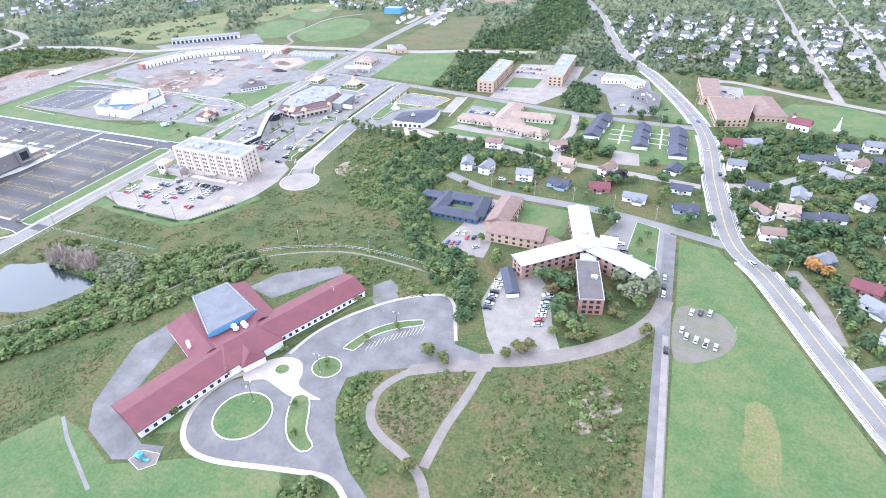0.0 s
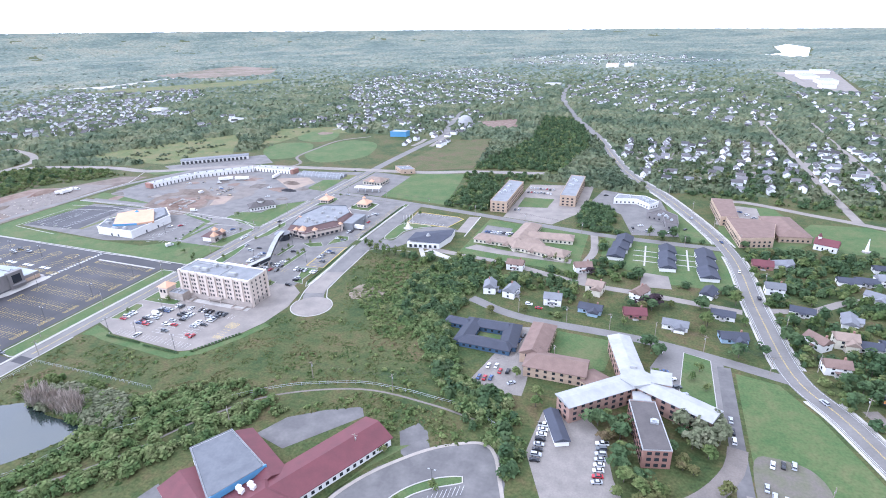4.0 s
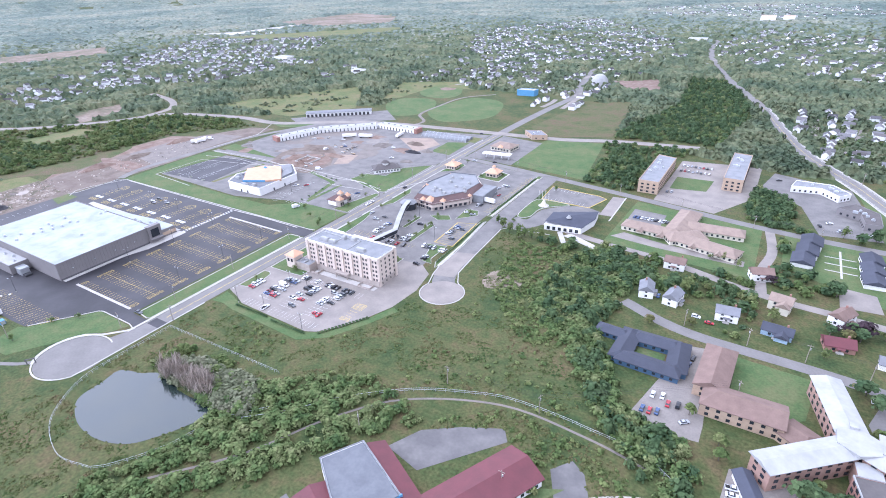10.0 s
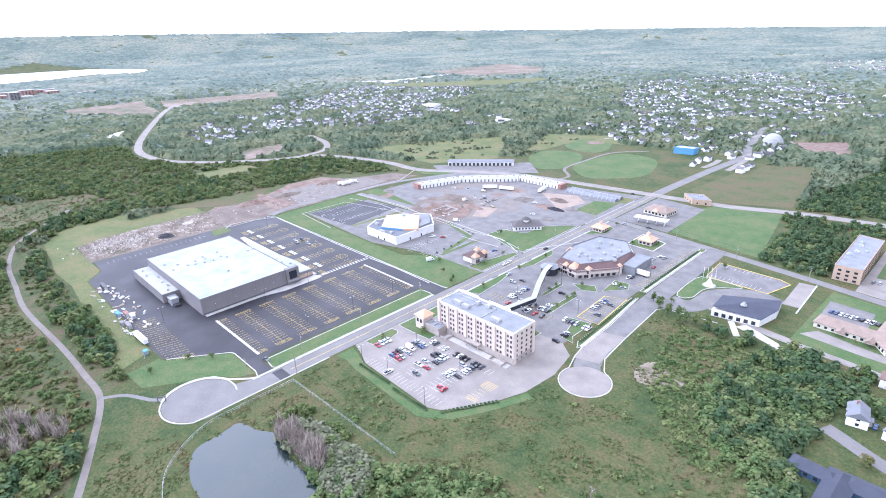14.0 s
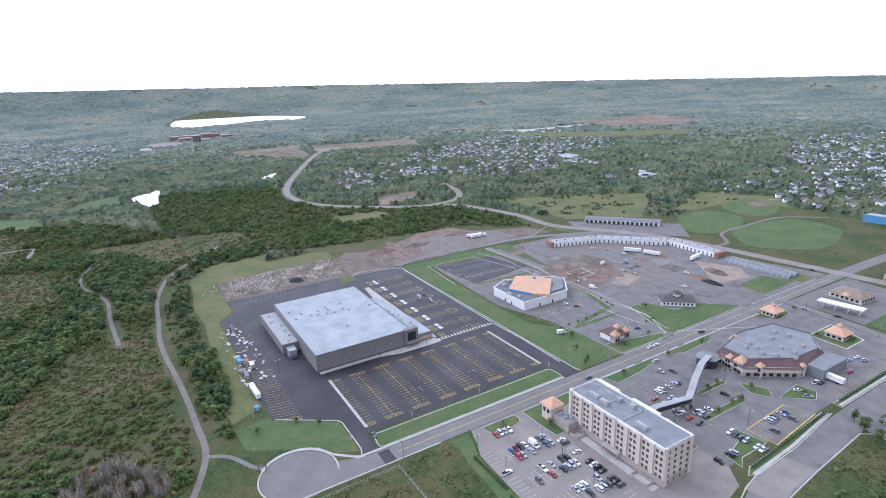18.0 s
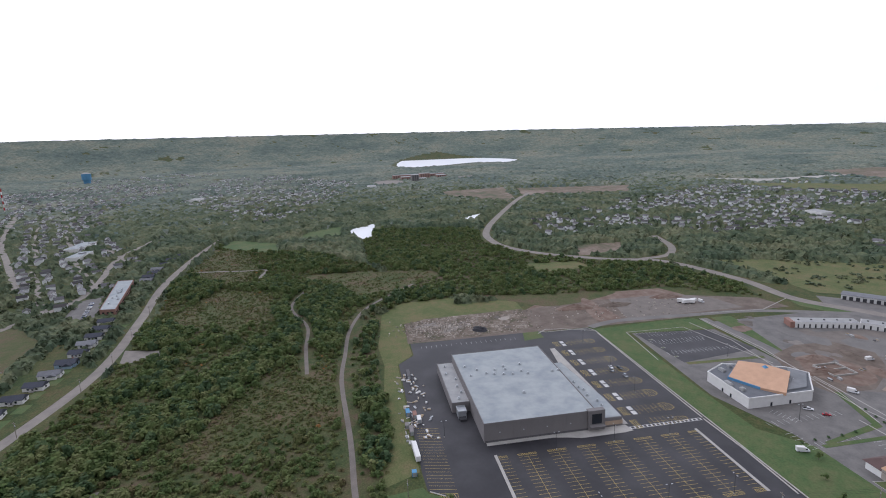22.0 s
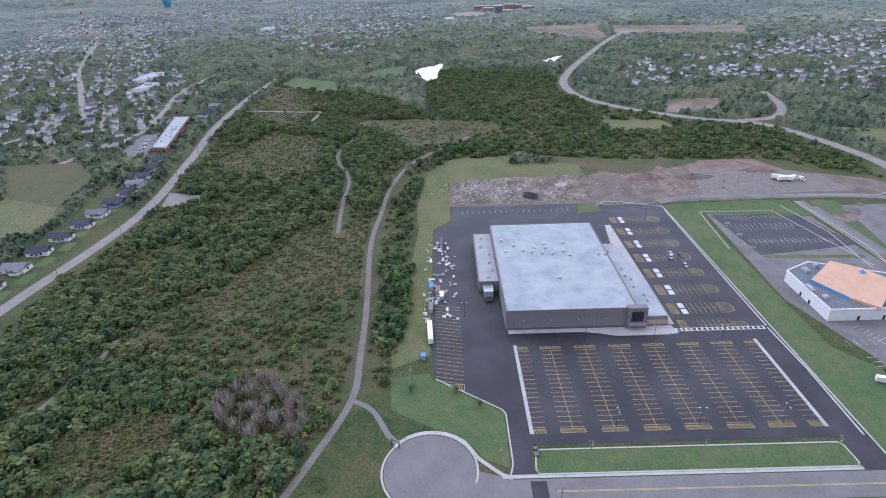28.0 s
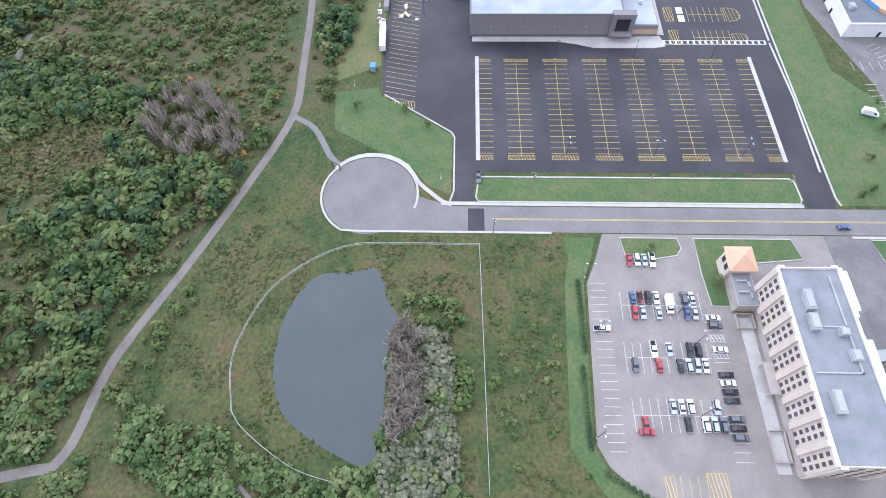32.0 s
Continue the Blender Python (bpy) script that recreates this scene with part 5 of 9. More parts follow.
for x, y in [(-142, 3), (-150, 9), (-143, 14), (-141, 19), (-147, 21), (-139, 25), (-151, 28), (-146, 28), (-138, 31), (-141, 38), (-136, 41), (-152, 40), (-136, 62), (-136, 58), (-157, 2), (-110, 30)]:
    bm = boxes((x - 0.9, x + 0.9, y - 0.8, y + 0.8, 11.7, 12.3), (x - 0.6, x + 0.6, y - 0.5, y + 0.5, 12.3, 13.0))
    part("roof_unit", bm, "metal", store)
for x, y, z in [(-172, -10, 6.5), (-160, -11, 6.5), (-150, -6, 6.5), (-139, -7, 6.5), (-130, -6, 6.5), (-122, -9, 6.5), (-150, 68, 5.8), (-128, 70, 5.8), (-120, 70, 5.8), (-116, 72, 5.8), (-108, 71, 5.8), (-100, 74, 5.8), (-94, 74, 5.8), (-142, 67, 5.8)]:
    bm = boxes((x - 0.8, x + 0.8, y - 0.7, y + 0.7, z, z + 0.7))
    cylinder(bm, x, y, 0.45, z + 0.7, z + 1.5, 8)
    part("roof_unit", bm, "metal", store)
for y in (6, 20, 34, 48):
    part("wall_lamp", boxes((-78.8, -78.4, y - 0.3, y + 0.3, 5.6, 6.0)), "metal", store)
CLEAR.append([(-182, -16), (-182, 82), (-74, 82), (-74, -16)])
area("store_pavement", [(-78.7, -2), (-78.7, 58), (-79.3, 80), (-79.3, 82), (-72.5, 83.5), (-71.5, 78), (-71.5, 52), (-74, 44), (-75.6, 36), (-75.6, -2)], "concrete", "white concrete pavement along the store front", "pavement", 0.17)
area("store_side_pavement", [(-161, 75), (-104, 81), (-80, 81), (-80, 84), (-150, 84), (-200, 84), (-200, 80)], "concrete", "pale side pavement of the store", "pavement", 0.17)
dock = tagged(new("dock_machine"), "grey loading dock housing beside the store", "machine")
part("body", boxes((-116, -109, -12, -7, 0, 4.2)), "metal", dock)
part("ramp", boxes((-109, -105, -11.5, -7.5, 0, 1.3)), "metal_dark", dock)
part("frame", boxes((-116.2, -115.8, -12.2, -6.8, 4.2, 5), (-109.2, -108.8, -12.2, -6.8, 3.6, 5), (-116, -109, -12.2, -11.8, 4.6, 5), (-116, -109, -7.2, -6.8, 4.6, 5)), "metal", dock)

# --- the hotel: six storeys with pilasters and windows bay by bay
hotel = tagged(new("hotel"), "six-storey beige hotel with a flat blue-grey roof", "hotel")
HX0, HX1, HY0, HY1, HZ = 47, 104.5, 90, 108.5, 18.6
hotel_wall = part("wall", boxes((HX0, HX1, HY0, HY1, 0, HZ)), "wall_beige", hotel)
part("base", boxes((HX0 - 0.2, HX1 + 0.2, HY0 - 0.25, HY1 + 0.2, 0, 3.6)), "stone_tan", hotel, "brown stone ground storey")
part("roof", boxes((HX0 + 0.5, HX1 - 0.5, HY0 + 0.5, HY1 - 0.5, HZ - 0.1, HZ + 0.08)), "roof_grey", hotel)
part("parapet", ribbon(bmesh.new(), [(HX0 + 0.2, HY0 + 0.2), (HX1 - 0.2, HY0 + 0.2), (HX1 - 0.2, HY1 - 0.2), (HX0 + 0.2, HY1 - 0.2)], 0.5, HZ - 0.3, HZ + 0.9, True), "wall_white", hotel)
bays = 8
bw = (HX1 - HX0) / bays
for i in range(bays):
    x0 = HX0 + i * bw
    for side, y in ((-1, HY0), (1, HY1)):
        y0, y1 = (y - 0.7, y + 0.05) if side < 0 else (y - 0.05, y + 0.7)
        part("pilaster", boxes((x0 + 0.15, x0 + 2.0, y0, y1, 3.6, HZ + (0.9 if i % 2 == 0 else 0.2))), "wall_beige", hotel)
    windows(hotel_wall, (x0 + 2.0, HY0), (x0 + bw, HY0), [0.8 + 3.0 * k for k in range(6)], 2, 1.15, 1.45, 0.4, "glass_curtained")
    windows(hotel_wall, (x0 + bw, HY1), (x0 + 2.0, HY1), [0.8 + 3.0 * k for k in range(6)], 2, 1.15, 1.45, 0.4, "glass_curtained")
for x, d in ((HX0, -1), (HX1, 1)):
    a, b = ((x, HY1), (x, HY0)) if d < 0 else ((x, HY0), (x, HY1))
    windows(hotel_wall, a, b, [0.8 + 3.0 * k for k in range(6)], 4, 1.15, 1.45, 1.0, "glass_curtained")
    for y in (HY0 + 0.2, HY1 - 2.2):
        part("pilaster", boxes((min(x, x + d * 0.6), max(x, x + d * 0.6), y, y + 2.0, 0, HZ + 0.9)), "wall_beige", hotel)
for x, y, w in ((58, 96, 3.2), (65, 95.5, 2.6), (88, 95, 3.2), (75, 104, 1.6), (68, 103, 1.2)):
    part("roof_unit", boxes((x - w, x + w, y - 1.3, y + 1.3, HZ, HZ + 1.8), (x - w * 0.8, x + w * 0.8, y - 1.0, y + 1.0, HZ + 1.8, HZ + 2.1)), "roof_pale", hotel)
part("roof_duct", boxes((HX0 + 3, 80, 104.5, 105, HZ, HZ + 0.5), (79.6, 80, 92, 105, HZ, HZ + 0.5), (66, 66.4, 98, 105, HZ, HZ + 0.5)), "roof_pale", hotel)
part("cornice", boxes((HX0 + 1, HX0 + 14, HY1, HY1 + 2.2, HZ - 0.6, HZ + 0.4)), "wall_white", hotel)
part("cornice", boxes((70, 86, HY1, HY1 + 2.2, HZ - 0.6, HZ + 0.4)), "wall_white", hotel)
part("porch", boxes((72, 82, 86.6, 89.7, 3.4, 3.8), (72.3, 72.7, 86.9, 87.3, 0, 3.4), (81.3, 81.7, 86.9, 87.3, 0, 3.4)), "stone_tan", hotel, "columned entrance porch")
part("tower", boxes((35, 42, 82, 90, 0, 8.5)), "wall_beige", hotel, "small beige corner tower")
part("tower_roof", pyramid(bmesh.new(), 38.5, 86, 6.6, 8.5, 11.5, 4), "roof_orange", hotel, "orange pyramid roof")
windows(hotel, (35, 82), (42, 82), [4.6], 2, 1.6, 2.2, 0.6)
windows(hotel, (35, 90), (35, 82), [4.6], 2, 1.6, 2.2, 0.6)
part("pool_wing", boxes((42, 54, 83, 89.8, 0, 5.2)), "stone_tan", hotel, "low stone-faced wing")
part("pool_wing_roof", boxes((42.3, 53.7, 83.3, 89.5, 5.1, 5.3)), "roof_grey", hotel)
for x in (45, 49):
    part("roof_pipe", boxes((x, x + 0.5, 84, 88, 5.3, 6.1), (x, x + 2.6, 87.5, 88, 5.3, 6.1)), "roof_pale", hotel)
part("terrace_wall", ribbon(bmesh.new(), [(55, 83.5), (60, 83.5), (60, 89), (55, 89)], 0.3, 0, 1.3, True), "stone_tan", hotel)
part("terrace_wall", ribbon(bmesh.new(), [(92, 84.5), (101, 84.5), (101, 89), (92, 89)], 0.3, 0, 1.2, True), "stone_tan", hotel)
CLEAR.append([(34, 80), (34, 111), (107, 111), (107, 80)])
# covered footbridge between hotel and hall
bridge = tagged(new("footbridge"), "covered pale footbridge from the hotel to the hall", "footbridge")
BL = [(72, 110), (70, 128), (74, 149), (64, 168), (55, 187), (52, 198)]
part("deck", ribbon(bmesh.new(), BL, 3.0, 4.6, 5.0), "roof_pale", bridge)
part("roof", ribbon(bmesh.new(), BL, 3.6, 7.6, 7.9), "roof_pale", bridge)
for s in sides(BL, 3.0):
    part("window_band", ribbon(bmesh.new(), [tuple(p) for p in s], 0.12, 5.0, 7.6), "glass", bridge)
for x, y in BL[1:]:
    part("pier", boxes((x - 0.4, x + 0.4, y - 0.4, y + 0.4, 0, 4.6)), "stone_tan", bridge)

# --- the round hall
casino = tagged(new("entertainment_hall"), "wide polygonal hall with brown roof skirt and orange turrets", "hall")
CP = ccw([(50, 209), (45, 238), (50, 268), (72, 272), (87, 258), (89, 229), (70, 204)])
part("wall", prism(CP, 0, 6.2), "stone_tan", casino)
part("band", ribbon(bmesh.new(), CP, 0.4, 2.8, 4.6, True), "wall_beige", casino, "pale band round the wall")
inner, outer, n_ = inset(CP, 6.5), inset(CP, -1.0), len(CP)
cc = np.mean(np.array(CP, float), axis=0)
skirted = []
for i in range(n_):
    mx_, my_ = (CP[i][0] + CP[(i + 1) % n_][0]) / 2 - cc[0], (CP[i][1] + CP[(i + 1) % n_][1]) / 2 - cc[1]
    skirted.append(0.6 * mx_ - 0.8 * my_ > 4)
deck = [inner[i] if skirted[i] and skirted[i - 1] else inset(CP, 3.2)[i] if skirted[i] or skirted[i - 1] else CP[i] for i in range(n_)]
bm = bmesh.new()
for i in range(n_):
    j = (i + 1) % n_
    low = outer if skirted[i] else CP
    bm.faces.new([bm.verts.new((*p, z)) for p, z in ((low[i], 5.6), (low[j], 5.6), (deck[j], 9.3), (deck[i], 9.3))]).material_index = 0 if skirted[i] else 1
sk = part("roof_skirt", bm, "roof_maroon", casino, "sloping brown shingle skirt")
sk.data.materials.append(M["wall_beige"])
part("roof", prism(inset(deck, 0.2), 8.6, 8.9), "roof_grey", casino, "flat blue-grey roof deck")
part("parapet", ribbon(bmesh.new(), deck, 0.4, 8.6, 9.5, True), "roof_mid", casino)
for i in range(len(CP)):
    a, b = CP[i], CP[(i + 1) % len(CP)]
    windows(casino, a, b, [0.5], max(1, int(math.dist(a, b) / 4)), 2.4, 2.0, 1.0)
for x, y, r, z in ((66, 208, 4.8, 7.6), (59, 208, 3.0, 7.0), (75, 212, 3.0, 7.0), (88, 232, 2.6, 6.6), (47, 232, 4.2, 7.2), (50, 266, 2.6, 7.4)):
    part("turret", boxes((x - r * 0.6, x + r * 0.6, y - r * 0.6, y + r * 0.6, 0, z)), "wall_beige", casino)
    part("turret_roof", pyramid(bmesh.new(), x, y, r, z, z + r * 0.75, 4), "roof_orange", casino)
    windows(casino, (x - r * 0.6, y - r * 0.6), (x + r * 0.6, y - r * 0.6), [0.6, 3.8], 2, r * 0.42, 2.3, 0.2)
for i, (x, y) in enumerate(((60, 222), (58, 228), (64, 226), (62, 246), (78, 250), (70, 222), (76, 226), (66, 258), (80, 238), (84, 232), (72, 238), (58, 256))):
    part("roof_unit", boxes((x - 1.2, x + 1.2, y - 1.0, y + 1.0, 8.9, 10.3), (x - 0.8, x + 0.8, y - 0.6, y + 0.6, 10.3, 10.7)), "roof_pale", casino)
part("service_wing", boxes((86, 98, 236, 262, 0, 6.2)), "roof_grey", casino, "plain grey service wing")
part("service_roof", boxes((86.3, 97.7, 236.3, 261.7, 6.1, 6.3)), "roof_grey", casino)
part("entrance_lounge", prism(arc(50, 200, 6, 0, 324, 9), 0, 5.4), "glass", casino, "dark glazed entrance lounge")
part("entrance_roof", pyramid(bmesh.new(), 50, 200, 7, 5.4, 7.2, 8, 22.5, 0.4), "roof_grey", casino)
CLEAR.append(inset(CP, -4))
trailer = tagged(new("truck_trailer"), "long white box trailer parked at the service wing", "trailer")
tb = bmesh.new()
box(tb, -8, 8, -1.3, 1.3, 1.1, 4.0)
part("box", tb, "wall_white", trailer)
part("chassis", boxes((-7.5, 7.5, -0.5, 0.5, 0.7, 1.1)), "metal_dark", trailer)
for x in (-6, -4.8, 5.2):
    for y in (-1.1, 1.1):
        part("wheel", boxes((x - 0.5, x + 0.5, y - 0.2, y + 0.2, 0, 1.0)), "rubber", trailer)
trailer.matrix_basis = pose(99, 240, 0.05, 0, 0, -4)
for m_ in (pose(-131, 342, 0.08, 0, 0, 40), pose(-113, 349, 0.08, 0, 0, 20), pose(-80, 370, 0.08, 0, 0, 100), pose(-276, 247, 0.08, 0, 0, 60), pose(-76, -42, 0.05, 0, 0, 3), pose(-275, 250, 0.05, 0, 0, 100)):
    copy_thing(trailer, m_)

# --- small orange-roofed pavilions
def pavilion(label, x, y, w, l, h, wall="wall_beige", roof="roof_orange", lantern=True):
    ob = tagged(new("pavilion"), label, "pavilion")
    part("wall", boxes((x - w / 2, x + w / 2, y - l / 2, y + l / 2, 0, h)), wall, ob)
    part("roof", pyramid(bmesh.new(), x, y, max(w, l) * 0.82, h - 0.1, h + w * 0.3, 4, 45, 0.25), roof, ob)
    if lantern:
        part("lantern", boxes((x - w * 0.1, x + w * 0.1, y - w * 0.1, y + w * 0.1, h + w * 0.28, h + w * 0.45)), wall, ob)
        part("lantern_roof", pyramid(bmesh.new(), x, y, w * 0.2, h + w * 0.45, h + w * 0.6, 4), roof, ob)
    for a, b in (((x - w / 2, y - l / 2), (x + w / 2, y - l / 2)), ((x + w / 2, y - l / 2), (x + w / 2, y + l / 2)), ((x - w / 2, y + l / 2), (x - w / 2, y - l / 2))):
        windows(ob, a, b, [0.9], 3, w * 0.18, 1.6, 0.5)
    CLEAR.append([(x - w, y - l), (x + w, y - l), (x + w, y + l), (x - w, y + l)])
    return ob


pavilion("small tan pavilion with a stepped orange pyramid roof", 31, 303, 9, 11, 3.6)
pavilion("square tan pavilion with orange roof on a lawn", 75.5, 301, 11, 11, 3.8)
turret = tagged(new("turret_building"), "low building with brown roof and orange turrets", "building")
part("wall", boxes((-14, -3, 176, 190, 0, 3.8)), "wall_white", turret)
part("roof", pyramid(bmesh.new(), -8.5, 183, 10.5, 3.8, 7.0, 4, 45, 0.3), "roof_maroon", turret)
for x, y, r, z in ((-3, 178, 3.8, 5.5), (-7, 184, 3.0, 8.2), (-4, 189, 3.2, 5.2)):
    part("turret", boxes((x - r * 0.6, x + r * 0.6, y - r * 0.6, y + r * 0.6, 0, z)), "stone_tan", turret)
    part("turret_roof", pyramid(bmesh.new(), x, y, r, z, z + r * 0.95, 4), "roof_orange", turret)
    windows(turret, (x + r * 0.6, y - r * 0.6), (x + r * 0.6, y + r * 0.6), [1.0], 2, 1.2, 2.4, 0.2)
CLEAR.append([(-16, 174), (2, 174), (2, 192), (-16, 192)])
bank = tagged(new("bank"), "small white bank with a dark hipped roof", "bank")
wing(bank, (-31, 258), (-14, 276), 15, 3.6, 7.2, "wall_white", "roof_charcoal", 1, 3, (1.3, 1.6), (6, 6))
part("lantern", prism(arc(-23, 267, 3.4, 0, 315, 7), 5, 8), "wall_white", bank)
part("lantern_roof", pyramid(bmesh.new(), -23, 267, 4.4, 8, 10, 8, 22.5, 0.3), "roof_charcoal", bank)

# --- white hall with a faceted orange roof
church = tagged(new("church"), "white angular hall with a broad orange metal roof", "church")
CH = [(-119, 162), (-79, 162), (-79, 206), (-101, 223), (-112, 216), (-128, 179)]
ch_wall = part("wall", prism(CH, 0, 6.6), "wall_white", church)
part("deck", prism(inset(CH, 0.6), 6.3, 6.7), "roof_mid", church, "flat blue-grey lower roof")
part("parapet", ribbon(bmesh.new(), CH, 0.6, 6.4, 7.3, True), "wall_white", church)
FOLD = [(-106, 168, 8.6), (-88, 177, 8.0), (-77.5, 186, 8.4), (-99, 207, 10.6), (-112, 198, 11.6), (-122, 187, 10.8)]
bm = bmesh.new()
lo_ = [bm.verts.new((x, y, 6.5)) for x, y, z in FOLD]
hi_ = [bm.verts.new((x, y, z)) for x, y, z in FOLD]
for k in range(6):
    q = (k + 1) % 6
    bm.faces.new((lo_[k], lo_[q], hi_[q], hi_[k]))
for f_ in ((0, 1, 4, 5), (1, 2, 3, 4)):
    bm.faces.new([hi_[k] for k in f_])
part("roof", bm, "roof_orange", church, "orange folded metal roof")
part("blue_fascia", ribbon(bmesh.new(), [(-122.3, 186.8), (-106.2, 167.6), (-88, 176.6)], 0.4, 6.7, 8.4), "trim_blue", church, "blue wall band under the roof")
part("rear_roof", prism([(-82, 190), (-83, 205), (-101, 221), (-110, 214), (-99, 207.6)], 6.6, 7.9), "roof_grey", church, "raised grey rear roof")
part("skylight", pyramid(bmesh.new(), -108, 196, 2.4, 10.8, 12.6, 4), "trim_blue", church, "small blue skylight")
for x, y, w in ((-118, 172, 2.6), (-99, 163, 3.2), (-90, 166, 1.6), (-122, 180, 1.4)):
    part("roof_unit", boxes((x - w, x + w, y - 1.2, y + 1.2, 6.7, 8.2), (x - w * 0.7, x + w * 0.7, y - 0.8, y + 0.8, 8.2, 8.6)), "roof_pale", church)
windows(ch_wall, (-119, 162), (-79, 162), [0.2], 2, 1.4, 2.2, 12)
windows(ch_wall, (-79, 162), (-79, 206), [0.2], 2, 1.2, 2.4, 9)
CLEAR.append([(-128, 154), (-70, 154), (-70, 226), (-128, 226)])

# --- curved row of storage units, garage row, greenhouses
units = tagged(new("storage_row"), "bent row of white units with dark doors", "storage building")
for p_, q_ in (((-196.5, 294), (-180.5, 341)), ((-180, 344), (-129, 390)), ((-127, 395.5), (-72, 393.5))):
    pts_ = ccw(strip(p_, q_, 12))
    part("wall", prism(pts_, 0, 4.9), "wall_white", units)
    part("roof", prism(inset(pts_, 0.4), 4.8, 5.06), "roof_pale", units)
    n_ = max(1, int(math.dist(p_, q_) / 4.4))
    for e0, e1 in [(pts_[k], pts_[(k + 1) % 4]) for k in range(4) if math.dist(pts_[k], pts_[(k + 1) % 4]) > 20]:
        windows(units, e0, e1, [0.1], n_, 1.1, 3.2, 0.5, "metal_dark", "unit_door")
    for k in range(n_ // 2):
        t_ = (k + 0.5) / (n_ // 2)
        x_, y_ = p_[0] + (q_[0] - p_[0]) * t_, p_[1] + (q_[1] - p_[1]) * t_
        part("roof_vent", boxes((x_ - 0.5, x_ + 0.5, y_ - 0.5, y_ + 0.5, 5, 5.8)), "metal_dark", units)
    CLEAR.append(pts_)
part("end_bay", prism(strip((-71.9, 393.5), (-68, 393.4), 12.3), 0, 5.2), "wall_redbrick", units, "red end bay")
part("end_bay", prism(strip((-197.6, 290.5), (-196.5, 293.9), 12.3), 0, 5.2), "wall_redbrick", units, "red end bay")
garages = tagged(new("garage_row"), "long flat row of grey garages with dark doors", "garages")
wing(garages, (-250, 396), (-182, 448), 14, 5.0, 5.8, "wall_white", "roof_slate", 0)
windows(garages, (-246, 389.5), (-178, 441.5), [0.1], 16, 3.0, 3.6, 1.0, "metal_dark", "garage_door")
for x in (0, 9):
    g = tagged(new("greenhouse"), "long low greenhouse with rounded grey roof", "greenhouse")
    bm = bmesh.new()
    prof = [(math.cos(radians(180 - 22.5 * i)) * 4, math.sin(radians(22.5 * i)) * 3.4) for i in range(9)]
    e0 = [bm.verts.new((-58, 386 + x + p[0], p[1])) for p in prof]
    e1 = [bm.verts.new((0, 386 + x + p[0], p[1])) for p in prof]
    for i in range(8):
        bm.faces.new((e0[i], e1[i], e1[i + 1], e0[i + 1]))
    bm.faces.new(e0)
    bm.faces.new(e1[::-1])
    part("shell", bm, "roof_grey", g)
    for k in range(13):
        xx = -58 + 58 * k / 12
        bm = bmesh.new()
        ribs = [(xx, 386 + x + p[0] * 1.02, p[1] * 1.02) for p in prof]
        for a, b in zip(ribs[:-1], ribs[1:]):
            vv = [bm.verts.new(q) for q in ((a[0] - .1, a[1], a[2]), (a[0] + .1, a[1], a[2]), (b[0] + .1, b[1], b[2]), (b[0] - .1, b[1], b[2]))]
            bm.faces.new(vv)
        part("rib", bm, "metal", g)
# filling station
gas = tagged(new("filling_station_canopy"), "white filling station canopy on posts", "canopy")
part("canopy", prism([(42, 341), (41.5, 348), (70, 352), (70.5, 345)], 4.6, 5.6), "wall_white", gas)
for x, y in ((45, 344.8), (53, 346), (61, 347.2), (68, 348.2)):
    part("column", boxes((x - 0.3, x + 0.3, y - 0.3, y + 0.3, 0, 4.6)), "wall_white", gas)
    part("pump", boxes((x - 0.5, x + 0.5, y - 1.6, y - 0.9, 0, 1.7)), "metal", gas)
shop = tagged(new("filling_station_shop"), "low tan shop with brown hipped roof", "shop")
wing(shop, (37, 381), (60, 379), 19, 4.0, 7.5, "wall_cream", "roof_tan", 1, 3.5, (2.0, 1.8), (7, 7))
part("dormer_roof", pyramid(bmesh.new(), 48, 371, 4, 4.4, 7, 4, 45), "roof_orange", shop)
area("station_lot", [(25, 339), (26, 424), (76, 416), (77, 334), (50, 337)], "asphalt_lot", "grey forecourt of the filling station", "car park", 0.036)

block("brick_depot", "low brown depot with a grey roof", "building", [(45, 440), (60, 424), (76, 430), (62, 446)], 5, "brick_tan", "roof_slate", 1, 6, units=2)
block("sports_arena", "blue and white metal sports arena", "arena", [(-52, 630), (-26, 633), (-25, 646), (-51, 644)], 8, "trim_blue", "roof_pale", 0)
dome = tagged(new("salt_dome"), "white domed storage shed", "dome")
bm = bmesh.new()
bmesh.ops.create_uvsphere(bm, u_segments=20, v_segments=10, radius=1)
bmesh.ops.transform(bm, matrix=Matrix.Translation((31, 761, 0)) @ Matrix.Diagonal((14, 14, 16, 1)), verts=bm.verts)
part("shell", bm, "roof_pale", dome)

# --- the cultural centre, care home, apartments
centre = tagged(new("cultural_centre"), "white angular centre with a dark wing roof", "hall")
part("wall", prism([(160, 214), (160, 236), (188, 252), (190, 236), (186, 218)], 0, 4.5), "wall_white", centre)
bm = bmesh.new()
vv = [bm.verts.new(p) for p in ((160, 214.5, 6.2), (158, 237, 4.6), (188, 253, 4.7), (190.5, 236, 5.4), (186.5, 218, 4.6), (174, 230, 7.4))]
for a, b in ((0, 1), (1, 2), (2, 3), (3, 4), (4, 0)):
    bm.faces.new((vv[a], vv[5], vv[b]))
bm.faces.new([vv[i] for i in (0, 1, 2, 3, 4)])
part("roof", bm, "roof_dark", centre)
part("lantern", cylinder(bmesh.new(), 174, 226, 2.0, 7.2, 9.4, 10, 0.6), "roof_pale", centre)
windows(centre, (160, 214), (186, 218), [0.6], 6, 2.2, 2.4, 1.0)
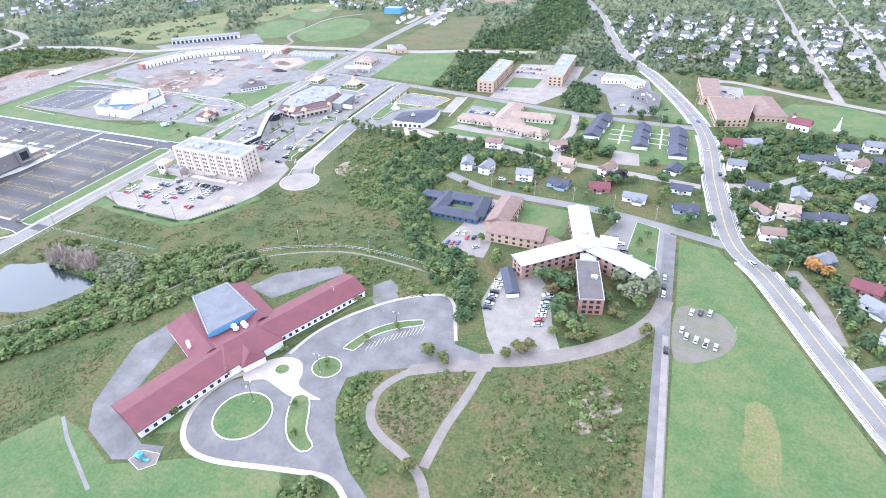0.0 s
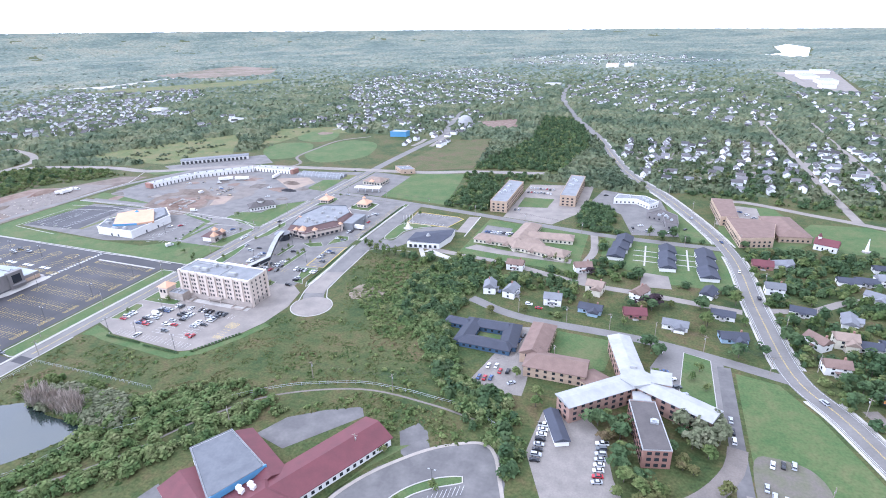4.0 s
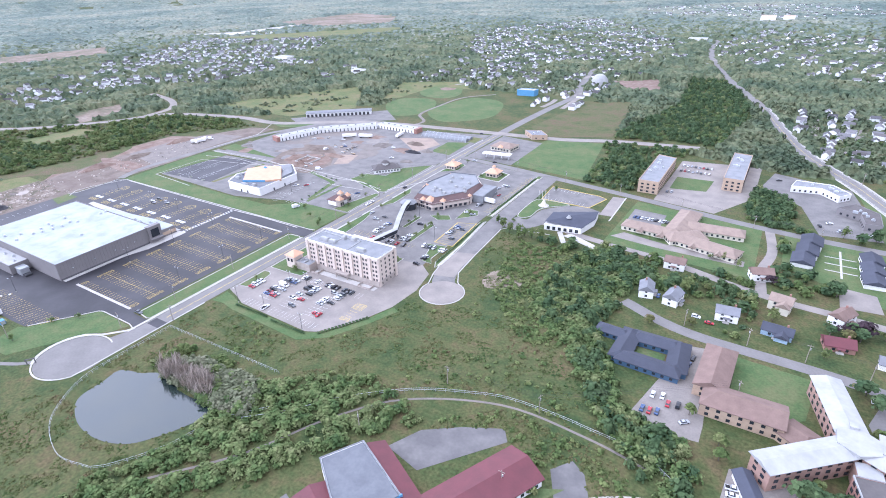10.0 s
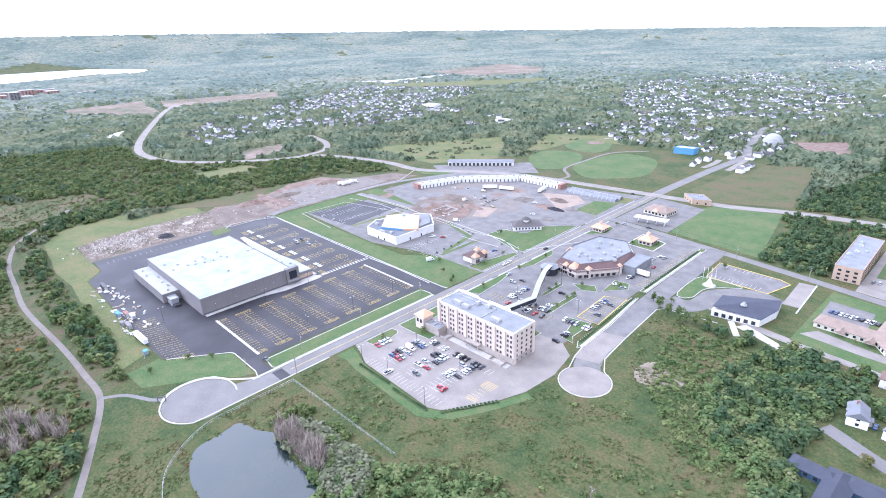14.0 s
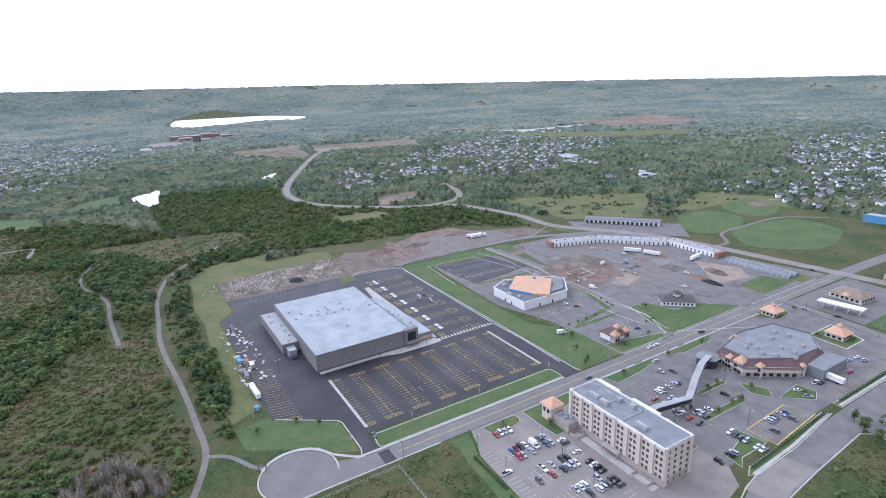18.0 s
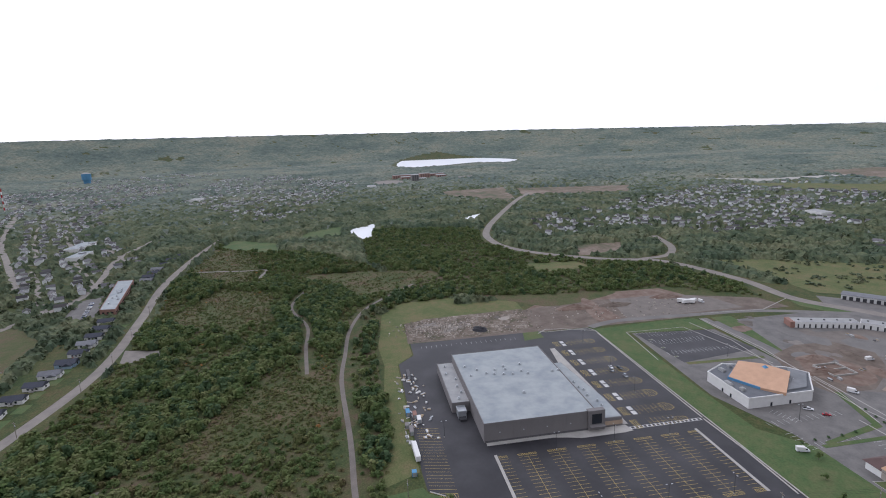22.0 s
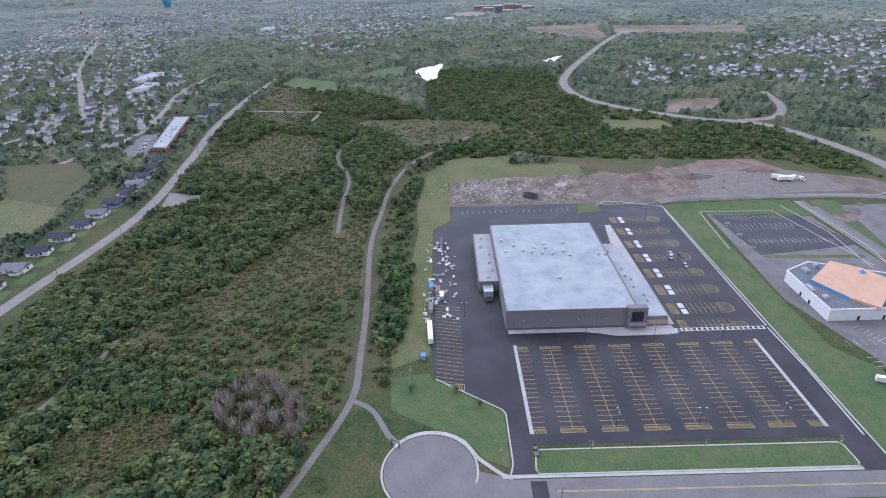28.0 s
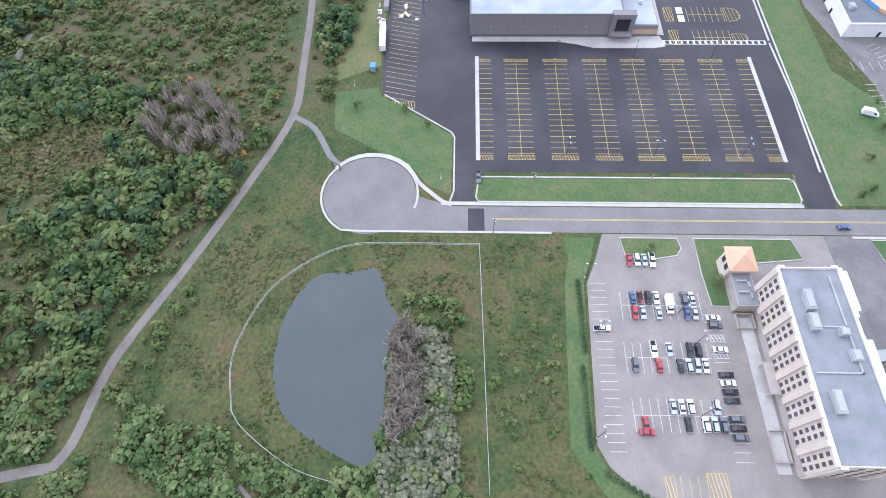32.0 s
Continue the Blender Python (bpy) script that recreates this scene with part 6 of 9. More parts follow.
CLEAR.append([(155, 208), (155, 242), (190, 258), (195, 236), (190, 212)])
for pts in ([(176, 210), (180, 216), (200, 206), (196, 202)], [(196, 202), (200, 206), (206, 196), (202, 194)], [(170, 214), (173, 216), (182, 200), (179, 198)]):
    area("forecourt", pts, "concrete", "white star-shaped forecourt", "pavement", 0.1)
tepee = tagged(new("monument"), "small pale cone monument on a lawn", "monument")
part("cone", pyramid(bmesh.new(), 143, 255, 3, 0.1, 6, 10), "wall_cream", tepee)
part("base", cylinder(bmesh.new(), 143, 255, 4.2, 0.05, 0.35, 14), "concrete", tepee)
for i in range(4):
    fpole = tagged(new("flagpole"), "slim white flagpole beside the monument", "flagpole", "flagpoles")
    part("pole", cylinder(bmesh.new(), 136 + i * 2.2, 262 + i * 1.5, 0.1, 0, 9, 6), "wall_white", fpole)
    part("ball", cylinder(bmesh.new(), 136 + i * 2.2, 262 + i * 1.5, 0.22, 9, 9.3, 6), "roof_orange", fpole)

clinic = tagged(new("care_home"), "low care home with broad brown hipped roofs", "care home")
for a, b, w, hp in (((209, 246), (246, 243), 12, (5, 0)), ((244, 240), (286, 229), 14, (0, 5)), ((244, 243), (248, 288), 15, (0, 6)), ((250, 262), (286, 264), 13, (0, 4)), ((240, 236), (262, 250), 15, (6, 6))):
    wing(clinic, a, b, w, 3.4, 6.6, "wall_cream", "roof_tan", 1, 3.6, (1.4, 1.4), hp)
for x, y in ((222, 239), (236, 237), (258, 230), (274, 226)):
    part("porch_gable", pitched(bmesh.new(), (x, y - 4), (x + 0.8, y + 4), 4, 3.2, 4.8, 0.3), "roof_tan", clinic)
for nm, pts in (("a", [(200, 320), (216, 320), (216, 392), (200, 396)]), ("b", [(260, 355), (275, 355), (275, 430), (260, 432)])):
    block("apartment_block", "three-storey tan brick block with grey roof", "apartments", pts, 10.5, "brick_tan", "roof_grey", 3, 4.8, (2.0, 1.4), units=5)
for nm, a, b, c, d in (("x", (322, 236), (324, 280), 12, 4), ("y", (359, 226), (355, 266), 11, 4), ("z", (386, 217), (381, 265), 12, 4)):
    rh = tagged(new("row_house"), "long house with stepped dark grey roofs", "row house")
    m_ = Vector(((a[0] + b[0]) / 2, (a[1] + b[1]) / 2))
    A, B = Vector(a), Vector(b)
    for k, (s0, s1, h_) in enumerate(((0, 0.34, 3.0), (0.34, 0.67, 3.5), (0.67, 1, 4.0))):
        p, q = A.lerp(B, s0), A.lerp(B, s1)
        off = Vector((1.5 * (k - 1), 0))
        wing(rh, tuple(p + off), tuple(q + off), c, h_, h_ + 2.6, "wall_white", "roof_dark", 1, 3.4, (1.3, 1.3), ends=False)
block("office", "flat-roofed office with a blue-grey roof", "office", [(309, 376), (312, 392), (338, 392), (350, 376), (342, 366), (330, 380)], 5, "wall_white", "roof_grey", 1, 4, units=5)
block("shop_building", "grey flat-roofed shop beside the road", "shop", [(340, 340), (352, 354), (366, 340), (366, 316), (356, 316), (354, 334)], 5, "wall_grey", "roof_charcoal", 1, 4, units=6)
complex_ = tagged(new("brick_care_complex"), "brown brick complex with flat and hipped roofs", "care home")
for pts in ([(396, 392), (414, 392), (414, 340), (400, 338)], [(404, 338), (430, 338), (440, 330), (434, 296), (410, 288), (406, 320)]):
    pts = ccw(pts)
    part("wall", prism(pts, 0, 8.4), "brick_tan", complex_)
    part("roof", prism(inset(pts, 0.5), 8.3, 8.6), "roof_brown", complex_)
    for i in range(len(pts)):
        a, b = pts[i], pts[(i + 1) % len(pts)]
        windows(complex_, a, b, [1, 4], max(1, int(math.dist(a, b) / 4)), 1.6, 1.5, 1)
    CLEAR.append(pts)
wing(complex_, (444, 360), (452, 312), 24, 5, 9, "brick_tan", "roof_brown", 1, 4, (1.5, 1.5), (11, 11))
chapel = tagged(new("chapel"), "small white chapel with a red roof", "chapel")
wing(chapel, (464, 306), (478, 300), 9, 5, 9, "wall_white", "roof_red", 1, 3.5, (1.0, 1.8))
part("belfry", boxes((465, 467, 304, 306, 5, 10)), "wall_white", chapel)
part("belfry_roof", pyramid(bmesh.new(), 466, 305, 2, 10, 13, 4), "roof_red", chapel)
spire = tagged(new("obelisk"), "tall white tapering monument in the park", "monument")
part("shaft", cylinder(bmesh.new(), 498, 306, 1.5, 0, 11, 6, 0.2), "wall_white", spire)
part("base", cylinder(bmesh.new(), 498, 306, 3, 0, 1.0, 8), "concrete", spire)

# --- campus by the drive: courtyard house, brown-roofed wing, three-winged house, red brick block
court = tagged(new("courtyard_house"), "low house with dark roof round a small courtyard", "house")
for a, b, w in (((250, 112), (272, 112), 9), ((272, 116), (274, 92), 9), ((247, 93), (276, 92), 9), ((249, 116), (248, 90), 9), ((232, 111), (248, 110), 7)):
    wing(court, a, b, w, 3.2, 5.4, "wall_navy", "roof_dark", 1, 4, (1.4, 1.3), (3.5, 3.5))
area("courtyard", [(254, 98), (254, 107), (267, 107), (267, 98)], "lawn", "small courtyard lawn", "lawn", 0.06)
annex = tagged(new("dormitory"), "two-storey brick wing with broad brown roof", "building")
wing(annex, (290, 117), (289, 84), 13, 6.2, 9.5, "brick_tan", "roof_brown", 2, 4.4, (1.5, 1.4), (5, 0))
wing(annex, (287, 80), (318, 80), 15, 6.2, 9.5, "brick_tan", "roof_brown", 2, 4.4, (1.5, 1.4), (6, 0))
wing(annex, (318, 78), (328, 72), 12, 4.2, 6.2, "brick_tan", "roof_brown", 1, 3.6, (1.5, 1.4), (0, 3))
convent = tagged(new("three_winged_house"), "three-winged brick house with pale metal roofs", "building")
for tipp, w in (((331, 111), 10.5), ((311, 47), 10), ((375, 57), 10)):
    dd = Vector((tipp[0] - 341, tipp[1] - 74))
    wing(convent, (341, 74), tipp, w, 9.2, 10.6, "brick_brown", "roof_pale", 3, 4.4, (1.7, 1.5), over=0.8)
part("centre_roof", prism(arc(341, 74, 8, 30, 330, 5), 9.4, 10.75), "roof_pale", convent)
part("entrance_bay", boxes((348, 357, 72, 82, 0, 10.2)), "brick_brown", convent)
part("entrance_bay_roof", boxes((347.6, 357.4, 71.6, 82.4, 10.2, 10.6)), "roof_pale", convent)
part("roof_unit", boxes((338, 341, 80, 83, 10.4, 12)), "roof_pale", convent)
lb = block("brick_block", "red brick block with a dark flat roof and pale rim", "building", [(339, 57), (350, 59), (357, 29), (346, 26)], 9, "wall_redbrick", "roof_charcoal", 3, 3.4, (1.8, 1.5), units=1, trim="roof_pale")
part("link", prism([(340, 66), (348, 68), (349, 59.1), (341, 57.5)], 0, 7.6), "brick_brown", lb)
part("link_roof", prism([(340, 66), (348, 68), (349, 59.1), (341, 57.5)], 7.6, 7.8), "roof_pale", lb)
shed = tagged(new("dark_shed"), "dark-roofed shed beside the brick house", "shed")
wing(shed, (306, 46), (314, 28), 6, 3, 4.6, "wall_white", "roof_dark", 0)

# --- long red-roofed lodge
lodge = tagged(new("lodge"), "long low white lodge with red metal roofs", "lodge")
wing(lodge, (193.5, -96), (209, -48), 20, 4.2, 7.2, "wall_white", "roof_red", 1, 3.4, (1.4, 1.5), over=0.8)
wing(lodge, (212, -40), (236, 9), 18, 4.2, 7.4, "wall_white", "roof_red", 1, 3.4, (1.4, 1.5), over=0.8)
wing(lodge, (204, -58), (215, -34), 24, 4.6, 8.2, "wall_white", "roof_red", 0, hip=(6, 6))
wing(lodge, (174, -42), (202, -56), 17, 4.4, 7.0, "wall_white", "roof_red", 0)
wing(lodge, (180, -16), (210, -32), 14, 4.4, 7.2, "wall_white", "roof_red", 0)
wing(lodge, (208, -46), (222, -54), 10, 4.0, 7.0, "wall_white", "roof_red", 0, hip=(0, 4))
BLK = [(169, -31), (178, -16), (205, -29), (195, -50)]
part("hall_wall", prism(BLK, 0, 7.5), "wall_white", lodge, "blue-trimmed taller hall")
part("hall_roof", prism(inset(BLK, 0.7), 7.4, 7.7), "roof_mid", lodge, "flat grey hall roof")
part("hall_rim", ribbon(bmesh.new(), BLK, 0.5, 7.3, 7.95, True), "roof_grey", lodge)
part("hall_fascia", ribbon(bmesh.new(), [(205.5, -28.6), (195.4, -50.4)], 0.4, 5.4, 8.2), "trim_blue", lodge, "blue fascia band")
part("hall_step", prism([(192, -44), (200, -28), (205, -30), (196, -49)], 7.6, 8.5), "roof_mid", lodge)
for x, y in ((203, -42), (205, -43), (206, -39), (208, -40)):
    part("skylight", boxes((x - 0.9, x + 0.9, y - 0.9, y + 0.9, 7.4, 8.9)), "wall_white", lodge)
part("chimney", boxes((190, 191.2, -58, -56.8, 5, 9)), "wall_white", lodge)
area("lodge_back_drive", [(171, -93), (160, -60), (164, -45), (176, -50), (184, -92), (205, -101), (214, -99), (216, -104), (200, -110), (180, -103)], "asphalt_patchy", "patchy grey drive behind the lodge", "road", 0.03)
area("lodge_yard", [(183, -8), (200, -12), (224, 18), (220, 24), (204, 16), (190, 6)], "asphalt_patchy", "patchy asphalt yard behind the lodge", "yard", 0.03)
area("lodge_yard", [(244, 14), (250, 22), (256, 18), (262, 6), (257, -2), (250, 2)], "asphalt_patchy", "patchy asphalt at the lodge gable", "yard", 0.03)
area("lodge_forecourt", [(222, -60), (216, -64), (211, -80), (217, -93), (228, -98), (264, -91), (280, -89), (293, -96), (300, -94), (284, -84), (272, -72), (264, -58), (262, -46), (272, -38), (300, -25), (317, -19), (316, -15), (298, -12), (296, 0), (290, 14), (281, 19), (262, 10), (244, -8), (234, -25), (230, -40), (228, -50)], "asphalt_patchy", "patchy grey forecourt and loop drive", "road", 0.035)
tagged(link("pavement", ribbon(bmesh.new(), smooth_line([(229, -50), (216, -62), (211.5, -76), (214, -88), (222, -96), (236, -97.5), (262, -92), (280, -89.5), (292, -97)], 2.5), 2.2, -0.1, 0.14), "paver_tan"), "pale concrete pavement round the loop drive", "pavement", kind="structure")
tagged(link("pavement", ribbon(bmesh.new(), smooth_line([(231, -42), (235, -26), (245, -9), (262, 9), (280, 18.5), (288, 14), (294, 0), (298, -10)], 2.5), 1.6, -0.1, 0.14), "paver_tan"), "pale concrete pavement round the car park", "pavement", kind="structure")
area("track_mouth", [(283, -38), (300, -29), (318, -22.5), (318, -17), (300, -22), (285, -30)], "gravel", "worn gravel where the track meets the drive", "road", 0.064)
area("forecourt_concrete", smooth_line([(219, -55), (229, -45), (238, -44), (243, -50), (245, -56), (252, -58.5), (258, -60), (246, -62.5), (236, -60), (229, -58.5), (222, -62)], 2, True), "paver_tan", "pale concrete forecourt at the lodge door", "pavement", 0.05)
area("round_lawn", arc(233, -77, 11.5, 0, 345, 22, 11.5), "lawn", "round lawn inside the loop drive", "lawn", 0.13, 0.6)
area("teardrop_lawn", smooth_line([(247, -62), (252, -60), (256, -65), (261, -75), (267, -80), (264, -83.5), (256, -80), (250, -72)], 2, True), "lawn", "long kerbed lawn island with shrubs", "lawn", 0.13, 0.6)
area("little_lawn", arc(233.5, -51, 3.3, 0, 330, 11, 3.0), "lawn", "small round lawn", "lawn", 0.13, 0.4)
area("island_lawn", arc(251, -43.5, 6.4, 0, 345, 16, 6.0), "lawn", "round lawn island with a small tree", "lawn", 0.13, 0.5)
area("bar_lawn", smooth_line([(252, -31), (258, -17), (268, -7), (279, -2), (280, -5), (269, -12), (261, -20), (257, -31)], 3, True), "lawn", "curved planted car park island", "lawn", 0.13, 0.5)
area("lodge_lawn", [(206, -96), (214, -92), (210, -78), (215, -62), (212, -54)], "lawn", "lawn along the lodge front", "lawn", 0.05, clear=False)
area("lodge_lawn", [(228, -40), (244, 4), (252, 8), (240, -10), (232, -28)], "lawn", "lawn along the lodge front", "lawn", 0.05, clear=False)
area("garden_lawn", [(150, -125), (162, -102), (178, -104), (200, -112), (216, -105), (228, -99), (262, -93), (270, -110), (240, -150), (180, -150)], "lawn", "mown lawn below the lodge", "lawn", 0.02)
road("garden_path", [(165, -102), (176, -109), (184, -113), (202, -122)], 1.4, "asphalt", "narrow dark path over the lawn", "path", 0.035, step=3)
area("playground", [(206, -108), (208, -103), (215, -102), (217, -106), (213, -110)], "gravel", "small gravel playground plot", "playground", 0.05, 0.3)
play = tagged(new("climbing_frame"), "turquoise climbing frame on gravel", "play equipment")
part("deck", boxes((209, 211, -107, -105, 1.4, 1.6)), "plastic_blue", play)
for x in (209, 211):
    for y in (-107, -105):
        part("post", boxes((x - 0.1, x + 0.1, y - 0.1, y + 0.1, 0, 2.8)), "plastic_blue", play)
part("slide", prism([(211, -106.4), (214, -106.4), (214, -105.6), (211, -105.6)], 0.3, 0.9), "plastic_blue", play)
part("canopy", pyramid(bmesh.new(), 210, -106, 1.9, 2.8, 3.8, 4), "plastic_blue", play)
bm = bmesh.new()
for i in range(14):
    t = i / 13
    x, y = 262 + 19 * t, -24 + 26 * t - 8 * t * t
    box(bm, x, x + 0.15, y - 5, y, 0.02, 0.047)
stalls2 = tagged(new("stall_lines"), "white stall lines in the lodge car park", "parking lines", kind="structure")
part("stall_row", bm, "paint_white", stalls2)

# --- school, far hospital, tower, mast
block("school", "long brick school with a pale flat roof", "school", [(-397, -318), (-399, -334), (-530, -366), (-528, -347)], 8, "wall_redbrick", "roof_white", 2, 5, (2.2, 1.5), units=8)
area("school_lot", [(-390, -336), (-400, -372), (-470, -385), (-500, -366)], "asphalt_lot", "school car park with a row of cars", "car park", 0.03)
area("turnout", [(-255, -262), (-272, -232), (-282, -240), (-290, -270)], "gravel_pale", "pale gravel turnout beside the road", "yard", 0.03)
hosp = tagged(new("hospital"), "large pale red brick hospital by the lake", "hospital")
for x0, x1, y0, y1, h, m_ in ((-2060, -2030, 90, 300, 17, "wall_pinkbrick"), (-2028, -1985, 120, 160, 12, "wall_pinkbrick"), (-2028, -1990, 195, 235, 22, "wall_pinkbrick"), (-2028, -1975, 262, 300, 14, "wall_pinkbrick"), (-1900, -1872, 150, 178, 26, "wall_grey"), (-1960, -1930, 170, 215, 9, "wall_white")):
    part("wing", boxes((x0, x1, y0, y1, 0, h)), m_, hosp)
    part("wing_roof", boxes((x0 + 1, x1 - 1, y0 + 1, y1 - 1, h, h + 0.5)), "roof_pale", hosp)
    for z in range(3, int(h) - 2, 4):
        windows(hosp, (x1, y0), (x1, y1), [z], max(3, int((y1 - y0) / 9)), 4.0, 1.8, 2)
area("hospital_lot", [(-2010, 20), (-2020, 88), (-1980, 118), (-1860, 140), (-1800, 60), (-1860, -10)], "asphalt_pale", "pale hospital car parks", "car park", 0.2)
area("hospital_lot", [(-2000, 305), (-2060, 420), (-1960, 440), (-1900, 330)], "asphalt_pale", "pale hospital car parks", "car park", 0.2)
tower = tagged(new("water_tower"), "blue and white water tower above the suburb", "water tower")
part("tank", cylinder(bmesh.new(), -2860, -1400, 22, 20, 50, 20), "trim_blue", tower)
part("cap", cylinder(bmesh.new(), -2860, -1400, 22, 50, 56, 20, 8), "roof_pale", tower)
part("stem", cylinder(bmesh.new(), -2860, -1400, 16, 0, 20, 16), "trim_blue", tower)
mast = tagged(new("radio_mast"), "tall red and white lattice mast", "mast")
for i in range(8):
    part("section", boxes((-1553.2, -1550.8, -1059.2, -1056.8, i * 9, i * 9 + 9)), "lamp_red" if i % 2 else "wall_white", mast)
# --- houses
def house(label, w, l, h, rise, wall, roof, porch=True, chimney=True, ell=False):
    """A gabled house centred on its own origin, its ridge along x."""
    ob = tagged(new("house"), label, "house")
    saved = len(CLEAR)
    wing(ob, (-l / 2, 0), (l / 2, 0), w, h, h + rise, wall, roof, 2 if h > 4.5 else 1, 5.2, (1.3, 1.3), over=0.4, storey=2.7)
    if ell:
        wing(ob, (l * 0.18, -w * 0.3), (l * 0.18, -w * 0.85), w * 0.7, h * 0.8, h * 0.8 + rise * 0.8, wall, roof, 0, over=0.4)
    del CLEAR[saved:]
    if porch:
        part("porch", boxes((-1.6, 1.6, -w / 2 - 1.8, -w / 2, 0, 0.5)), "concrete", ob)
        part("porch_roof", boxes((-1.8, 1.8, -w / 2 - 2.0, -w / 2, 2.6, 2.8)), roof, ob)
    part("door", boxes((-0.5, 0.5, -w / 2 - 0.1, -w / 2 + 0.02, 0.3, 2.4)), "wall_dark", ob)
    if chimney:
        part("chimney", boxes((l * 0.25, l * 0.25 + 0.9, 0.4, 1.3, h, h + rise + 0.9)), "wall_redbrick", ob)
    return ob


HOUSES = [
    house("white clapboard house with a grey shingle roof", 8, 11, 4.8, 3.0, "wall_white", "roof_slate"),
    house("white bungalow with dark roof beside lawns", 8, 13, 3.0, 2.2, "wall_white", "roof_dark", chimney=False),
    house("blue-grey bungalow with a dark roof", 8.5, 14, 3.0, 2.4, "wall_blue", "roof_dark", ell=True),
    house("red-roofed brick bungalow among trees", 9, 13, 3.0, 3.0, "wall_redbrick", "roof_red"),
    house("tall cream house with a tan roof", 9, 11, 5.6, 2.8, "wall_cream", "roof_tan", ell=True),
    house("pale grey bungalow with slate-coloured roof", 8, 14, 3.0, 2.2, "wall_white", "roof_slate", ell=True, chimney=False),
    house("white house with a brown roof", 8, 12, 4.8, 2.8, "wall_white", "roof_brown"),
    house("small dark blue house with white trim", 8, 11, 4.6, 2.8, "wall_navy", "roof_slate"),
]
SPOTS = []


def place(k, x, y, turn=0.0, size=1.0):
    SPOTS.append((x, y))
    CLEAR.append([(x - 9, y - 9), (x + 9, y - 9), (x + 9, y + 9), (x - 9, y + 9)])
    m_ = pose(x, y, 0, 0, 0, turn) @ Matrix.Diagonal((size, size, size, 1))
    if not HOUSES[k].get("used"):
        HOUSES[k]["used"] = 1
        HOUSES[k].matrix_basis = m_
        return HOUSES[k]
    o = copy_thing(HOUSES[k], m_)
    return o


near = [(0, 245, 160, 100), (0, 260, 158, 80), (0, 288, 155, 5), (2, 312, 152, -5), (3, 338, 154, 10), (4, 312, 180, -10), (6, 340, 180, 60), (5, 361, 147, -5), (1, 388, 168, -5), (2, 391, 142, 10),
        (1, 433, 186, -10), (6, 433, 149, -50), (0, 422, 212, 0), (6, 436, 125, 5), (4, 447, 154, 0), (1, 457, 153, 0), (1, 471, 157, 0), (5, 456, 181, 80), (0, 491, 179, 60), (7, 457, 104, 40),
        (3, 474, 88, -20), (1, 470, 240, 0), (1, 481, 243, 0), (0, 492, 246, 10), (6, 498, 235, 50), (1, 516, 249, 0), (5, 481, 220, -30), (6, 253, 200, 0), (1, 382, 196, 70), (3, 421, 254, 0), (5, 434, 260, 20), (1, 498, 268, 0), (0, 514, 272, 0),
        (5, 476, 73, -40), (0, 477, 52, 60), (0, 473, 12, 20), (1, 478, -14, -20), (6, 500, 20, 40), (0, 505, 60, 0), (5, 510, 100, 20), (1, 500, 140, 0), (6, 520, 170, 0), (0, 535, 200, 30), (1, 540, 250, 0), (2, 505, -60, 40), (0, 560, 20, 10), (6, 300, 210, 20),
        (0, 540, 130, 0), (1, 560, 90, 30), (6, 565, 170, 0), (5, 580, 230, 0), (0, 590, 280, 20)]
for k, x, y, a in near:
    place(k, x, y, a)
for i, (x, y) in enumerate([(-112, -314), (-136, -313), (-159, -312), (-182, -312), (-204, -310), (-225, -307), (-246, -307), (-267, -305), (-289, -306), (-311, -309), (-331, -311), (-353, -314), (-376, -319), (-545, -338), (-565, -342), (-588, -344), (-610, -346), (-640, -345), (-670, -345), (-700, -342)]):
    place((2, 1, 5, 1, 1, 1, 5)[i % 7], x, y, 84 + (i * 37) % 14, 1.08)
for i in range(12):
    x, y = -120 - i * 21.5, -297 + (2 if i % 2 else 0)
    area("front_lawn", [(x, y), (x - 13, y), (x - 13, y - 8), (x, y - 8)], "lawn", "mown front lawn of a bungalow", "lawn", 0.03)
graves = random.Random(8)
stones = bmesh.new()
for i in range(11):
    for j in range(14):
        x, y = -280 + i * 8 + graves.gauss(0, 0.8), -352 - j * 5 + graves.gauss(0, 0.5)
        if x > -226 and y > -342 or graves.random() < 0.3 or x < -262 and y < -395:
            continue
        bmesh.ops.create_cube(stones, size=1, matrix=Matrix.Translation((x, y, 0.48)) @ Matrix.Diagonal((0.35, graves.uniform(0.7, 1.2), graves.uniform(0.8, 1.0), 1)))
tagged(link("gravestones", stones, "concrete"), "small pale gravestones standing in rough grass", "gravestones", kind="stuff")
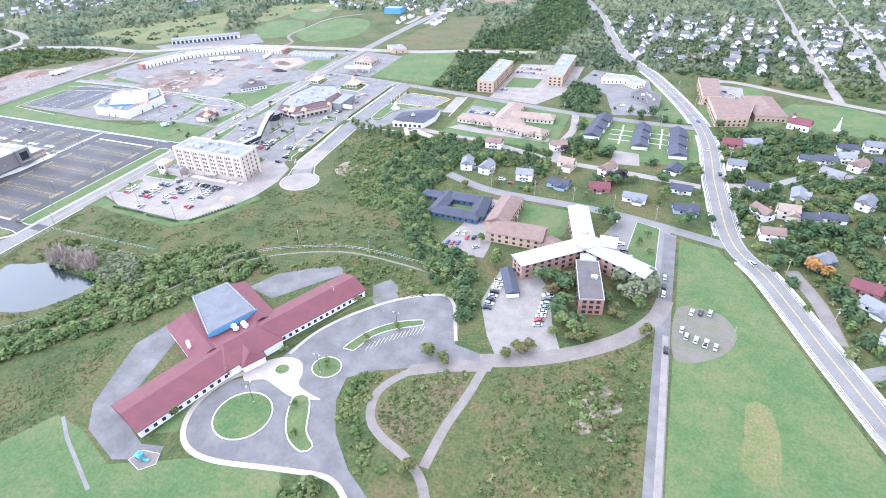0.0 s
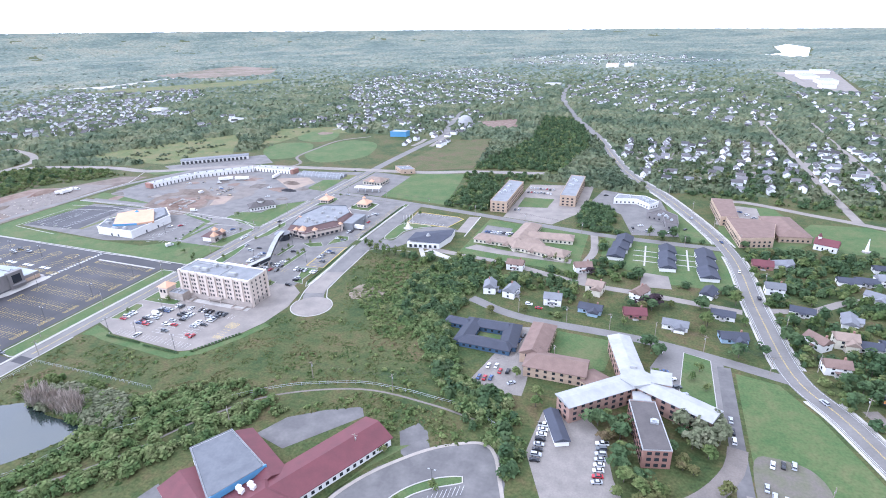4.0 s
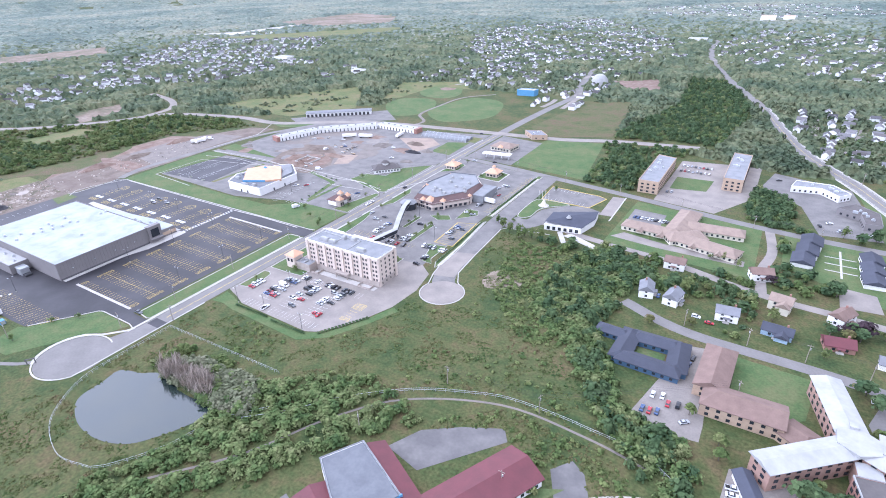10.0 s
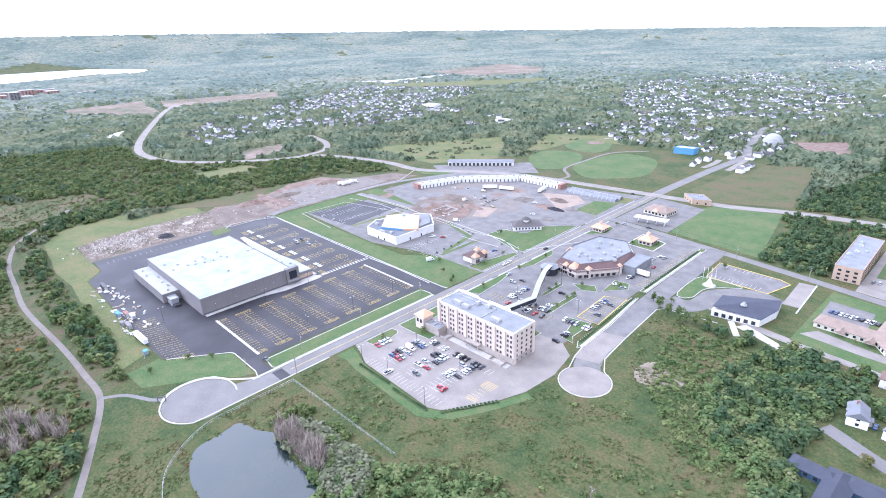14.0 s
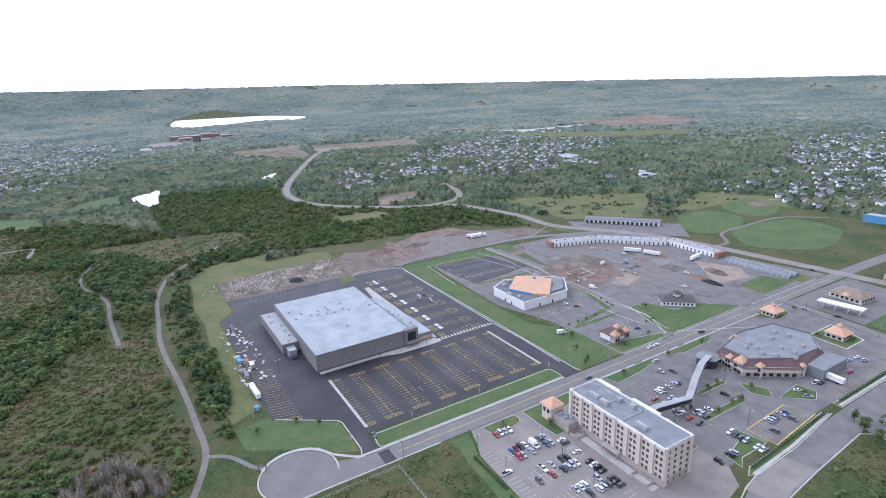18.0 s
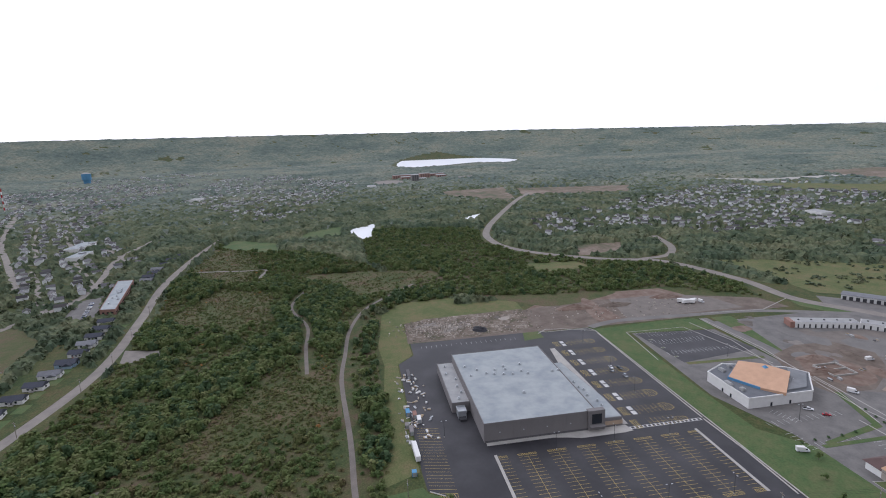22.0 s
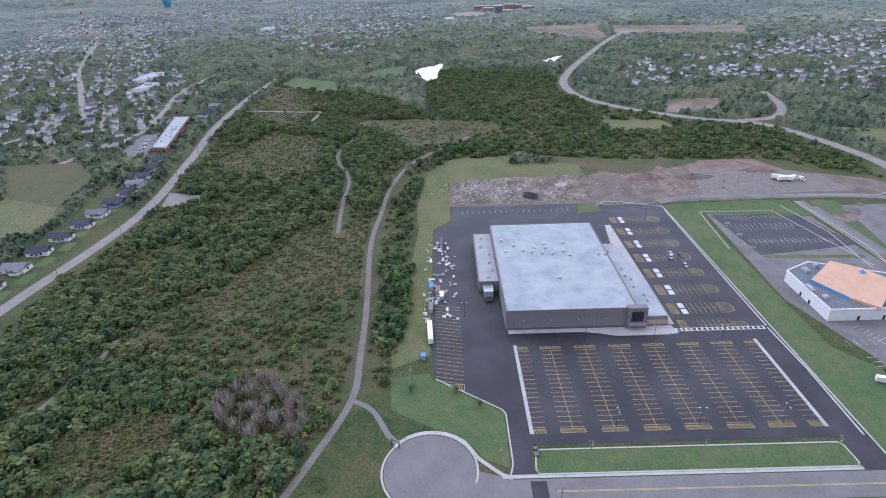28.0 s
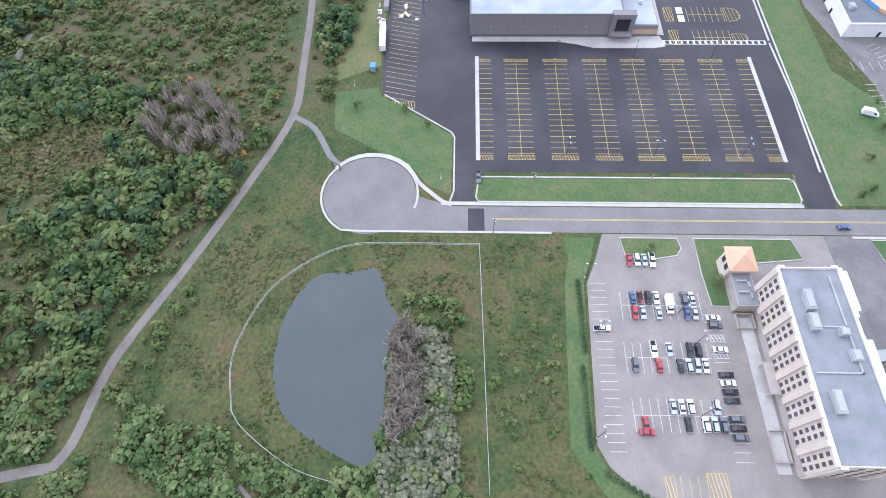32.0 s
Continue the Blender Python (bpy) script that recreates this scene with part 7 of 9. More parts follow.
SUBURBS = [  # outline, turn of the streets, row spacing, how full
    ([(-413, -375), (-446, -521), (-560, -700), (-1378, -1169), (-2319, -1515), (-2638, -1155), (-2400, -760), (-1386, -721), (-1265, -700), (-931, -556), (-823, -425), (-560, -385)], 24, 58, 0.86),
    ([(-985, -276), (-1122, -168), (-1993, -60), (-2700, -400), (-2556, -719), (-1500, -560), (-1197, -370)], 160, 66, 0.62),
    ([(-838, 273), (-942, 440), (-1064, 657), (-1207, 953), (-1188, 1151), (-951, 1193), (-732, 974), (-720, 780), (-560, 640), (-570, 497), (-702, 394), (-646, 230)], 42, 56, 0.88),
    ([(-520, 640), (-720, 780), (-560, 760), (-441, 745), (-385, 690), (-420, 600)], 25, 56, 0.8),
    ([(-300, 655), (-260, 778), (-528, 1423), (-294, 1850), (27, 1364), (112, 1060), (-15, 948), (-56, 830), (-40, 686), (-60, 655), (-130, 660)], 60, 60, 0.82),
    ([(-30, 650), (20, 640), (60, 700), (60, 900), (-20, 900), (-60, 760)], 80, 58, 0.8),
    ([(-22, 470), (12, 470), (14, 560), (20, 640), (-22, 640)], 88, 40, 0.8),
    ([(30, 560), (52, 560), (56, 700), (30, 690)], 88, 40, 0.8),
    ([(112, 1060), (199, 1699), (456, 1439), (559, 1246), (577, 1023), (514, 798), (418, 866), (305, 955)], 75, 62, 0.72),
    ([(276, 690), (415, 700), (600, 700), (600, 420), (489, 408), (434, 440), (345, 480)], 82, 46, 1.25),
    ([(610, 420), (660, 340), (1000, 700), (950, 1300), (620, 1300), (590, 1000)], 80, 56, 0.8),
    ([(610, 40), (900, 100), (950, 500), (650, 330)], 80, 58, 0.7),
    ([(-200, 2000), (300, 1950), (600, 2300), (350, 2700), (-300, 2500)], 30, 90, 0.5),
    ([(-2900, -1700), (-3400, -1100), (-3000, -700), (-2650, -1000)], 30, 110, 0.5),
]
FAR_SPOTS, STREET_SPOTS = [], []
V_w, F_w, V_r, F_r, V_s, F_s = [], [], [], [], [], []


def far_house(x, y, a, r_):
    w, l, h = r_.uniform(2.9, 3.9), r_.uniform(4.0, 6.0), r_.uniform(2.9, 5.2)
    rise = r_.uniform(1.5, 2.8)
    ca, sa = math.cos(a), math.sin(a)

    def q(u, v, z):
        return (x + u * ca - v * sa, y + u * sa + v * ca, z)
    k = len(V_w)
    V_w.extend([q(-l, -w, 0), q(l, -w, 0), q(l, w, 0), q(-l, w, 0), q(-l, -w, h), q(l, -w, h), q(l, w, h), q(-l, w, h), q(-l, 0, h + rise), q(l, 0, h + rise)])
    F_w.extend([(k, k + 1, k + 5, k + 4), (k + 1, k + 2, k + 6, k + 9, k + 5), (k + 2, k + 3, k + 7, k + 6), (k + 3, k, k + 4, k + 8, k + 7)])
    k = len(V_r)
    V_r.extend([q(-l - .4, -w - .5, h - .2), q(l + .4, -w - .5, h - .2), q(l + .4, 0, h + rise + .15), q(-l - .4, 0, h + rise + .15), q(l + .4, w + .5, h - .2), q(-l - .4, w + .5, h - .2)])
    F_r.extend([(k, k + 1, k + 2, k + 3), (k + 3, k + 2, k + 4, k + 5)])
    FAR_SPOTS.append((x, y))


def suburb(poly, turn, gap, full, seed):
    """Gently bent streets in rows over the outline, with a row of gabled houses along each side."""
    r_ = np.random.default_rng(seed)
    a = radians(turn)
    d, n = np.array([math.cos(a), math.sin(a)]), np.array([-math.sin(a), math.cos(a)])
    P = np.array(poly, float)
    u, v = P @ d, P @ n
    row = v.min() + gap * 0.5
    while row < v.max():
        prev_ = None
        for t in np.arange(u.min(), u.max(), 17.5):
            b = row + 26 * noise.noise((t / 170, row / 170, seed)) + 0.00006 * (t - u.mean()) ** 2
            c = d * t + n * b
            ok = inside(c[None], poly)[0] and noise.noise((c[0] / 150, c[1] / 150, 3.0)) > -0.33
            if not ok:
                prev_ = None
                continue
            STREET_SPOTS.append((c[0], c[1]))
            if prev_ is not None:
                e = (c - prev_) / np.linalg.norm(c - prev_)
                m = np.array([-e[1], e[0]]) * 3.6
                k = len(V_s)
                V_s.extend([(*(prev_ - m), 0.1), (*(prev_ + m), 0.1), (*(c + m), 0.1), (*(c - m), 0.1)])
                F_s.append((k, k + 3, k + 2, k + 1))
            prev_ = c
            for side in (-1, 1):
                p = c + n * side * (14 + r_.normal() * 2.5) + d * r_.normal() * 3.0
                if r_.random() < full * (0.78 + 0.7 * noise.noise((p[0] / 70, p[1] / 70, 8.0))) and len(free(p[None])):
                    far_house(p[0], p[1], a + (1.5708 if r_.random() < 0.4 else 0) + r_.normal() * 0.15, r_)
        row += gap * r_.uniform(0.9, 1.15)


for seed, (poly, turn, gap, full) in enumerate(SUBURBS):
    suburb(poly, turn, gap, full, seed)
tagged(raw("far_houses", V_w, F_w, "house_walls"), "many pale houses of distant suburbs", "houses", kind="stuff")
tagged(raw("far_roofs", V_r, F_r, "house_roofs"), "grey shingle roofs of distant suburbs", "roofs", kind="stuff")
tagged(raw("far_streets", V_s, F_s, "asphalt_pale"), "pale streets between distant houses", "streets", kind="stuff")
# far commercial sheds
for i, (x, y, w, l, h, m_) in enumerate([(700, 1600, 40, 90, 8, "roof_pale"), (715, 1480, 40, 70, 9, "roof_pale"), (690, 1740, 60, 40, 8, "roof_pale"), (760, 1760, 40, 60, 8, "roof_white"), (700, 1390, 30, 40, 8, "roof_pale"), (170, 1890, 40, 50, 16, "brick_tan"), (230, 1880, 30, 40, 18, "brick_tan"), (60, 1350, 40, 30, 7, "roof_pale"), (-700, 760, 40, 26, 6, "roof_pale"), (-420, 690, 30, 16, 6, "roof_pale"), (-1620, -560, 60, 30, 8, "roof_pale"), (-1750, -20, 60, 30, 8, "roof_pale"), (-880, -560, 70, 24, 6, "roof_white"), (-780, -520, 50, 20, 6, "roof_white")]):
    block("commercial_shed", "far pale flat-roofed commercial building", "building", [(x, y), (x + w, y), (x + w, y + l), (x, y + l)], h, "wall_white", m_, 0, parapet=0)

# --- cars
def car(colour, kind_):
    """Kinds: sedan, wagon, pickup, van."""
    ob = tagged(new("car"), {"sedan": "sedan", "wagon": "sport utility car", "pickup": "pickup truck", "van": "delivery van"}[kind_].join((colour + " ", " parked on asphalt")), "car", "parked cars")
    L, W = {"sedan": (4.6, 1.8), "wagon": (4.7, 1.9), "pickup": (5.7, 2.0), "van": (6.4, 2.1)}[kind_]
    lo = {"sedan": [(-2.3, .35), (2.3, .35), (2.28, .75), (1.2, .95), (-1.7, 1.0), (-2.28, .9)],
          "wagon": [(-2.35, .4), (2.35, .4), (2.3, .9), (1.2, 1.08), (-2.3, 1.1)],
          "pickup": [(-2.85, .5), (2.85, .5), (2.8, 1.0), (1.3, 1.15), (-2.85, 1.1)],
          "van": [(-3.2, .5), (3.2, .5), (3.15, 1.2), (2.4, 1.4), (-3.2, 1.4)]}[kind_]
    up = {"sedan": [(-1.7, .95), (1.1, .93), (.35, 1.42), (-1.0, 1.44)],
          "wagon": [(-2.25, 1.05), (1.15, 1.05), (.4, 1.7), (-2.0, 1.72)],
          "pickup": [(-.9, 1.1), (1.25, 1.1), (.6, 1.78), (-.8, 1.8)],
          "van": [(1.0, 1.35), (2.35, 1.35), (1.9, 2.1), (1.0, 2.2)]}[kind_]

    def side(profile, w0, w1=None):
        bm = bmesh.new()
        w1 = w0 if w1 is None else w1
        zs = [p[1] for p in profile]
        lo_, hi_ = min(zs), max(zs)
        f = lambda z: w0 + (w1 - w0) * (z - lo_) / (hi_ - lo_)
        a = [bm.verts.new((x, f(z), z)) for x, z in profile]
        b = [bm.verts.new((x, -f(z), z)) for x, z in profile]
        bm.faces.new(a[::-1])
        bm.faces.new(b)
        n = len(profile)
        for i in range(n):
            j = (i + 1) % n
            bm.faces.new((a[i], a[j], b[j], b[i]))
        return bm
    part("body", side(lo, W / 2, W / 2 - 0.08), "car_" + colour, ob)
    part("window", side(up, W / 2 - 0.1, W / 2 - 0.28), "glass", ob)
    zt = max(p[1] for p in up)
    xs = [p[0] for p in up if p[1] > zt - 0.15]
    part("roof", boxes((min(xs), max(xs), -W / 2 + 0.27, W / 2 - 0.27, zt - 0.04, zt + 0.03)), "car_" + colour, ob)
    if kind_ == "pickup":
        part("bed", boxes((-2.75, -1.0, -W / 2 + 0.2, W / 2 - 0.2, 1.1, 1.14)), "rubber", ob)
    if kind_ == "van":
        part("box", boxes((-3.2, 1.0, -W / 2, W / 2, 1.4, 2.9)), "wall_white", ob)
    wm = bpy.data.meshes.new("wheel")
    wb = bmesh.new()
    cylinder(wb, 0, 0, 0.34, -0.11, 0.11, 10)
    wb.to_mesh(wm)
    wb.free()
    wm.materials.append(M["rubber"])
    for x in (-L * 0.31, L * 0.31):
        for y in (-W / 2 + 0.1, W / 2 - 0.1):
            o = new("wheel", wm)
            o.parent = ob
            o.matrix_basis = pose(x, y, 0.34, 90, 0, 0)
    part("light_bar", boxes((L / 2 - 0.06, L / 2 + 0.01, -W / 2 + 0.1, W / 2 - 0.1, 0.62, 0.78)), "roof_pale", ob)
    return ob


FLEET = {k: car(*k) for k in (("white", "sedan"), ("black", "sedan"), ("silver", "sedan"), ("red", "sedan"), ("blue", "sedan"), ("grey", "wagon"), ("white", "wagon"), ("black", "wagon"), ("red", "wagon"), ("white", "pickup"), ("grey", "pickup"), ("white", "van"), ("silver", "wagon"))}
FIRST = set()
cr = random.Random(5)
KINDS = [("white", "sedan"), ("black", "sedan"), ("silver", "sedan"), ("blue", "sedan"), ("grey", "wagon"), ("white", "wagon"), ("black", "wagon"), ("silver", "wagon"), ("white", "pickup"), ("red", "sedan"), ("white", "sedan"), ("silver", "sedan")]


def park(x, y, turn, key=None, z=0.045):
    key = key or cr.choice(KINDS)
    m_ = pose(x, y, z, 0, 0, turn + cr.uniform(-2, 2))
    if key not in FIRST:
        FIRST.add(key)
        FLEET[key].matrix_basis = m_
        return
    copy_thing(FLEET[key], m_)


# hotel car park: stalls run along x
hl = tagged(new("stall_lines"), "white stall lines on pale asphalt", "parking lines", kind="structure")
for x0, y0, y1 in ((52, 47, 73), (70, 46, 73), (88, 46, 74)):
    bm = boxes((x0 - 0.07, x0 + 0.07, y0, y1, 0.02, 0.042))
    n_ = int((y1 - y0) / 2.6)
    for i in range(n_ + 1):
        box(bm, x0 - 5, x0 + 5, y0 + i * 2.6, y0 + i * 2.6 + 0.12, 0.02, 0.04)
    part("stall_row", bm, "paint_white", hl)
bm = bmesh.new()
for i in range(22):
    x = 44 + i * 2.6
    box(bm, x, x + 0.12, 37.2, 42.5, 0.02, 0.04)
part("stall_row", bm, "paint_white", hl)
bm = bmesh.new()
for i in range(18):
    x = 55 + i * 2.7
    box(bm, x, x + 0.12, 73.5, 78.6, 0.02, 0.04)
hatch(bm, 62, 64.5, 74, 78.5)
hatch(bm, 67.5, 70, 74, 78.5)
part("stall_row", bm, "paint_white", hl)
bm = bmesh.new()
hatch(bm, 105, 111, 52, 55)
hatch(bm, 104, 111, 64, 70)
for i in range(4):
    box(bm, 105, 110.5, 56.5 + 2.5 * i, 56.62 + 2.5 * i, 0.02, 0.04)
part("stall_row", bm, "paint_yellow", hl)
for y in (52, 54.6, 57.2, 59.8):
    park(34.5 + 0.6, y, 0, z=0.05)
for x, ys in ((49.4, (51, 53.6, 56.2, 58.8, 68, 70.6)), (54.8, (53.6, 58.8, 68, 70.6)), (67.4, (55, 60, 66.5, 69.2)), (72.6, (48.5, 56, 62.5, 65.2, 67.8, 70.4)), (85.4, (58, 60.6, 63.2, 71)), (90.6, (49, 61.6, 66.8, 69.4, 72))):
    for y in ys:
        park(x, y, cr.choice((0, 180)))
park(52, 62.6, 0, ("white", "van"))
park(49.4, 53.6, 0, ("red", "sedan"))
park(54.8, 51, 0, ("red", "wagon"))
park(93, 49, 90, ("red", "sedan"))
park(60.5, 39.5, 90, ("white", "pickup"))
for i in range(15):
    if i not in (2, 3, 5, 6, 11):
        park(56.4 + i * 2.7, 76.2, 90, cr.choice((("black", "sedan"), ("black", "wagon"), ("white", "sedan"), ("black", "sedan"), ("grey", "wagon"))))
# behind the hotel and by the hall
for x0, x1, y, step, share in ((62, 93, 151, 2.7, 0.92), (98, 117, 149, 2.7, 0.95), (38, 70, 120, 2.8, 0.6), (58, 92, 143, 2.7, 0.45)):
    for i in range(int((x1 - x0) / step)):
        if cr.random() < share:
            park(x0 + i * step, y, cr.choice((90, 270)))
for x, y0, n_, share in ((54, 148, 8, 0.7), (108, 122, 6, 0.5), (103, 162, 11, 0.3), (109, 162, 11, 0.2)):
    for i in range(n_):
        if cr.random() < share:
            park(x, y0 + i * 2.8, cr.choice((0, 180)))
for x, y, a in ((95, 272, 80), (100, 279, 70), (96, 280, 75), (102, 258, 90), (96, 214, 40), (102, 212, 45), (99, 232, 90), (97, 230, 90), (40, 262, 0), (44, 285, 80), (30, 178, 90), (16, 196, 90), (21, 236, 90), (16, 190, 90), (21, 130, 90), (40, 170, 0), (44, 176, 0), (80, 158, 20), (76, 178, 20)):
    park(x, y, a)
bm = bmesh.new()
for y0, n_, x0 in ((160, 12, 100.4), (160, 13, 106.2), (222, 32, 106.5)):
    for i in range(n_):
        box(bm, x0, x0 + 5.2, y0 + i * 2.8, y0 + i * 2.8 + 0.14, 0.02, 0.062)
for i in range(20):
    box(bm, 40 + i * 2.7, 40.12 + i * 2.7, 143, 148.5, 0.02, 0.045)
    box(bm, 38 + i * 2.8, 38.12 + i * 2.8, 117.5, 122.5, 0.02, 0.045)
hall_lines = tagged(new("stall_lines"), "yellow stall lines beside the hall", "parking lines", kind="structure")
part("stall_row", bm, "paint_yellow", hall_lines)
bm = bmesh.new()
for i in range(12):
    box(bm, 138 + i * 2.9, 138.14 + i * 2.9, 290.5, 295.2, 0.06, 0.104)
    box(bm, 138 + i * 2.9, 138.14 + i * 2.9, 269, 274, 0.06, 0.104)
for i in range(14):
    for x in (-208, -190, -172):
        box(bm, x, x + 5, 168 + i * 2.9, 168.13 + i * 2.9, 0.03, 0.05)
part("stall_row", bm, "paint_white", hall_lines)
# other places
for x, y, a in ((-155, 110, 0), (-152, 115, 10), (-139, 113, 0), (-150, 108, 0), (-70, 195, 60), (-62, 200, 60), (-40, 300, 30), (-110, 310, 20), (-100, 300, 70), (-60, 330, 10), (-130, 330, 0), (0, 420, 0), (40, 330, 0), (60, 334, 20), (-8, 206, 60)):
    park(x, y, a)
for i in range(8):
    if cr.random() < 0.85:
        park(304.5, 16 + i * 3.2, 10)
        park(330, 12 + i * 3.2, 195)
for x, y, a in ((355, 98, 20), (358, 92, 25), (361, 86, 30), (364, 81, 40), (352, 116, 0), (383, 60, 90), (383, 68, 90), (383, 54, 90), (396, 44, 80), (400, 45, 80), (404, 46, 80), (394, 26, 80), (398, 25, 80), (402, 24, 80), (406, 23, 80), (392, 30, 80), (386, 14, 90), (278, 104, 80), (279, 110, 80), (277, 97, 80), (266, 64, 90), (269, 64, 90), (272, 65, 90), (275, 72, 90), (279, 73, 90), (283, 64, 40), (268, 75, 90), (272, 76, 90), (274, 148, 0), (281, 145, 0), (252, 160, 90), (412, 200, 95), (405, 240, 85), (398, 296, 110), (425, 95, 120), (378, 350, 110)):
    park(x, y, a)
for i in range(18):
    park(222 + (i % 8) * 3.4, (390, 405, 330)[i // 8] + cr.uniform(-1, 1), 90)
for i in range(10):
    park(212 + i * 2.6, 266, 80)
for i in range(12):
    park(-404 - i * 5, -352 - i * 1.4, 100)
for x, y in ((425, 372), (430, 366), (420, 380), (428, 356), (330, 310), (336, 318), (342, 306), (360, 306), (372, 318), (322, 400), (300, 400)):
    park(x, y, cr.uniform(0, 180))

# --- lamp posts, utility poles
def lamp_post(label, h, heads=1):
    ob = tagged(new("street_lamp"), label, "street lamp", "street lamps")
    part("pole", cylinder(bmesh.new(), 0, 0, 0.13, 0, h, 8, 0.08), "metal_dark", ob)
    part("base", cylinder(bmesh.new(), 0, 0, 0.3, 0, 0.7, 8), "concrete", ob)
    for s in ((1, -1)[:heads]):
        part("arm", boxes((min(0, s * 1.2), max(0, s * 1.2), -0.05, 0.05, h - 0.1, h)), "metal_dark", ob)
        part("head", boxes((min(s * 0.9, s * 1.7), max(s * 0.9, s * 1.7), -0.18, 0.18, h - 0.12, h + 0.06)), "metal", ob)
    return ob


def utility_pole(label):
    ob = tagged(new("utility_pole"), label, "utility pole", "utility poles")
    part("pole", cylinder(bmesh.new(), 0, 0, 0.2, 0, 10.5, 8, 0.13), "wood_pole", ob)
    part("crossarm", boxes((-1.3, 1.3, -0.08, 0.08, 9.6, 9.8)), "wood_pole", ob)
    part("transformer", cylinder(bmesh.new(), 0.38, 0, 0.25, 7.6, 8.6, 8), "metal", ob)
    return ob


lp, up_ = lamp_post("dark slim car park lamp on a pole", 10.5, 2), utility_pole("weathered wooden utility pole with crossarm")
lamp_spots = [(-10, 34), (-10, 67.5), (-10, 101), (-64, 34), (-64, 67.5), (-64, 101), (-150, 107), (-205, 110), (-115, 107), (-90, -24), (55, 65), (88, 66), (66, 68), (62, 38), (95, 34), (42, 36), (80, 130), (60, 150), (100, 160), (108, 240), (70, 186), (-90, 200), (-150, 200), (-60, 180), (270, -12), (233, -70), (250, -47)]
for i, (x, y) in enumerate(lamp_spots):
    if i == 0:
        lp.matrix_basis = pose(x, y, 0.05)
    else:
        copy_thing(lp, pose(x, y, 0.05, 0, 0, 90 * (i % 2)))
pole_spots = [(6, -14), (5, 20, ), (6, 62), (6, 112), (24.8, 5), (13, 155), (13, 210), (13, 260), (13, 320), (-40, -50), (40, 332), (90, 322), (140, 313), (190, 304), (240, 294), (290, 284), (330, 280), (370, 277), (185, 36), (229, 39), (168, -7), (232, -4), (270, 137), (300, 134), (325, 133), (350, 131), (375, 124), (405, 112), (428, 122), (440, 90), (455, 55), (420, 160), (418, 220), (410, 290), (395, 330), (380, 370), (360, 420), (412, 27), (300, 90), (-100, -285), (-150, -280), (-210, -270), (-260, -268), (-320, -275), (-390, -283), (-460, -293), (60, -296)]
for i, p in enumerate(pole_spots):
    m_ = pose(p[0], p[1], 0, 0, 0, 70 * (i % 3))
    if i == 0:
        up_.matrix_basis = m_
    else:
        copy_thing(up_, m_)


def wire(pts, sag=0.8, z=9.9):
    ob = tagged(new("overhead_wires"), "thin dark overhead wires between poles", "wires")
    for off in (-1.1, 0, 1.1):
        bm = bmesh.new()
        prev_ = None
        for a, b in zip(pts[:-1], pts[1:]):
            d = Vector((b[0] - a[0], b[1] - a[1])).normalized()
            n = Vector((-d.y, d.x)) * off
            for i in range(9):
                t = i / 8
                c = (a[0] + (b[0] - a[0]) * t + n.x, a[1] + (b[1] - a[1]) * t + n.y, z - sag * 4 * t * (1 - t))
                vv_ = [bm.verts.new((c[0], c[1], c[2] + 0.02)), bm.verts.new((c[0] + n.x * 0 + d.y * 0.02, c[1] - d.x * 0.02, c[2] - 0.02)), bm.verts.new((c[0] - d.y * 0.02, c[1] + d.x * 0.02, c[2] - 0.02))]
                if prev_:
                    for k in range(3):
                        bm.faces.new((prev_[k], prev_[(k + 1) % 3], vv_[(k + 1) % 3], vv_[k]))
                prev_ = vv_
        part("wire", bm, "metal_dark", ob)


wire([(-40, -50), (6, -14), (5, 20), (6, 62), (6, 112), (13, 155), (13, 210), (13, 260), (13, 320)])
wire([(270, 137), (300, 134), (325, 133), (350, 131), (375, 124), (405, 112), (428, 122)])
wire([(40, 332), (90, 322), (140, 313), (190, 304), (240, 294), (290, 284), (330, 280), (370, 277), (410, 290)])
wire([(168, -7), (185, 36), (229, 39), (300, 90)])

# --- builders' yard beside the store: containers, pallets, heaps
for i, (x, y, l, colour) in enumerate(((-178, -36, 12, "wall_dark"), (-122, -42, 6, "trim_blue"), (-118, -38, 6, "wall_redbrick"), (-112, -36, 6, "wall_white"), (-106, -44, 4, "wall_grey"), (-100, -42, 8, "wall_grey"), (-58, -45, 3, "trim_blue"))):
    c = tagged(new("container"), {"wall_dark": "long dark steel container", "trim_blue": "blue steel container in the yard", "wall_redbrick": "rust-red steel container in the yard", "wall_white": "white site container with windows", "wall_grey": "grey steel container in the yard"}[colour], "container", "site containers")
    part("box", boxes((x - l / 2, x + l / 2, y - 1.2, y + 1.2, 0.05, 2.6)), colour, c)
    for k in range(int(l * 2)):
        part("rib", boxes((x - l / 2 + 0.2 + k * 0.5, x - l / 2 + 0.35 + k * 0.5, y - 1.26, y + 1.26, 0.15, 2.5)), colour, c) if k % 2 else None
    part("door", boxes((x + l / 2, x + l / 2 + 0.06, y - 1.0, y + 1.0, 0.2, 2.4)), "metal", c)
pal = random.Random(9)
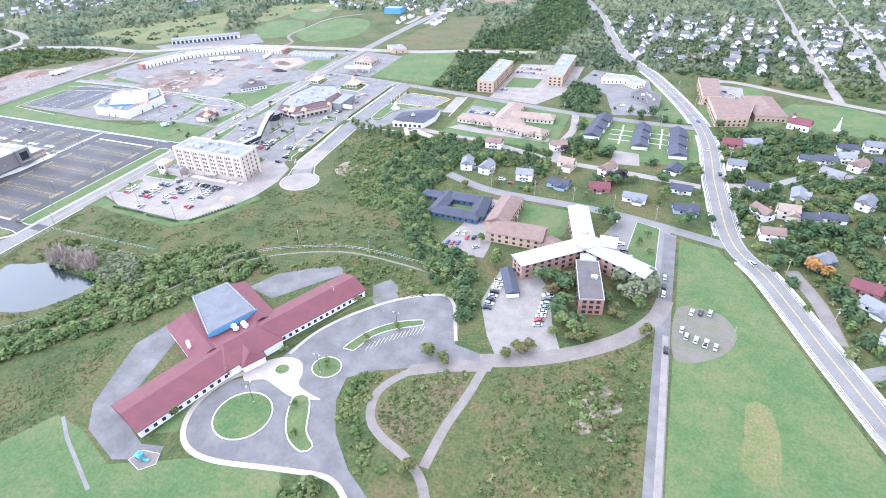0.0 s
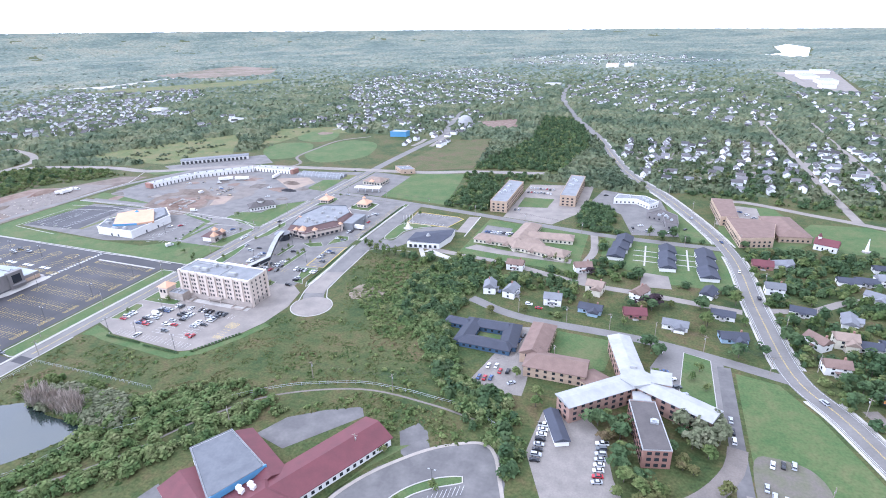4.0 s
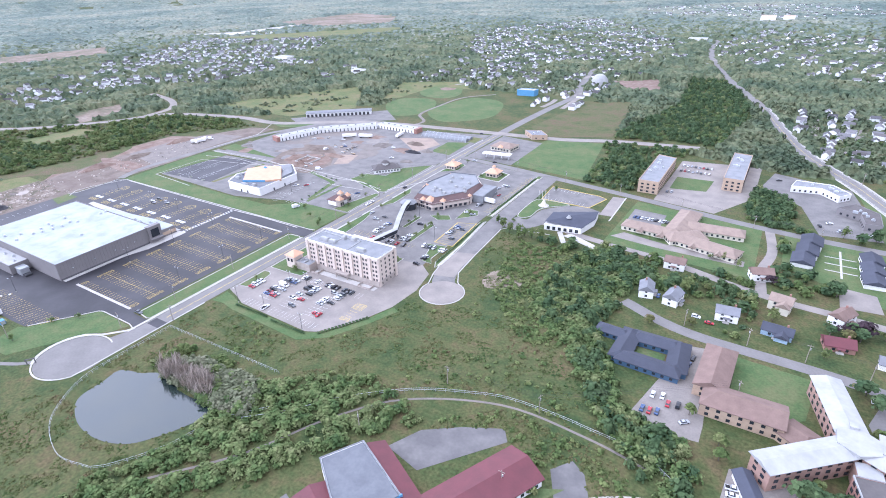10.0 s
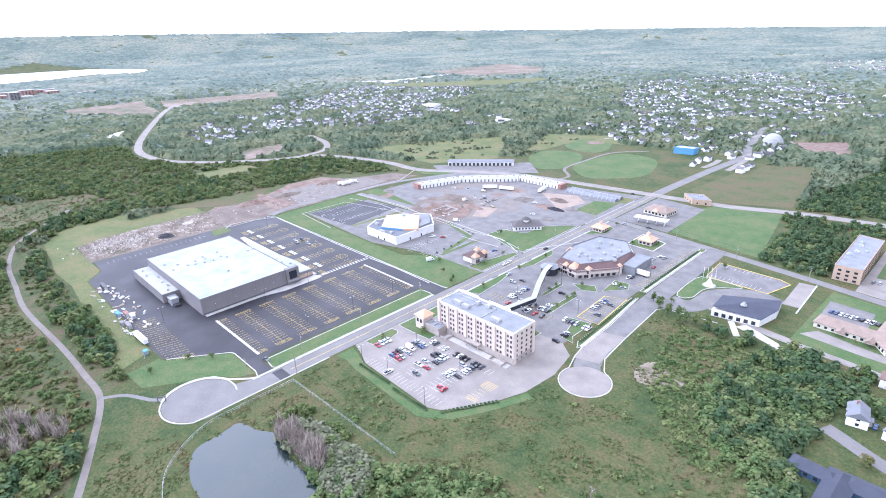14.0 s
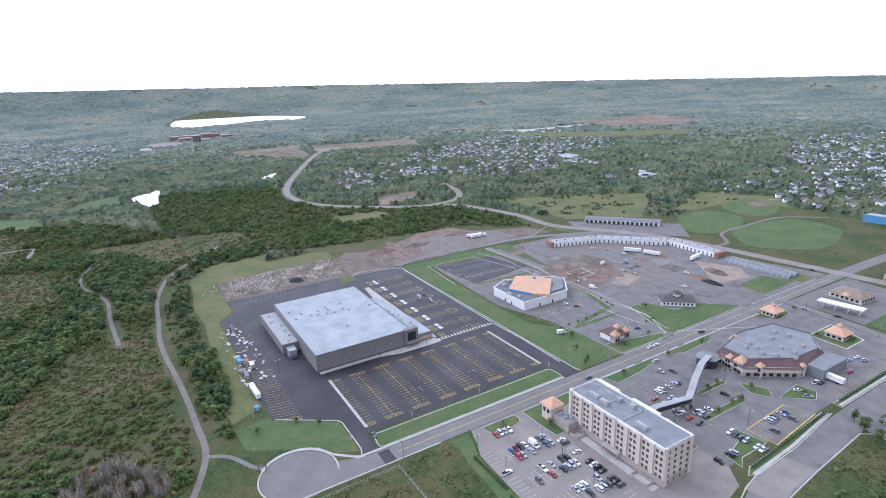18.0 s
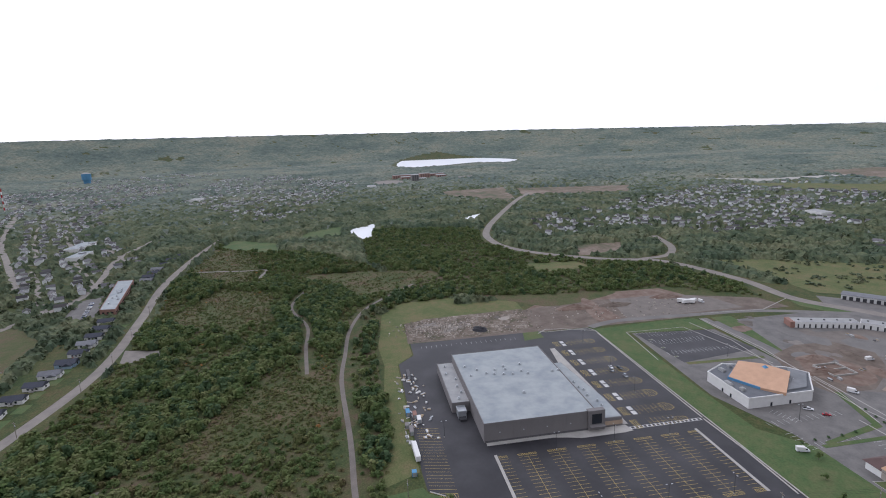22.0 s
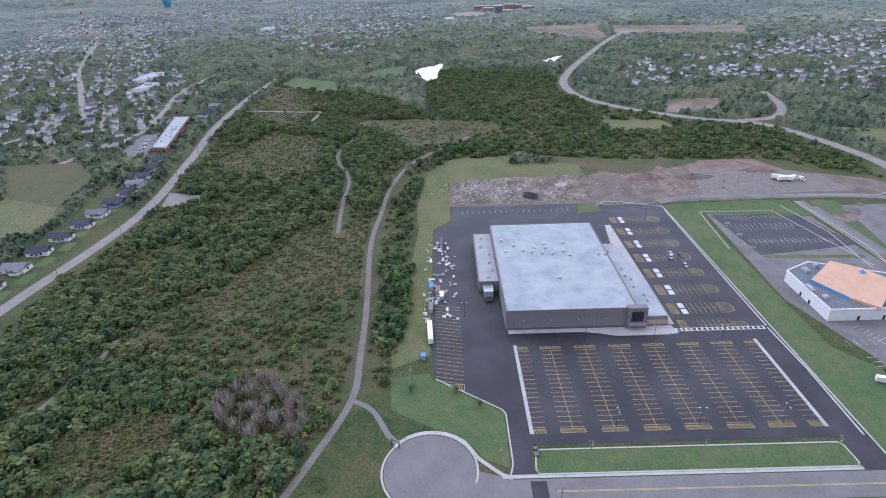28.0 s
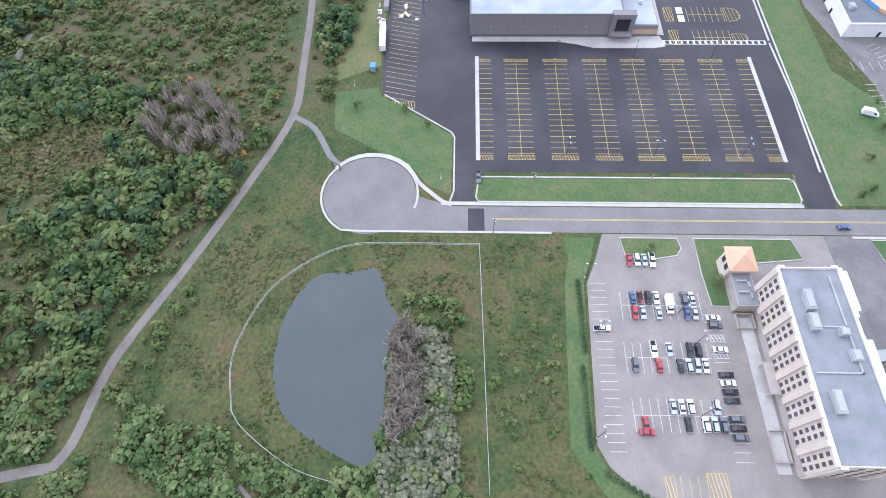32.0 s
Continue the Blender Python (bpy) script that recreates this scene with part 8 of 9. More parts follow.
for i in range(80):
    x, y = pal.uniform(-180, -88), pal.uniform(-47, -27)
    w, l, h = pal.uniform(0.6, 2.2), pal.uniform(0.8, 4.0), pal.uniform(0.25, 1.1)
    p_ = tagged(new("material_stack"), pal.choice(("stack of raw timber and boards", "pale stack of building boards", "pile of wrapped building material")), "building material", "material stacks")
    for k in range(3):
        part("board", boxes((-l / 2, l / 2, -w / 2 + k * w / 3, -w / 2 + (k + 0.86) * w / 3, 0, h * (0.7 + 0.1 * k))), pal.choice(("wood_raw", "wall_white", "roof_pale", "wood_raw", "metal")), p_)
    p_.matrix_basis = pose(x, y, 0.03, 0, 0, pal.uniform(0, 180))


def heap(name, label, cx, cy, rx, ry, h, material, seed, bumps=26):
    """A broken heap of earth or stone."""
    r_ = random.Random(seed)
    bm = bmesh.new()
    n = 18
    prev_ = None
    for k in range(6):
        t = k / 5
        cur_ = [bm.verts.new((cx + rx * t * (1 + 0.25 * noise.noise((seed + math.cos(i * 6.283 / n), math.sin(i * 6.283 / n), t * 2))) * math.cos(i * 6.283 / n),
                              cy + ry * t * (1 + 0.25 * noise.noise((seed + math.cos(i * 6.283 / n), math.sin(i * 6.283 / n), t * 2))) * math.sin(i * 6.283 / n),
                              max(0.0, h * (1 - t ** 1.5) * (1 + 0.5 * noise.noise((i * 0.7, t * 4, seed)))) - (0.1 if k == 5 else 0))) for i in range(n)] if k else [bm.verts.new((cx, cy, h))]
        if prev_:
            for i in range(n):
                j = (i + 1) % n
                if len(prev_) == 1:
                    bm.faces.new((prev_[0], cur_[i], cur_[j]))
                else:
                    bm.faces.new((prev_[i], cur_[i], cur_[j], prev_[j]))
        prev_ = cur_
    return tagged(link(name, bm, material), label, "mound")


heap("tar_mound", "black heap of old asphalt on the dirt", -259, 36, 9, 7, 2.2, "tar", 1)
heap("earth_mound", "long brown earth heap at the yard edge", -292, 140, 8, 22, 3.2, "dirt_red", 2)
heap("earth_mound", "dark earth heap with stones", -290, 180, 7, 18, 2.6, "dirt", 3)
heap("earth_mound", "reddish soil heap in the excavation", -132, 256, 8, 14, 2.4, "dirt_red", 4)
heap("earth_mound", "reddish soil heap in the excavation", -100, 280, 14, 6, 2.0, "dirt_red", 5)
heap("earth_mound", "pale gravel heap in the yard", -20, 335, 8, 6, 2.4, "gravel", 6)
heap("earth_mound", "dark mixed heap by the tan patch", -46, 352, 12, 6, 2.6, "dirt", 7)
heap("earth_mound", "brown earth mound by the wood", -300, 240, 7, 18, 3.0, "dirt_red", 8)
junk = random.Random(41)
for x, y in [(-114, 310), (-103, 305), (-94, 301), (-93, 310), (-85, 296), (-95, 292), (-98, 313), (-120, 306), (-166, 317), (-153, 327), (-105, 270), (-117, 250), (-98, 243)]:
    for k in range(2):
        a = tagged(new("material_stack"), junk.choice(("stack of dark timber in the yard", "bundle of grey pipes on the ground", "pale blocks stacked in the yard")), "building material")
        px, py, l_, w_ = x + junk.uniform(-5, 5), y + junk.uniform(-5, 5), junk.uniform(1.5, 5), junk.uniform(0.8, 1.6)
        for q in range(3):
            part("bundle", boxes((px - l_ / 2 + q * 0.2, px + l_ / 2 - q * 0.1, py - w_ / 2 + q * 0.1, py + w_ / 2 - q * 0.12, 0.05 + q * 0.5, 0.52 + q * 0.5)), junk.choice(("wall_dark", "wood_raw", "metal", "concrete")), a)
heap("earth_mound", "dark heap of broken stone by the lane", -32, 326, 11, 4, 2.2, "tar", 12)
heap("earth_mound", "brown ring of soil round the excavation", -113, 243, 6, 17, 2.6, "dirt_red", 13)
heap("earth_mound", "brown ring of soil round the excavation", -129, 287, 15, 5, 2.2, "dirt", 14)
for x, y in [(-121, 291), (-82, 238), (-274, 262), (-33, 158)]:
    park(x, y, junk.uniform(0, 180), ("white", "van"), 0.09)
foundation = tagged(new("foundation"), "pale concrete foundation walls in the excavation", "foundation")
for a, b in (((-122, 246), (-104, 246)), ((-122, 246), (-122, 264)), ((-122, 264), (-104, 264)), ((-104, 246), (-104, 264)), ((-113, 246), (-113, 264))):
    part("wall", ribbon(bmesh.new(), [a, b], 0.6, 0.04, 1.2), "concrete", foundation)
chunk = random.Random(21)
V_, F_ = [], []
for i in range(950):
    g = chunk.random()
    if g < 0.55:
        x, y = chunk.gauss(-272, 12), chunk.gauss(2, 16)
    elif g < 0.85:
        x, y = chunk.uniform(-296, -244), chunk.uniform(-25, 90)
    else:
        x, y = chunk.uniform(-300, -250), chunk.uniform(90, 250)
    if x > -243 or x < -300:
        continue
    w, l, h, a = chunk.uniform(0.3, 1.6), chunk.uniform(0.3, 2.2), chunk.uniform(0.15, 0.9), chunk.uniform(0, 3.14)
    ca, sa, k = math.cos(a), math.sin(a), len(V_)
    for dz, sh in ((0, 1.0), (h, 0.7)):
        for du, dv in ((-1, -1), (1, -0.8), (0.9, 1), (-0.8, 0.9)):
            V_.append((x + (du * l * ca - dv * w * sa) * sh / 2, y + (du * l * sa + dv * w * ca) * sh / 2, 0.02 + dz * (1 + 0.3 * du)))
    F_ += [(k + 4, k + 5, k + 6, k + 7), (k, k + 1, k + 5, k + 4), (k + 1, k + 2, k + 6, k + 5), (k + 2, k + 3, k + 7, k + 6), (k + 3, k, k + 4, k + 7)]
tagged(raw("rubble", V_, F_, "rubble"), "scattered pale broken rubble on bare dirt", "rubble", kind="stuff")
arch = tagged(new("gateway"), "dark wooden trail gateway at the path end", "gateway")
part("post", boxes((-5.4, -5.0, -56.4, -56, 0, 3)), "wall_dark", arch)
part("post", boxes((-3.4, -3.0, -53.4, -53, 0, 3)), "wall_dark", arch)
part("beam", ribbon(bmesh.new(), [(-5.4, -56.6), (-3.0, -52.8)], 0.4, 2.8, 3.2), "wall_dark", arch)
# --- trees of their own, and woods
rng = np.random.default_rng(7)
bare = [(-19, -133), (-36, -136), (-48, -127), (-41, -107), (-26, -95), (-8, -92), (-6, -109), (-6, -124)]


def crown_template(n, spread=(1, 1, 0.8), leaf=0.35, seed=0, z0=0.3, lobes=5):
    """Leaf clumps on a few overlapping lobes: verts and quads, about one unit in radius."""
    r = np.random.default_rng(seed)
    lc = r.normal(size=(lobes, 3)) * np.array([0.42, 0.42, 0.3])
    lc[0] = (0, 0, 0.35)
    lr = 0.45 + 0.3 * r.random(lobes)
    verts, faces = [], []
    for i in range(n):
        k = r.integers(0, lobes)
        d = r.normal(size=3)
        d /= np.linalg.norm(d)
        if d[2] < -0.35:
            d[2] = -d[2]
        c = (lc[k] + d * lr[k] * (0.75 + 0.3 * r.random())) * np.array(spread)
        c[2] += z0 + spread[2] * 0.75
        nrm = d * 0.6 + np.array([0, 0, 0.75]) + 0.35 * r.normal(size=3)
        nrm /= np.linalg.norm(nrm)
        t = np.cross(nrm, r.normal(size=3))
        t /= np.linalg.norm(t)
        b = np.cross(nrm, t)
        s = leaf * (0.55 + 0.8 * r.random())
        q = len(verts)
        verts += [c + s * (-t - b * .6), c + s * (t * .8 - b), c + s * (t + b * .7), c + s * (-t * .7 + b)]
        faces.append((q, q + 1, q + 2, q + 3))
    return np.array(verts), np.array(faces)


def clump_template(n, seed, leaf=0.34, seg=6, flat=0.9, rings=((-0.25, 0.85), (0.3, 0.95), (0.75, 0.6))):
    """An uneven leafy mass with loose leaf clumps over it: verts and quads, about one unit in radius."""
    r = np.random.default_rng(seed)
    verts, faces = [], []
    for k, (z, rad) in enumerate(rings):
        for i in range(seg):
            a = 6.283 * (i + 0.5 * (k % 2)) / seg
            q = rad * r.uniform(0.7, 1.12)
            verts.append((math.cos(a) * q, math.sin(a) * q, (z + r.uniform(-0.13, 0.13) + 0.5) * flat))
    for k in range(len(rings) - 1):
        for i in range(seg):
            j = (i + 1) % seg
            faces.append((k * seg + i, k * seg + j, k * seg + seg + j, k * seg + seg + i))
    t = (len(rings) - 1) * seg
    for i in range(1, seg - 2, 2):
        faces.append((t, t + i, t + i + 1, t + i + 2))
    verts = [np.array(v) for v in verts]
    for i in range(n):
        a, e = r.uniform(0, 6.283), math.asin(r.uniform(-0.2, 1))
        d = np.array([math.cos(a) * math.cos(e), math.sin(a) * math.cos(e), math.sin(e)])
        c = d * r.uniform(0.75, 1.08) * np.array([1, 1, 0.85 * flat]) + np.array([0, 0, 0.5 * flat])
        nrm = d * 0.55 + np.array([0, 0, 0.75]) + 0.3 * r.normal(size=3)
        nrm /= np.linalg.norm(nrm)
        u = np.cross(nrm, r.normal(size=3))
        u /= np.linalg.norm(u)
        w = np.cross(nrm, u)
        s = leaf * r.uniform(0.5, 1.15)
        q = len(verts)
        verts += [c + s * (-u - w * .6), c + s * (u * .8 - w), c + s * (u + w * .7), c + s * (-u * .7 + w)]
        faces.append((q, q + 1, q + 2, q + 3))
    return np.array(verts), np.array(faces)


def twig_template(n, seed):
    """Bare leaning twigs."""
    r = np.random.default_rng(seed)
    verts, faces = [], []
    for i in range(n):
        a, lean = r.random() * 6.283, r.random() * 0.9
        p0 = np.array([r.normal() * 0.25, r.normal() * 0.25, 0.2 + r.random() * 1.2])
        p1 = p0 + np.array([math.cos(a) * lean, math.sin(a) * lean, 0.5 + r.random() * 0.9])
        w = np.array([-math.sin(a), math.cos(a), 0]) * 0.045
        q = len(verts)
        verts += [p0 - w, p0 + w, p1 + w * 0.4, p1 - w * 0.4]
        faces.append((q, q + 1, q + 2, q + 3))
    return np.array(verts), np.array(faces)


def scatter(name, templates, pts, size, material, label, category, zscale=(0.8, 1.3), base=None):
    """Many small plants as one mesh."""
    V, Fc, off = [], [], 0
    r = np.random.default_rng(len(pts))
    pick = r.integers(0, len(templates), len(pts))
    for k, (tv, tf) in enumerate(templates):
        sel = pts[pick == k]
        if not len(sel):
            continue
        a = r.random(len(sel)) * 6.283
        s = size[0] + (size[1] - size[0]) * r.random(len(sel)) ** 1.5
        zz = s * (zscale[0] + (zscale[1] - zscale[0]) * r.random(len(sel)))
        ca, sa = np.cos(a), np.sin(a)
        x = (tv[None, :, 0] * ca[:, None] - tv[None, :, 1] * sa[:, None]) * s[:, None] + sel[:, :1]
        y = (tv[None, :, 0] * sa[:, None] + tv[None, :, 1] * ca[:, None]) * s[:, None] + sel[:, 1:2]
        z = tv[None, :, 2] * zz[:, None]
        if base is not None:
            z = z + np.array([base(px, py) for px, py in sel])[:, None]
        V.append(np.stack([x, y, z], -1).reshape(-1, 3))
        Fc.append((tf[None] + (np.arange(len(sel)) * len(tv))[:, None, None] + off).reshape(-1, 4))
        off += len(sel) * len(tv)
    V, Fc = np.concatenate(V), np.concatenate(Fc)
    me = bpy.data.meshes.new(name)
    me.vertices.add(len(V))
    me.vertices.foreach_set("co", V.astype(np.float32).ravel())
    me.loops.add(Fc.size)
    me.loops.foreach_set("vertex_index", Fc.astype(np.int32).ravel())
    me.polygons.add(len(Fc))
    me.polygons.foreach_set("loop_start", np.arange(0, Fc.size, 4, dtype=np.int32))
    me.update(calc_edges=True)
    me.materials.append(M[material])
    return tagged(new(name, me), label, category, kind="stuff")


def spread(poly, n, keep=None, anywhere=False):
    xs, ys = [p[0] for p in poly], [p[1] for p in poly]
    pts = np.stack([rng.uniform(min(xs), max(xs), n), rng.uniform(min(ys), max(ys), n)], 1)
    pts = pts[inside(pts, poly)]
    pts = pts if anywhere else free(pts)
    if poly is not bare:
        pts = pts[~inside(pts, bare)]
    if keep is not None and len(pts):
        pts = pts[np.array([noise.noise((x / keep[0], y / keep[0], keep[1])) > keep[2] for x, y in pts])]
    return pts


def tree(label, r, h, seed, material="leaf", n=200):
    ob = tagged(new("tree"), label, "tree")
    bm = cylinder(bmesh.new(), 0, 0, 0.05 * r + 0.08, 0, h * 0.55, 7, 0.04 * r)
    rr = random.Random(seed)
    for i in range(4):
        a = rr.uniform(0, 6.28)
        p0, p1 = Vector((0, 0, h * rr.uniform(0.25, 0.45))), Vector((math.cos(a) * r * 0.6, math.sin(a) * r * 0.6, h * rr.uniform(0.6, 0.8)))
        w = Vector((-math.sin(a), math.cos(a), 0)) * 0.08
        up = Vector((0, 0, 0.1))
        q = [bm.verts.new(p) for p in (p0 + w, p0 - w, p0 + up, p1 + w * .3, p1 - w * .3, p1 + up * .3)]
        for f in ((0, 3, 4, 1), (1, 4, 5, 2), (2, 5, 3, 0)):
            bm.faces.new([q[k] for k in f])
    part("trunk", bm, "bark", ob)
    tv, tf = crown_template(n, (1, 1, 0.85 * h / (2.2 * r)), 0.2, seed, 0.0, 8)
    tv = tv * r
    tv[:, 2] += h - tv[:, 2].max()
    me = bpy.data.meshes.new("crown")
    me.from_pydata([tuple(v) for v in tv], [], [tuple(int(i) for i in f) for f in tf])
    me.materials.append(M[material])
    o = new("crown", me)
    o.parent = ob
    return ob


TREE_KIND = [tree("broad green leafy tree beside houses", 3.6, 8.5, 1), tree("round dark green maple tree", 4.4, 9.5, 2, "leaf_dark"), tree("slim young green tree on grass", 1.6, 5, 3, "leaf", 140),
             tree("tall mixed green tree", 3.2, 10.5, 4, "leaf"), tree("yellow-green bushy small tree", 3.0, 6.5, 5, "leaf_scrub"), tree("orange autumn maple tree", 4.2, 8.5, 6, "leaf_autumn"), tree("dark purple-leaved garden tree", 4.0, 8.0, 7, "leaf_purple"), tree("tall grey-green poplar beside the brick wing", 3.6, 11.5, 8, "leaf_grey", 260)]
DONE = set()
tr = random.Random(33)


def plant(k, x, y, s=1.0):
    m_ = pose(x, y, 0, 0, 0, tr.uniform(0, 360)) @ Matrix.Diagonal((s, s, s * tr.uniform(0.9, 1.15), 1))
    if k not in DONE:
        DONE.add(k)
        TREE_KIND[k].matrix_basis = m_
    else:
        o = copy_thing(TREE_KIND[k], m_)
        o.scale = m_.to_scale()


plant(5, 451, 98)
plant(5, 457, 95, 0.8)
plant(6, 350, 170)
plant(6, 343, 168, 0.9)
plant(6, 306, 205, 0.7)
for x, y in ((30, 150), (30, 190), (31, 222), (84, 160), (84, 172), (84, 180), (67, 176), (67, 184), (94, 123), (68, 290), (84, 302), (36, 322), (-30, 240), (4, 180), (2, 205), (-10, 150), (5, 145), (-25, 160), (8, 140), (30, 60), (44, 80), (40, 104), (-34, -30), (-25, -20), (-35, -50), (80, 196), (100, 212), (251, -43), (250, -66), (258, -78), (260, -24), (270, -12), (208, -86), (214, -62), (228, -42), (243, 0), (135, 215), (140, 290), (368, 96), (372, 104), (374, 88), (230, 232), (270, 222), (278, 225), (287, 218)):
    plant(2, x, y, tr.uniform(0.7, 1.1))
for x, y in ((126, 208), (132, 203), (140, 198), (146, 200), (152, 197), (158, 196), (164, 198), (150, 192)):
    plant(3, x, y, tr.uniform(0.6, 0.9))
for x, y in ((362, 50), (366, 44), (358, 40), (364, 58), (330, 52), (334, 40), (337, 30), (326, 58), (320, 60), (340, 16), (346, 12), (352, 14), (338, 8), (328, -8), (370, 52), (372, 40), (298, 50), (297, 58), (284, 70), (362, 30), (350, 90), (348, 120), (345, 122)):
    plant(tr.choice((0, 4, 1, 0)), x, y, tr.uniform(0.55, 1.0))
count = 0
while count < 120:
    x, y = tr.uniform(238, 600), tr.uniform(60, 300)
    if (y < 125 and x < 440) or (x < 300 and y > 205):
        continue
    if len(free(np.array([[x, y]]))):
        plant(tr.choice((0, 0, 1, 1, 3, 4)), x, y, tr.uniform(0.55, 1.15))
        count += 1
for i in range(26):
    plant(4, tr.uniform(352, 376), tr.uniform(-60, -2), tr.uniform(0.3, 0.5))
for x, y, s in ((304, -77, 0.9), (322, -12, 0.8), (330, -4, 0.8), (297, -24, 0.9), (290, -22, 1.0), (350, 8, 0.8)):
    plant(4, x, y, s)

for x, y in [(327, 46), (333, 46), (337, 40), (337, 27), (339, 21), (345, 18), (439, 114), (437, 96), (458, 136), (467, 140), (452, 126), (457, 77), (472, 139), (405, 129), (392, 124), (352, 112)]:
    plant(1, x, y, tr.uniform(0.7, 1.0))
for x, y in [(346, 8), (352, 11), (355, 14), (348, 13), (325, -7), (362, 34), (366, 29), (330, 37), (340, 48), (377, 22)]:
    plant(4, x, y, tr.uniform(0.7, 1.0))
for x, y in [(362, 55), (369, 54), (375, 59), (366, 44), (371, 46), (377, 50)]:
    plant(7, x, y, tr.uniform(0.85, 1.1))

# clipped hedges along the hotel car park
hedge = tagged(new("hedge"), "row of low clipped round shrubs along the car park", "hedge")
hv, hf = crown_template(30, (0.9, 0.9, 0.6), 0.35, 77, 0.0)
hm = bpy.data.meshes.new("shrub")
hm.from_pydata([tuple(v) for v in hv], [], [tuple(int(i) for i in f) for f in hf])
hm.materials.append(M["leaf_dark"])
for x, y in [(44 + i * 1.5, 33.4) for i in range(17)] + [(74 + i * 1.5, 32) for i in range(17)] + [(105 + i * 1.0, 36 + i * 1.7) for i in range(15)] + [(118.6 - 0.11 * i, 134 + i * 2.2) for i in range(32)] + [(113.8, 222 + i * 2.6) for i in range(34)] + [(-39.7, 163.6), (-40.3, 172.3), (-40.9, 181.2), (-41.0, 189.8), (-42.2, 199.6), (-61.7, 226.2), (-53.3, 224.4), (-46.8, 223.0), (-12.0, 220.2), (-12.5, 227.3)]:
    o = new("shrub", hm)
    o.parent, o.location = hedge, (x, y, 0.05)

TREES = [clump_template(30, s, 0.24, 5, 0.95, ((-0.25, 0.8), (0.55, 0.72))) for s in range(8)]
BUSH = [clump_template(7, 20 + s, 0.4, 4, 0.7, ((-0.3, 0.9), (0.5, 0.65))) for s in range(6)]
LOW = [clump_template(2, 60 + s, 0.5, 4, 0.4, ((-0.5, 1.0), (0.4, 0.7))) for s in range(6)]
TWIGS = [twig_template(60, 80 + s) for s in range(4)]
W_A = [(60, -285), (-239, -262), (-400, -278), (-520, -298), (-780, -300), (-700, -180), (-560, -60), (-430, -14), (-350, -66), (-231, -86), (-104, -82), (-31, -80), (4, -92), (74, -122), (103, -128), (128, -225)]
W_B = [(-430, -5), (-350, -58), (-231, -77), (-104, -73), (-42, -71), (-38, -62), (-100, -54), (-230, -58), (-335, -50), (-365, 40), (-420, 30)]
W_C = [(-362, 40), (-338, 130), (-334, 260), (-275, 330), (-330, 340), (-435, 308), (-480, 240), (-555, 170), (-640, 135), (-790, 150), (-850, -60), (-560, -55), (-430, 0)]
W_D = [(198, 188), (200, 200), (232, 190), (262, 170), (240, 150), (232, 120), (246, 84), (262, 56), (285, 54), (300, 17), (296, 0), (285, 18), (262, 36), (246, 55), (222, 90), (194, 112), (187, 140), (192, 165)]
W_E = [(62, -28), (66, -12), (100, -10), (112, -2), (150, 22), (190, 12), (168, -12), (148, -46), (118, -80), (100, -110), (84, -112), (96, -80), (108, -50), (104, -34), (80, -24)]
W_F = [(152, 322), (196, 316), (198, 400), (240, 480), (260, 620), (220, 860), (150, 860), (170, 660), (140, 520), (134, 448), (150, 400)]
W_G = [(284, 298), (316, 296), (312, 350), (290, 372), (282, 360)]
W_H = [(60, -130), (110, -165), (160, -150), (150, -128), (120, -112)]
W_I = [(240, -150), (262, -96), (282, -92), (305, -130), (330, -160)]


def wood(poly, n, low, high, scale=46.0):
    """Points of the wood where the stand's height field lies between low and high, off the heath."""
    pts = spread(poly, n)
    for h_ in HEATHS:
        pts = pts[~inside(pts, h_)]
    f = np.array([noise.noise((x / scale, y / scale, 1.5)) + 0.5 * noise.noise((x / 15, y / 15, 6)) + (0.5 if ridge(x, y) else 0) for x, y in pts])
    return pts[(f > low) & (f <= high)]


VALLEY = [(-20, -262), (-58, -244), (-106, -224), (-148, -201), (-193, -177), (-241, -147), (-302, -119), (-400, -100)]


def ridge(x, y):
    """Within the band of tall trees along the valley."""
    return bool(near_line(np.array([[x, y]]), VALLEY, 24)[0])


scatter("woods", TREES, np.concatenate([wood(W_A, 15000, 0.05, 9), wood(W_B, 900, 0.0, 9), wood(W_C, 2500, 0.0, 9)]), (2.3, 4.4), "leaf", "tall green deciduous trees of the wood", "woods", (1.0, 1.6))
scatter("dark_woods", TREES, np.concatenate([wood(W_A, 6500, 0.15, 9), wood(W_B, 900, -0.1, 9), wood(W_C, 1200, 0.1, 9)]), (2.2, 4.2), "leaf_dark", "darker green trees in the wood", "woods", (1.0, 1.7))
scatter("young_woods", TREES, np.concatenate([wood(W_A, 9500, -0.55, 0.14), wood(W_B, 1500, -9, 0.2)]), (1.2, 2.7), "leaf", "young green trees in the wood", "woods", (0.8, 1.3))
scatter("low_woods", TREES, np.concatenate([wood(W_C, 8600, 0.0, 9), wood(W_C, 5200, -0.6, 0.1)]), (1.8, 3.8), "leaf", "fresh green trees of the wood behind the store", "woods", (0.7, 1.1))
scatter("olive_woods", TREES, np.concatenate([spread(bare, 90), wood(W_A, 2600, -0.3, 9, 30), wood(W_B, 200, -9, 9), wood(W_C, 900, -0.3, 9, 30)]), (1.4, 3.0), "leaf_scrub", "yellow-green young trees in the wood", "woods", (0.8, 1.4))
scatter("scrub", BUSH, np.concatenate([wood(W_A, 20000, -9, 0.05), wood(W_C, 9000, -9, 0.0), spread(W_B, 800)]), (0.7, 1.8), "leaf_scrub", "yellow-green scrub between trees", "scrub")
bx = np.random.default_rng(31).random((1600, 2)) * (100, 160) + (-508, -132)
